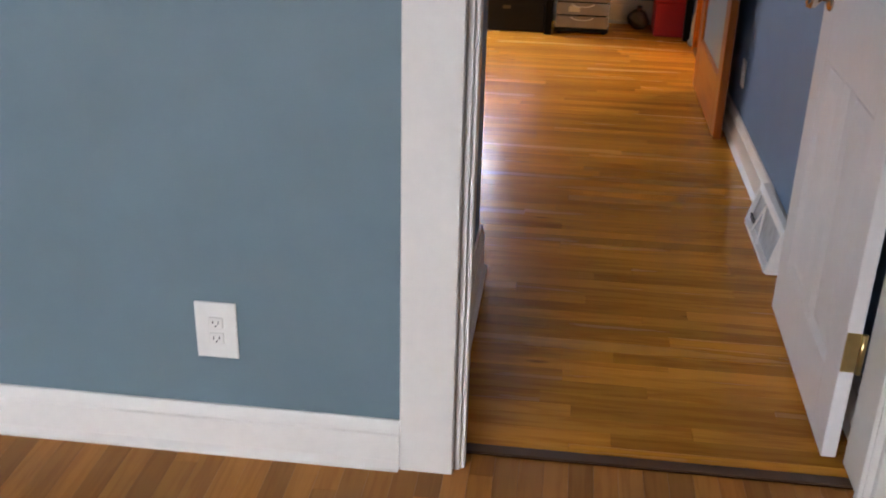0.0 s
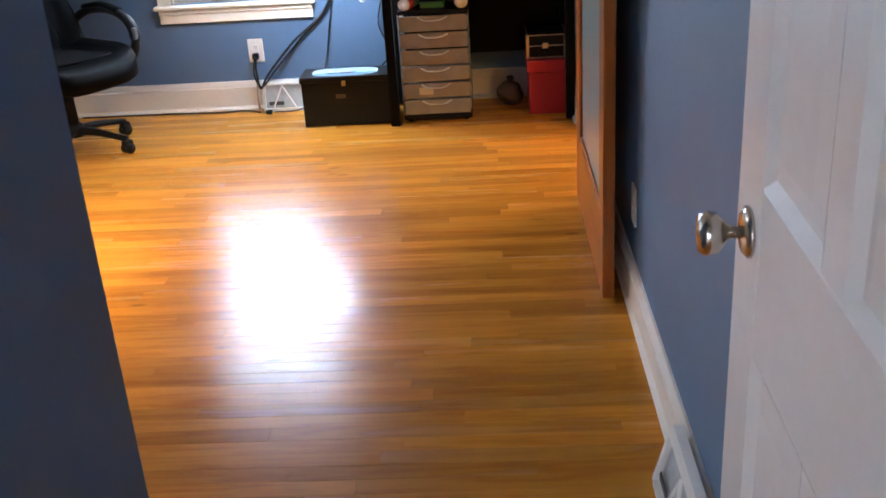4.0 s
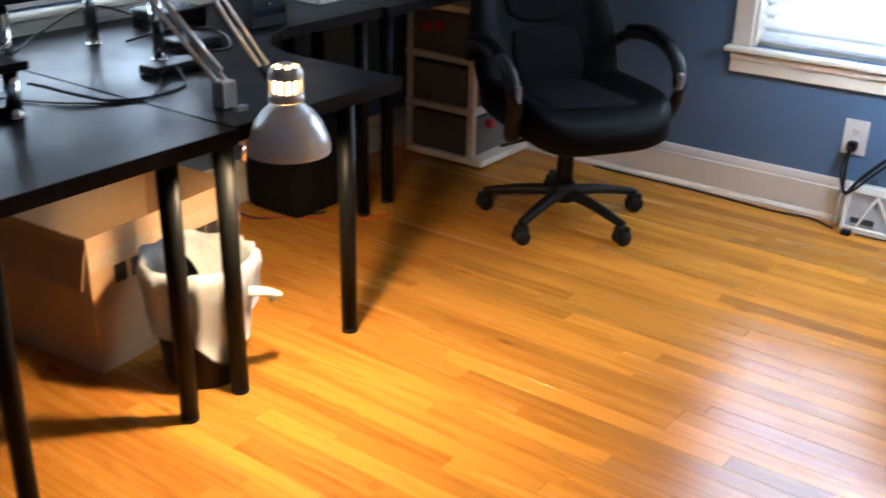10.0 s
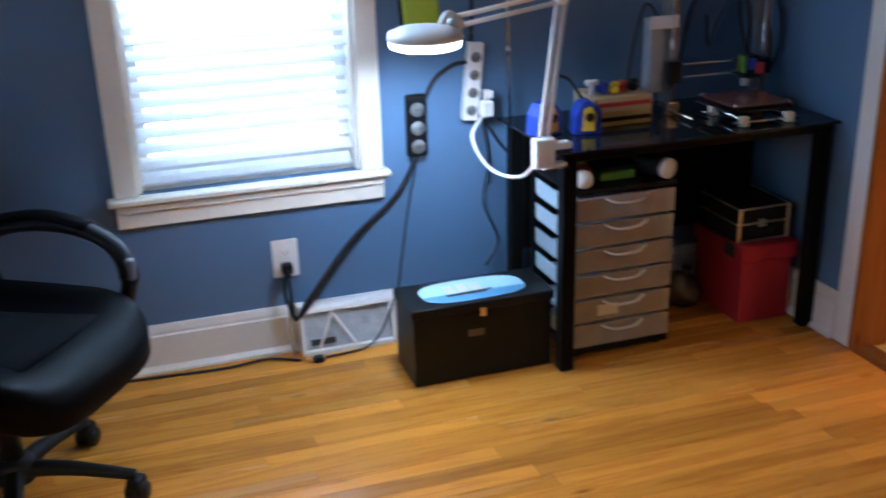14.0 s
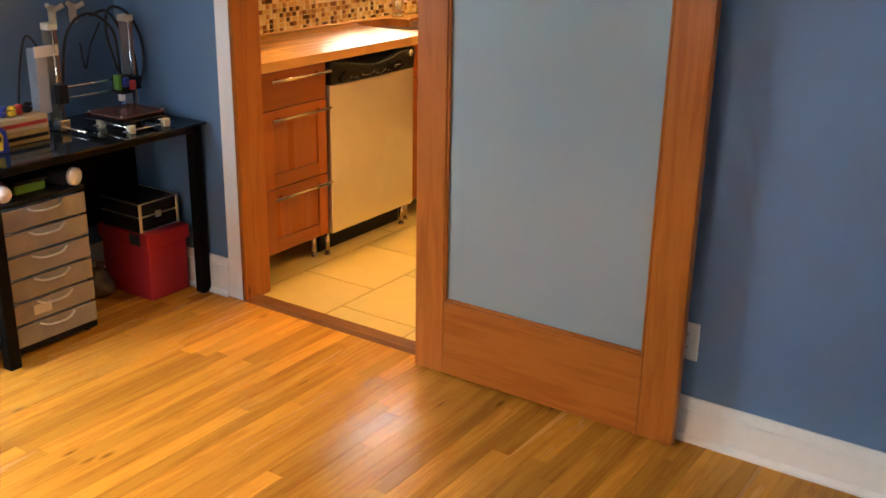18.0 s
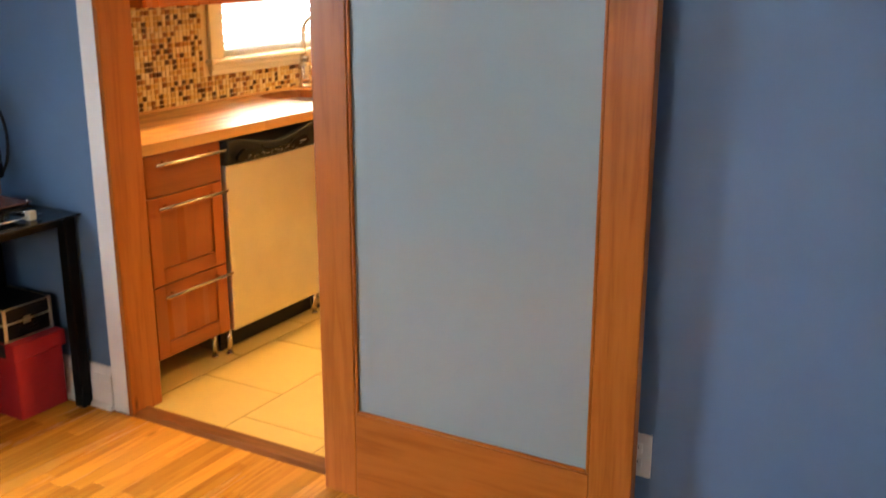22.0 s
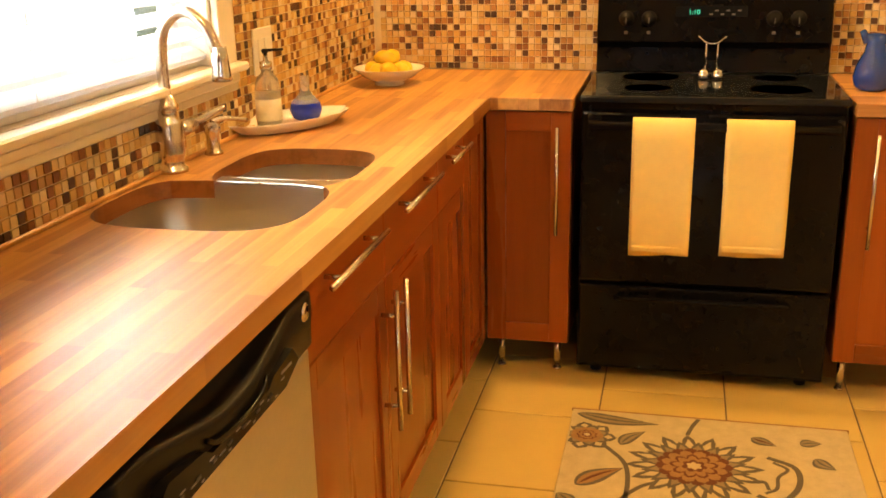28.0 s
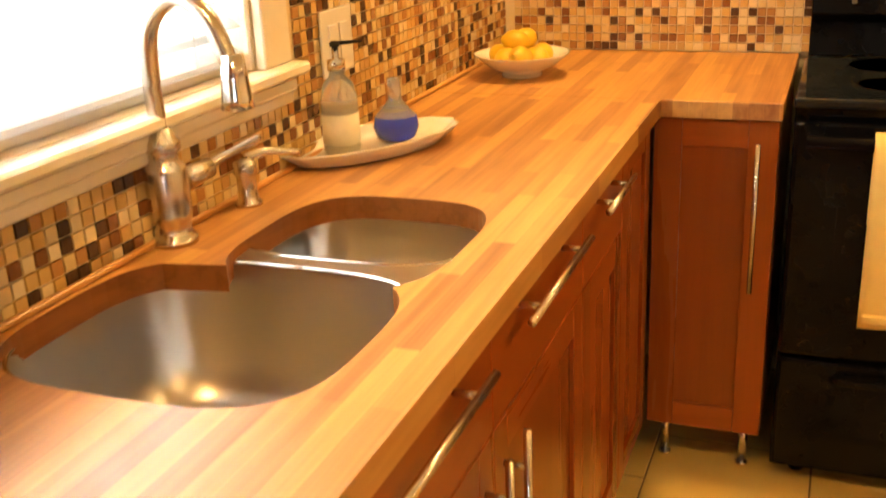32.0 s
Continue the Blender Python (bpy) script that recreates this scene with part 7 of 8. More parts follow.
# painted chest
CHEST = plain("black_chest_paint", (0.007, 0.007, 0.007), 0.45, grain=16, vary=0.35, bump=0.1, spec=0.25)
e = thing("painted_chest", (-0.255, 5.80, 0), "black wooden chest with a sailing ship painted on its lid", "chest")
K0, K1, L0, L1 = -0.47, -0.03, 5.672, 5.86
part("body", box_bm(K0, K1, L0, L1, 0.0005, 0.222, 0.004), CHEST, e)
lid = part("lid", box_bm(K0 - 0.006, K1 + 0.006, L0 - 0.008, L1 + 0.004, 0.2225, 0.252, 0.004), CHEST, e)
SEA, SKYB, SAIL = plain("painted_sea", (0.10, 0.24, 0.40), 0.4, vary=0.2), plain("painted_sky", (0.36, 0.52, 0.64), 0.4, grain=20, vary=0.15), plain("painted_sail", (0.60, 0.56, 0.46), 0.45)
oval = [(-0.255 + x, 5.764 + y) for x, y in bowl_outline(-0.165, 0.165, -0.078, 0.078, 40, 3.0)]
pic = part("painted_oval", prism_bm(oval, 2, 0.2522, 0.2530), SKYB, lid, "pale blue oval picture")
part("painted_sea", prism_bm([(x, y) for x, y in [(-0.255 + u, 5.764 + min(v, -0.018)) for u, v in bowl_outline(-0.163, 0.163, -0.077, 0.077, 40, 3.0)]][20:41], 2, 0.2531, 0.2533), SEA, pic)
part("painted_hull", prism_bm([(-0.345, 5.728), (-0.225, 5.728), (-0.19, 5.752), (-0.345, 5.742)], 2, 0.2534, 0.2538), INK, pic)
for k in range(3):
    for j in range(4):
        x, y = -0.325 + 0.042 * k, 5.748 + 0.015 * j
        part("painted_sail", prism_bm([(x - 0.017, y), (x + 0.017, y), (x + 0.015, y + 0.012), (x - 0.015, y + 0.012)], 2, 0.2539, 0.2544), SAIL, pic)
part("hasp", box_bm(-0.265, -0.245, L0 - 0.0105, L0 - 0.0082, 0.205, 0.232, 0.001, 1), BRASS, e, "small brass hasp")
part("worn_badge", box_bm(-0.30, -0.25, L0 - 0.0008, L0 - 0.0001, 0.14, 0.162), plain("worn_gold_print", (0.10, 0.07, 0.03), 0.5), e)
settle(e)


# ---- wall things: power strips, finder, lamp, cables ----
def strip(name, x, z0, z1, w, mat_, label, sockets, tilt=0.0):
    e = new(name)
    e.empty_display_size = 0.03
    tagged(e, label, "power strip")
    h = z1 - z0
    e.matrix_world = pose(x, YN - 0.0008, (z0 + z1) / 2, 90, tilt, 0)
    part("body", box_bm(-w / 2, w / 2, -h / 2, h / 2, 0, 0.032, 0.012 if mat_ is BLACKM else 0.004, 3), mat_, e)
    for k in range(sockets):
        y = -h / 2 + h * (k + 0.6) / (sockets + 0.4)
        sk = part("socket", tube_bm((0, y, 0.0315), (0, y, 0.0345), w * 0.33, n=20), plain("worn_grey_socket", (0.16, 0.16, 0.15), 0.4) if "worn_grey_socket" not in bpy.data.materials else bpy.data.materials["worn_grey_socket"], e, "", True)
        for s_ in (-1, 1):
            part("slot", box_bm(s_ * 0.007 - 0.0015, s_ * 0.007 + 0.0015, y - 0.004, y + 0.005, 0.0343, 0.0352), mat_ if mat_ is BLACKM else BLACKM, sk)
    return e


strip("power_strip", -0.322, 0.60, 0.80, 0.068, BLACKM, "black power strip screwed to the blue wall", 3)
strip("power_strip", -0.135, 0.70, 0.945, 0.05, WHITEP, "white power strip hanging on the blue wall", 4, 6)
e = thing("plug_adapter", (-0.095, YN - 0.036, 0.74), "white plug adapter in the power strip", "plug")
part("block", box_bm(-0.12, -0.082, YN - 0.07, YN - 0.036, 0.715, 0.765, 0.006), WHITEP, e)
part("cap", box_bm(-0.116, -0.086, YN - 0.075, YN - 0.0705, 0.775, 0.80, 0.002, 1), WHITEP, e)
part("neck", box_bm(-0.112, -0.09, YN - 0.06, YN - 0.045, 0.7655, 0.7995), WHITEP, e)
settle(e)
LIME = plain("lime_plastic", (0.38, 0.46, 0.02), 0.4)
e = new("stud_finder")
e.empty_display_size = 0.03
tagged(e, "lime green hand tool hung on the wall beside the window", "tool")
e.matrix_world = pose(-0.295, YN - 0.001, 0.995, 90, -4, 0)
part("body", box_bm(-0.06, 0.06, -0.075, 0.11, 0, 0.03, 0.014, 3), LIME, e)
part("side_grip", box_bm(-0.066, -0.055, -0.05, 0.10, 0.002, 0.026, 0.005), BLACKM, e)
part("face", box_bm(-0.028, 0.028, -0.03, 0.02, 0.0302, 0.0325, 0.001, 1), plain("olive_panel", (0.20, 0.22, 0.05), 0.4), e)
part("button", tube_bm((-0.035, -0.055, 0.03), (-0.035, -0.055, 0.034), 0.008, n=14), plain("orange_button", (0.7, 0.15, 0.02), 0.4), e, "", True)

# magnifier lamp on a balanced arm
e = thing("magnifier_lamp", (-0.085, 5.62, GZ), "white magnifier lamp on a spring arm clamped to the bench, lit", "lamp")
head = part("head", lathe_bm([(0.098, 0.0), (0.102, 0.006), (0.098, 0.022), (0.07, 0.034), (0.03, 0.04), (0.0, 0.041)], 40, (-0.405, 5.68, 1.028)), WHITEP, e, "round white lamp head", True)
RINGL = plain("lamp_ring_light", (0.92, 0.97, 1.0), 0.5, emit=14.0, bump=0.0)
part("ring_light", lathe_bm([(0.060, -0.016), (0.080, -0.020), (0.094, -0.014), (0.098, 0.004), (0.06, 0.004)], 40, (-0.405, 5.68, 1.024)), RINGL, head, "glowing ring", True)
part("lens", lathe_bm([(0.0, -0.002), (0.058, -0.002), (0.059, 0.002), (0.0, 0.003)], 30, (-0.405, 5.68, 1.023)), DARKGLASS, head, "", True)
part("yoke", sweep_bm([(-0.36, 5.685, 1.062), (-0.335, 5.69, 1.09), (-0.31, 5.69, 1.075)], 0.01, 10), WHITEP, e, "", True)
part("knuckle", tube_bm((-0.315, 5.675, 1.062), (-0.315, 5.705, 1.062), 0.02, n=16), WHITEP, e, "", True)
for dz in (0.0, 0.026):
    part("upper_arm", tube_bm((-0.32, 5.69, 1.055 + dz), (-0.03, 5.68, 1.10 + dz), 0.0065, n=10), TOWER if dz else WHITEP, e, "enamelled arm", True)
for dx in (0.0, 0.022):
    part("lower_arm", tube_bm((-0.02 + dx, 5.68, 1.115), (-0.095 + dx, 5.62, 0.745), 0.0075, n=10), WHITEP, e, "enamelled arm", True)
part("elbow", tube_bm((-0.012, 5.665, 1.112), (-0.012, 5.70, 1.112), 0.018, n=16), WHITEP, e, "", True)
bm = box_bm(-0.118, -0.055, 5.60, 5.635, 0.655, 0.742, 0.006)
bm = box_bm(-0.0545, -0.005, 5.602, 5.633, 0.7055, 0.726, 0.004, 2, bm)
bm = box_bm(-0.0545, -0.02, 5.602, 5.633, 0.655, 0.668, 0.004, 2, bm)
part("clamp", bm, WHITEP, e, "white bench clamp")
settle(e)
lamp("magnifier_ring_lamp", "SPOT", 60, look((-0.405, 5.68, 0.998), (-0.405, 5.74, 0)), (0.86, 0.94, 1.0), size=0.09, cone=165)
cable("white lamp cord hanging to the power strip", [(-0.085, 5.62, 0.70), (-0.12, 5.70, 0.61), (-0.16, 5.85, 0.60), (-0.16, 6.0, 0.66), (-0.105, 6.04, 0.72)], 0.0055, WHITEP)
e = thing("antenna_rod", (0.02, YN - 0.05, GZ), "thin steel rod standing behind the bench", "rod")
part("rod", tube_bm((-0.02, YN - 0.05, GZ), (-0.03, YN - 0.03, 1.35), 0.006, 0.004, 10), NICKEL, e, "", True)
part("joint", tube_bm((-0.024, YN - 0.044, 0.90), (-0.0245, YN - 0.0435, 0.93), 0.008, n=10), NICKEL, e, "", True)
settle(e)

# cords down the wall
cable("black cord from the outlet to the power strip", [(-0.765, YN - 0.03, 0.285), (-0.765, YN - 0.06, 0.23), (-0.755, YN - 0.05, 0.12), (-0.70, YN - 0.06, 0.20), (-0.55, YN - 0.03, 0.36), (-0.40, YN - 0.02, 0.48), (-0.325, YN - 0.02, 0.60)], 0.0065)
cable("black cord from the outlet up to the wall strip", [(-0.77, YN - 0.025, 0.29), (-0.78, YN - 0.055, 0.20), (-0.745, YN - 0.06, 0.13), (-0.66, YN - 0.04, 0.22), (-0.52, YN - 0.015, 0.365), (-0.385, YN - 0.012, 0.49), (-0.318, YN - 0.015, 0.61)], 0.005)
cable("black cord between the two power strips", [(-0.30, YN - 0.02, 0.77), (-0.26, YN - 0.02, 0.84), (-0.20, YN - 0.02, 0.88), (-0.155, YN - 0.02, 0.885)], 0.007)
cable("thin dark cord hanging down the wall to the floor", [(-0.325, YN - 0.02, 0.60), (-0.36, YN - 0.012, 0.42), (-0.39, YN - 0.02, 0.26), (-0.42, YN - 0.05, 0.16), (-0.52, YN - 0.10, 0.02), (-0.68, YN - 0.12, 0.006)], 0.0035)
cable("thin dark cord hanging down behind the chest", [(-0.10, YN - 0.02, 0.69), (-0.08, YN - 0.015, 0.55), (-0.10, YN - 0.015, 0.42), (-0.05, YN - 0.02, 0.28), (-0.10, YN - 0.03, 0.2)], 0.004)
cable("dark cord from the strip behind the bench", [(-0.12, YN - 0.03, 0.72), (-0.05, YN - 0.03, 0.62), (0.0, YN - 0.02, 0.56), (0.03, YN - 0.02, 0.50)], 0.005)
cable("black cord running up the wall above the strip", [(-0.135, YN - 0.012, 0.945), (-0.13, YN - 0.01, 1.1), (-0.14, YN - 0.01, 1.35)], 0.006)
cable("dark cord lying along the baseboard", [(-1.75, YN - 0.05, 0.005), (-1.3, YN - 0.055, 0.005), (-1.0, YN - 0.075, 0.005), (-0.86, YN - 0.06, 0.005), (-0.76, YN - 0.11, 0.006)], 0.0045)
cable("grey cord standing by the outlet", [(-0.77, YN - 0.07, 0.006), (-0.775, YN - 0.05, 0.10), (-0.765, YN - 0.04, 0.16)], 0.006, plain("tan_cord", (0.32, 0.25, 0.17), 0.5))
e = thing("loose_plug", (-0.70, YN - 0.125, 0), "black loose plug lying on the floor", "plug")
part("body", box_bm(-0.725, -0.69, YN - 0.145, YN - 0.118, 0.0005, 0.022, 0.006), BLACKM, e)
for dy in (-0.006, 0.006):
    part("prong", box_bm(-0.742, -0.7255, YN - 0.131 + dy - 0.0008, YN - 0.131 + dy + 0.0008, 0.008, 0.014), BRASS, e)
settle(e)
e = thing("wall_plug", (-0.765, YN - 0.03, 0.29), "black plug in the outlet under the window", "plug")
part("body", box_bm(-0.782, -0.748, YN - 0.045, YN - 0.0095, 0.272, 0.305, 0.006), BLACKM, e)
part("cord_neck", tube_bm((-0.765, YN - 0.044, 0.288), (-0.765, YN - 0.06, 0.27), 0.007, n=10), BLACKM, e, "", True)
settle(e)

# ---- rug ----
RUGB = plain("cream_rug_wool", (0.50, 0.40, 0.225), 0.95, grain=380, vary=0.14, bump=0.8)
TAUPE = plain("taupe_rug_wool", (0.120, 0.098, 0.066), 0.95, grain=380, vary=0.2, bump=0.8)
RUST = plain("rust_rug_wool", (0.13, 0.042, 0.017), 0.95, grain=380, vary=0.2, bump=0.8)
ASH = plain("ash_rug_wool", (0.25, 0.19, 0.105), 0.95, grain=380, vary=0.2, bump=0.8)
GOLD = plain("gold_rug_wool", (0.30, 0.165, 0.062), 0.95, grain=380, vary=0.2, bump=0.8)
RX0, RX1, RY0, RY1 = 2.178, 3.44, 4.38, 5.16
rug = thing("rug", ((RX0 + RX1) / 2, (RY0 + RY1) / 2, 0), "cream wool rug with rust and taupe flowers on the tiles", "rug")
part("rug_field", box_bm(RX0, RX1, RY0, RY1, 0.0012, 0.009, 0.003), RUGB, rug)
for b in ((RX0 - 0.004, RX0 + 0.006, RY0 - 0.004, RY1 + 0.004), (RX1 - 0.006, RX1 + 0.004, RY0 - 0.004, RY1 + 0.004)):
    part("binding", box_bm(*b, 0.001, 0.0098, 0.002, 1), GOLD, rug)


def inside(x, y):
    x, y = RX0 + (x - 2.25) * 0.967, y + 0.02
    return (min(max(x, RX0 + 0.008), RX1 - 0.008), min(max(y, RY0 + 0.006), RY1 - 0.006))


def patch(name, outline, z, mat_, par=None):
    pts = [inside(*p) for p in outline]
    return part(name, prism_bm(pts, 2, 0.0085, z), mat_, par or rug)


def petal_ring(cx, cy, r0, r1, n, turn=0.0, width=0.8, tip=0.35):
    """One closed outline of n petals."""
    out = []
    for k in range(n):
        for s_, rr in ((-0.5, r0), (-0.28 * width, r0 + (r1 - r0) * 0.62), (-0.1 * tip, r1 * 0.97), (0.0, r1), (0.1 * tip, r1 * 0.97), (0.28 * width, r0 + (r1 - r0) * 0.62)):
            a = turn + 2 * math.pi * (k + s_) / n
            out.append((cx + rr * math.cos(a), cy + rr * math.sin(a)))
    return out


def flower(cx, cy, r, n, ring, inner, turn=0.0, lobes=0.8):
    """Two rings of outlined petals round a scalloped heart."""
    f_ = patch("flower", petal_ring(cx, cy, r * 0.60, r, n, turn, lobes * 1.15), 0.0100, ring)
    patch("petal_light", petal_ring(cx, cy, r * 0.54, r * 0.86, n, turn, lobes * 0.62), 0.0103, RUGB, f_)
    patch("petal_back", petal_ring(cx, cy, r * 0.54, r * 0.78, n, turn + math.pi / n, lobes), 0.0106, ring, f_)
    patch("petal_gap", petal_ring(cx, cy, r * 0.50, r * 0.68, n, turn + math.pi / n, lobes * 0.55), 0.0109, ASH, f_)
    patch("petal_core", petal_ring(cx, cy, r * 0.47, r * 0.56, n, turn, 1.5, 1.2), 0.0112, inner, f_)
    patch("heart", petal_ring(cx, cy, r * 0.36, r * 0.48, max(8, n - 4), turn + 0.2, 1.3, 1.0), 0.0115, GOLD, f_)
    patch("heart_petal", petal_ring(cx, cy, r * 0.25, r * 0.36, 9, turn, 1.2, 0.8), 0.0118, RUST, f_)
    patch("heart_ring", petal_ring(cx, cy, r * 0.21, r * 0.31, 9, turn, 1.0, 0.8), 0.0121, GOLD, f_)
    patch("heart_dot", petal_ring(cx, cy, r * 0.14, r * 0.19, 7, turn), 0.0124, RUST, f_)
    patch("heart_core", petal_ring(cx, cy, r * 0.08, r * 0.12, 6, turn), 0.0127, RUGB, f_)


def leaf_shape(x0, y0, x1, y1, width, bend=0.0, fill=None, teeth=0, vein=None):
    """A woven leaf from base to tip: dark outline, paler fill, thin vein."""
    n, length, turn = 18, math.hypot(x1 - x0, y1 - y0), math.atan2(y1 - y0, x1 - x0)
    made = None
    for name, k, z, m_ in (("leaf", 1.0, 0.0100, TAUPE), ("leaf_fill", 0.62, 0.0104, fill or ASH), ("leaf_vein", 0.16, 0.0108, vein or TAUPE)):
        out = []
        for side in (1, -1):
            for j in range(n + 1):
                s_ = j / n if side == 1 else 1 - j / n
                wv = width * 0.5 * math.sin(math.pi * s_ ** 0.7) * k
                if teeth and side == 1:
                    wv *= 0.55 + 0.75 * abs(math.sin(s_ * teeth * math.pi))
                inset = (1 - k) * 0.10
                u, v = length * (inset + (1 - 2 * inset) * s_), side * wv + bend * length * math.sin(math.pi * s_)
                out.append((x0 + u * math.cos(turn) - v * math.sin(turn), y0 + u * math.sin(turn) + v * math.cos(turn)))
        ob_ = patch(name, out, z, m_, made)
        made = made or ob_


def stem(points, w=0.010):
    line = smooth_path([(x, y, 0) for x, y in points], 6)
    left, right = [], []
    for k, p in enumerate(line):
        d_ = line[min(k + 1, len(line) - 1)] - line[max(k - 1, 0)]
        d_.normalize()
        left.append((p.x - d_.y * w / 2, p.y + d_.x * w / 2))
        right.append((p.x + d_.y * w / 2, p.y - d_.x * w / 2))
    patch("stem", left + right[::-1], 0.0097, TAUPE)


# flowers as they lie on the rug: x along its length
flower(3.255, 4.787, 0.185, 16, TAUPE, RUST, 0.1)
flower(2.573, 4.589, 0.205, 9, RUST, TAUPE, 0.3, 1.25)
flower(2.503, 5.101, 0.135, 12, TAUPE, RUST, 0.0)
flower(2.590, 4.871, 0.098, 7, TAUPE, GOLD, 0.5, 1.1)
flower(3.384, 5.084, 0.085, 7, TAUPE, GOLD, 0.2, 1.1)
stem([(3.166, 4.862), (3.120, 4.926), (3.030, 4.978), (2.95, 4.99)], 0.013)
stem([(3.343, 5.038), (3.232, 4.968), (3.072, 4.958), (3.02, 4.98)], 0.013)
stem([(2.509, 4.826), (2.431, 4.764), (2.34, 4.745), (2.262, 4.752)], 0.020)
stem([(2.413, 5.083), (2.339, 5.033), (2.270, 5.032)], 0.016)
stem([(2.331, 4.740), (2.333, 4.690), (2.275, 4.623)], 0.014)
stem([(2.755, 4.86), (2.70, 4.767), (2.701, 4.70), (2.68, 4.66)], 0.006)
stem([(3.440, 4.805), (3.50, 4.79), (3.548, 4.772)], 0.012)
stem([(2.64, 4.94), (2.688, 4.970), (2.744, 5.013)], 0.008)
stem([(3.136, 4.630), (3.115, 4.595), (3.129, 4.56), (3.208, 4.522), (3.30, 4.525), (3.346, 4.593)], 0.016)
stem([(3.15, 4.61), (3.18, 4.58), (3.24, 4.572), (3.287, 4.545), (3.32, 4.58)], 0.010)
stem([(3.17, 4.60), (3.21, 4.61), (3.20, 4.64)], 0.010)
leaf_shape(3.101, 5.091, 3.212, 4.972, 0.065, 0.05, GOLD, 0, RUST)
leaf_shape(3.346, 4.990, 3.438, 4.922, 0.045, 0.08)
leaf_shape(3.034, 4.700, 2.970, 4.622, 0.050, 0.12, GOLD, 0, RUST)
leaf_shape(2.925, 4.745, 2.800, 4.645, 0.095, 0.05)
leaf_shape(2.746, 4.860, 2.705, 4.790, 0.040, 0.05, GOLD, 0, RUST)
leaf_shape(2.370, 4.975, 2.462, 4.895, 0.062, 0.10, GOLD, 0, RUST)
leaf_shape(2.407, 4.865, 2.400, 4.765, 0.060, 0.05)
leaf_shape(3.455, 4.630, 3.418, 4.565, 0.045, 0.0, ASH, 0, RUST)
leaf_shape(3.440, 4.500, 3.455, 4.440, 0.045, 0.1)
leaf_shape(3.36, 4.47, 3.31, 4.42, 0.05, -0.1)
leaf_shape(2.826, 4.625, 2.985, 4.470, 0.085, 0.06)
leaf_shape(3.520, 5.125, 3.490, 4.885, 0.060, -0.05)
leaf_shape(2.770, 4.515, 2.870, 4.460, 0.050, 0.15)
leaf_shape(2.869, 5.016, 2.873, 4.780, 0.085, -0.22, ASH, 7)
leaf_shape(2.818, 5.008, 2.822, 4.855, 0.060, -0.15, ASH, 5)
leaf_shape(2.735, 5.007, 2.925, 5.125, 0.075, 0.05, GOLD, 5)
leaf_shape(2.290, 5.030, 2.285, 4.815, 0.090, -0.10, ASH, 6)
leaf_shape(2.280, 4.690, 2.262, 4.560, 0.060, -0.1, ASH, 4)
leaf_shape(3.05, 5.13, 2.98, 5.09, 0.05, 0.1)
leaf_shape(2.46, 4.42, 2.35, 4.38, 0.05, 0.1, ASH, 3)
settle(rug)

# ---- kitchen ceiling lights ----
WARM = plain("warm_downlight_lens", (1.0, 0.66, 0.32), 0.5, emit=9.0, bump=0.0)
first = None
for x, y, watts in DOWNLIGHTS:
    if first is None:
        e = thing("recessed_downlight", (0, 0, 0), "round recessed ceiling downlight, switched on", "ceiling light", "kitchen downlights")
        part("trim_ring", lathe_bm([(0.055, -0.001), (0.055, -0.008), (0.085, -0.008), (0.088, -0.001)], 32), WHITEP, e, "", True)
        part("lens", lathe_bm([(0.0, -0.004), (0.054, -0.004), (0.054, -0.001)], 28), WARM, e, "glowing lens", True)
        e.location = (x, y, HC)
        first = e
    else:
        copy_thing(first, pose(x, y, HC))

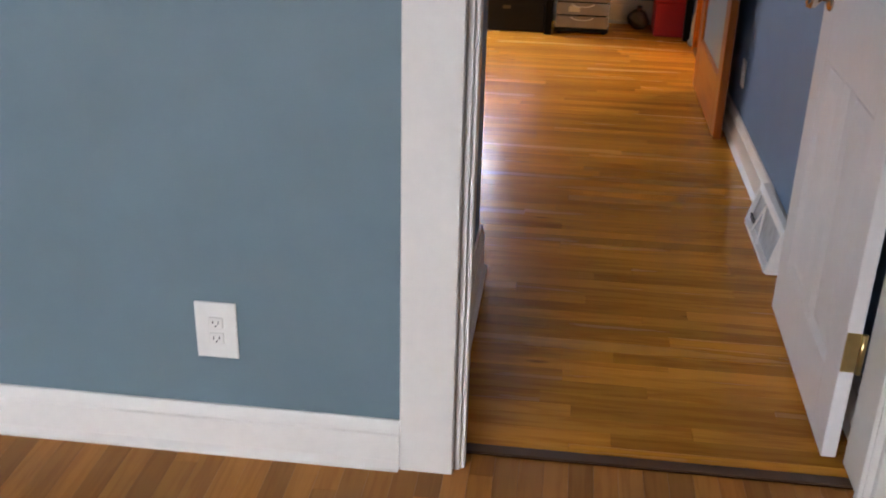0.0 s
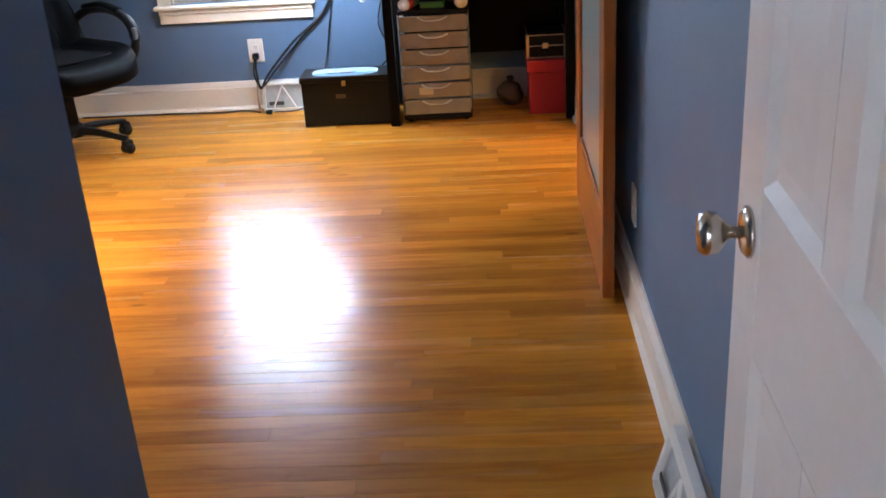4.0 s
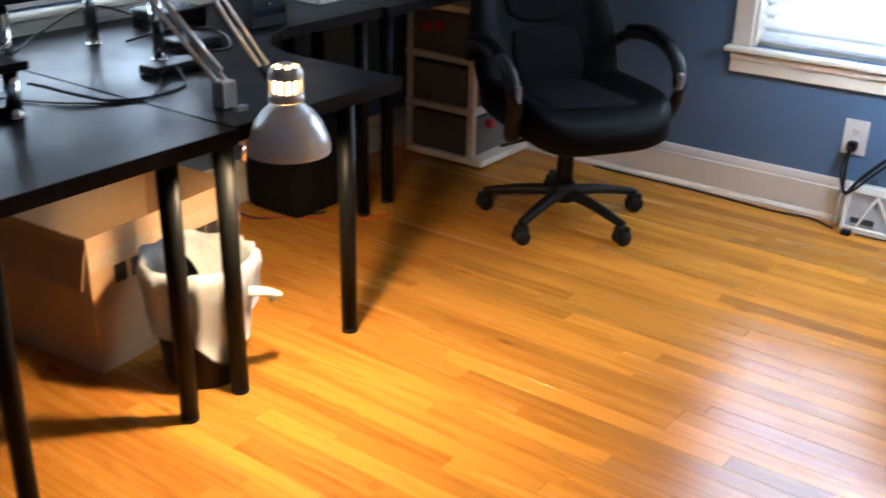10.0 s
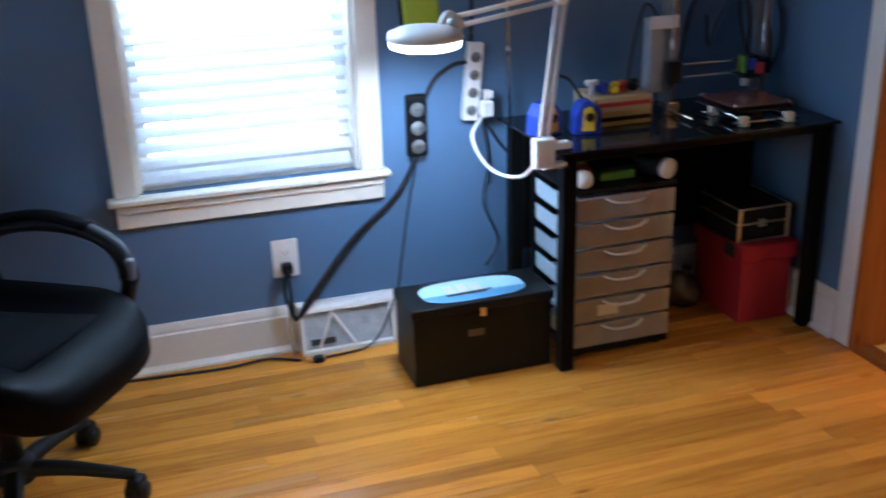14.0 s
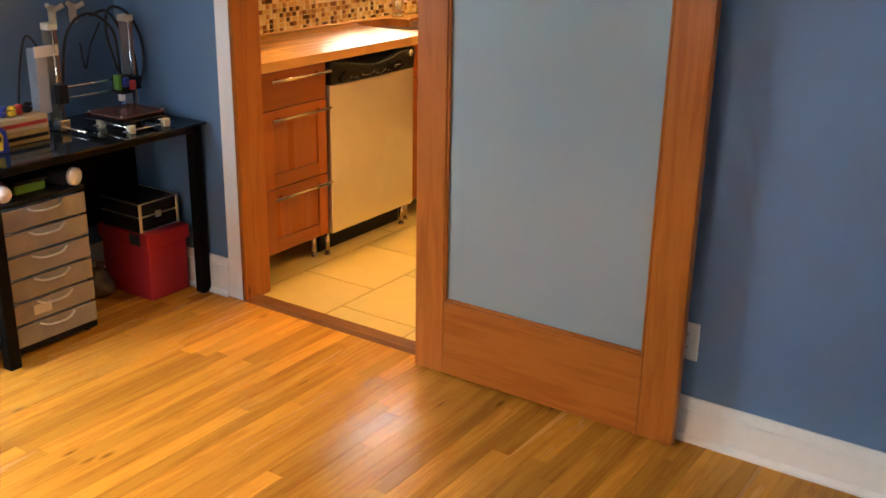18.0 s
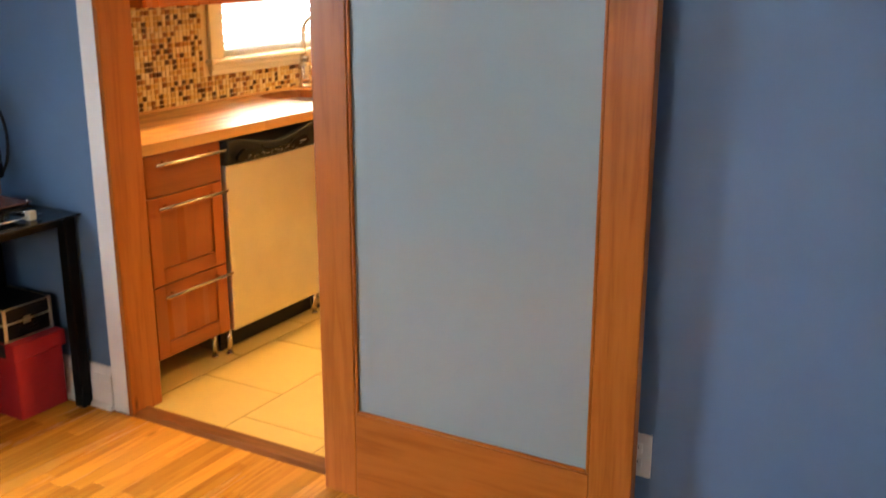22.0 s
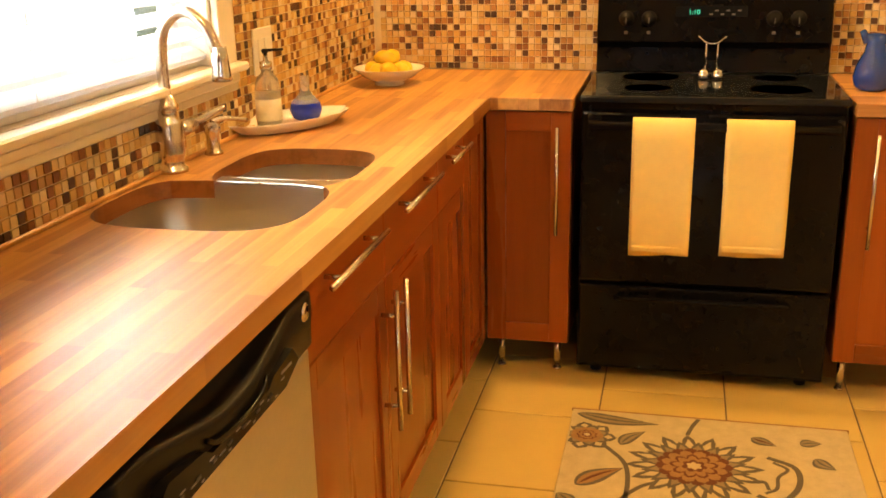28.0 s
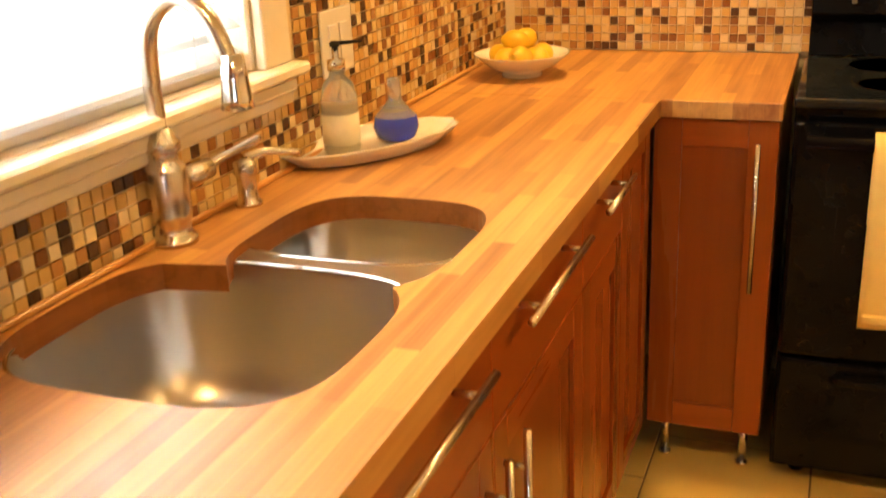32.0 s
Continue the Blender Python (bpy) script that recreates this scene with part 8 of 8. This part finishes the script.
# ---- pieces: boards, floor tiles, mosaic ----
def lay_boards(floor_ob, mat_, x0, x1, y0, y1, width, along, near, seed, lens_=(0.5, 1.5), top=0.0):
    """Strip flooring with random butt joints. near(u, v): whether a board is a part of its own."""
    rn = random.Random(seed)
    shapes = {}
    rest_v, rest_f = [], []
    count = 0
    a0, a1, b0, b1 = (x0, x1, y0, y1) if along == 0 else (y0, y1, x0, x1)
    b = b0
    while b < b1 - 0.002:
        bw = min(width, b1 - b)
        a = a0 - rn.uniform(0, lens_[0])
        while a < a1 - 0.01:
            ln = round(rn.uniform(*lens_) / 0.1) * 0.1
            s0, s1 = max(a, a0), min(a + ln, a1)
            a += ln
            if s1 - s0 < 0.02:
                continue
            g, c_, h = 0.0002, 0.0004, top + rn.uniform(-0.0004, 0.0)
            l2, w2 = (s1 - s0) / 2 - g, bw / 2 - g
            key = (round(l2, 3), round(w2, 4))
            verts = []
            for u, v, z in ((-l2, -w2, -0.006), (l2, -w2, -0.006), (l2, w2, -0.006), (-l2, w2, -0.006), (-l2, -w2, -c_), (l2, -w2, -c_), (l2, w2, -c_), (-l2, w2, -c_), (-l2 + c_, -w2 + c_, 0), (l2 - c_, -w2 + c_, 0), (l2 - c_, w2 - c_, 0), (-l2 + c_, w2 - c_, 0)):
                verts.append((u, v, z) if along == 0 else (v, u, z))
            faces = [(0, 1, 5, 4), (1, 2, 6, 5), (2, 3, 7, 6), (3, 0, 4, 7), (4, 5, 9, 8), (5, 6, 10, 9), (6, 7, 11, 10), (7, 4, 8, 11), (8, 9, 10, 11)]
            if along == 1:
                faces = [f_[::-1] for f_ in faces]
            cu, cv = (s0 + s1) / 2, b + bw / 2
            at = (cu, cv, h) if along == 0 else (cv, cu, h)
            if near(at[0], at[1]) and count < 400:
                if key not in shapes:
                    me = bpy.data.meshes.new("plank")
                    me.from_pydata(verts, [], faces)
                    me.materials.append(mat_)
                    shapes[key] = me
                ob = new("plank", shapes[key])
                ob.location, ob.parent = at, floor_ob
                count += 1
            else:
                n_ = len(rest_v)
                rest_v += [(p[0] + at[0], p[1] + at[1], p[2] + at[2]) for p in verts]
                rest_f += [tuple(n_ + i for i in f_) for f_ in faces]
        b += width
    if rest_v:
        me = bpy.data.meshes.new("far_planks")
        me.from_pydata(rest_v, [], rest_f)
        me.materials.append(mat_)
        ob = new("far_planks", me)
        ob.parent = floor_ob
        ob["kind"] = "stuff"
    return count


floor_w, floor_k, floor_f = (bpy.data.objects[n_] for n_ in ("floor_workroom", "floor_kitchen", "floor_first_room"))
lay_boards(floor_w, OAK, XW, XE - 0.02, YD + 0.09, YN, 0.057, 0, lambda x, y: x > -1.75, 3, (0.5, 1.6))
lay_boards(floor_f, OAKY, -3.0, 1.3, -1.6, YD + 0.068, 0.057, 1, lambda x, y: -1.9 < x < 0.9 and y > 0.1, 5, (0.6, 1.6))

TILE = plain("beige_floor_tile", (0.57, 0.40, 0.115), 0.36, grain=9, vary=0.09, bump=0.05, coat=0.15)
nt = TILE.node_tree
info = nt.nodes.new("ShaderNodeObjectInfo")
bs = nt.nodes["Principled BSDF"]
old = bs.inputs["Base Color"].links[0].from_socket
tone = math_of(nt, "ADD", 0.92, math_of(nt, "MULTIPLY", info.outputs["Random"], 0.16))
tint = nt.nodes.new("ShaderNodeCombineColor")
for k in range(3):
    nt.links.new(tone, tint.inputs[k])
nt.links.new(mix_of(nt, 1.0, old, tint.outputs[0], "MULTIPLY"), bs.inputs["Base Color"])
TW, TH = 0.4223, 0.372
tiles = {}
for r in range(-7, 3):
    y0 = 5.456 + TH * r
    shift = 0.0 if r % 2 else TW / 2
    for k in range(-1, 9):
        x0 = 1.283 + TW * (k - 1) + shift
        u0, u1, v0, v1 = max(x0, XE + 0.067), min(x0 + TW, XK), max(y0, 2.6), min(y0 + TH, YK)
        if u1 - u0 < 0.02 or v1 - v0 < 0.02:
            continue
        key = (round(u1 - u0, 3), round(v1 - v0, 3))
        if key not in tiles:
            g, c_ = 0.0025, 0.002
            l2, w2 = key[0] / 2 - g, key[1] / 2 - g
            vs = [(-l2, -w2, -0.003), (l2, -w2, -0.003), (l2, w2, -0.003), (-l2, w2, -0.003), (-l2, -w2, -c_ * 0.6), (l2, -w2, -c_ * 0.6), (l2, w2, -c_ * 0.6), (-l2, w2, -c_ * 0.6), (-l2 + c_, -w2 + c_, 0), (l2 - c_, -w2 + c_, 0), (l2 - c_, w2 - c_, 0), (-l2 + c_, w2 - c_, 0)]
            fs = [(0, 1, 5, 4), (1, 2, 6, 5), (2, 3, 7, 6), (3, 0, 4, 7), (4, 5, 9, 8), (5, 6, 10, 9), (6, 7, 11, 10), (7, 4, 8, 11), (8, 9, 10, 11)]
            me = bpy.data.meshes.new("tile")
            me.from_pydata(vs, [], fs)
            me.materials.append(TILE)
            tiles[key] = me
        ob = new("tile", tiles[key])
        ob.location, ob.parent = ((u0 + u1) / 2, (v0 + v1) / 2, 0.001), floor_k


def mosaic_material(name, island):
    m, t, b = nodes_of(name)
    if island:
        src = t.nodes.new("ShaderNodeNewGeometry").outputs["Random Per Island"]
    else:
        src = t.nodes.new("ShaderNodeObjectInfo").outputs["Random"]
    r = t.nodes.new("ShaderNodeValToRGB")
    r.color_ramp.interpolation = "CONSTANT"
    stops = ((0.0, (0.70, 0.53, 0.25)), (0.20, (0.62, 0.40, 0.13)), (0.40, (0.76, 0.62, 0.36)), (0.52, (0.42, 0.21, 0.065)), (0.66, (0.20, 0.075, 0.022)), (0.78, (0.045, 0.014, 0.007)), (0.90, (0.50, 0.31, 0.11)))
    while len(r.color_ramp.elements) < len(stops):
        r.color_ramp.elements.new(0.5)
    for e_, (p, c_) in zip(r.color_ramp.elements, stops):
        e_.position, e_.color = p, (*c_, 1)
    t.links.new(src, r.inputs[0])
    n_ = noise_of(t, coords(t), 90.0)
    t.links.new(mix_of(t, 0.08, r.outputs[0], ramp(t, n_, ((0.3, (0.25, 0.14, 0.06)), (0.7, (0.62, 0.48, 0.3)))), ), b.inputs["Base Color"])
    b.inputs["Roughness"].default_value, b.inputs["Coat Weight"].default_value = 0.26, 0.1
    return m


MOS, MOSI = mosaic_material("glass_mosaic_tile", False), mosaic_material("glass_mosaic_tile_joined", True)
GROUT = plain("cream_grout", (0.72, 0.60, 0.38), 0.85, grain=80, vary=0.08, bump=0.1)
P, GAP, TK = 0.0225, 0.0022, 0.004


def mosaic(wall_name, label, horizontal, fixed, a0, a1, z0, z1, holes, near):
    """Square glass tiles on a wall. horizontal 'x': wall at y=fixed facing -y; 'y': wall at x=fixed facing -x."""
    back = None
    cuts = sorted({a0, a1, *(h[0] for h in holes), *(h[1] for h in holes)})
    cuts = [c_ for c_ in cuts if a0 <= c_ <= a1]
    for u0, u1 in zip(cuts, cuts[1:]):
        spans = [(z0, z1)]
        for h in holes:
            if h[0] <= u0 and u1 <= h[1]:
                spans = [s_ for lo, hi in spans for s_ in ((lo, min(hi, h[2])), (max(lo, h[3]), hi)) if s_[1] - s_[0] > 0.002]
        for lo, hi in spans:
            back = box_bm(u0, u1, fixed - 0.005, fixed - 0.0005, lo, hi, bm=back) if horizontal == "x" else box_bm(fixed - 0.005, fixed - 0.0005, u0, u1, lo, hi, bm=back)
    base = structure(wall_name, back, GROUT, label)
    half = (P - GAP) / 2
    vs0 = []
    for d_, k in ((0.0, 1.0), (-TK, 0.94)):
        for u, v in ((-half, -half), (half, -half), (half, half), (-half, half)):
            vs0.append((u * k, d_ - 0.005, v * k) if horizontal == "x" else (d_ - 0.005, -u * k, v * k))
    fs0 = [(0, 1, 5, 4), (1, 2, 6, 5), (2, 3, 7, 6), (3, 0, 4, 7), (4, 5, 6, 7)]
    me = bpy.data.meshes.new("mosaic_tile")
    me.from_pydata(vs0, [], fs0)
    me.materials.append(MOS)
    rv, rf, count = [], [], 0
    rn = random.Random(7)
    z = z0 + P / 2
    row = 0
    while z + half < z1:
        u = a0 + P / 2
        while u + half < a1:
            if not any(h[0] - half < u < h[1] + half and h[2] - half < z < h[3] + half for h in holes):
                at = (u + rn.uniform(-3e-4, 3e-4), fixed, z) if horizontal == "x" else (fixed, u + rn.uniform(-3e-4, 3e-4), z)
                if near(u, z) and count < 300:
                    ob = new("mosaic_tile", me)
                    ob.location, ob.parent = at, base
                    count += 1
                else:
                    n_ = len(rv)
                    rv += [(p[0] + at[0], p[1] + at[1], p[2] + at[2]) for p in vs0]
                    rf += [tuple(n_ + i for i in f_) for f_ in fs0]
            u += P
        z += P
        row += 1
    me2 = bpy.data.meshes.new("mosaic_field")
    me2.from_pydata(rv, [], rf)
    me2.materials.append(MOSI)
    ob = new("mosaic_field", me2)
    ob.parent, ob["kind"] = base, "stuff"


mosaic("wall_mosaic_north", "brown and cream glass mosaic splashback under the window", "x", YK, XE2 + 0.001, XK - 0.012, 0.911, 1.75, ((KW[0] - 0.108, KW[1] + 0.108, KW[2] - 0.071, 1.76), (1.315, 1.971, 1.344, 1.76)), lambda u, z: 1.95 < u < 3.25 and z < 1.05)
mosaic("wall_mosaic_east", "brown and cream glass mosaic splashback behind the stove", "y", XK, 3.6, YK - 0.012, 0.911, 1.55, (), lambda u, z: 5.16 < u < 6.0 and z < 1.09)
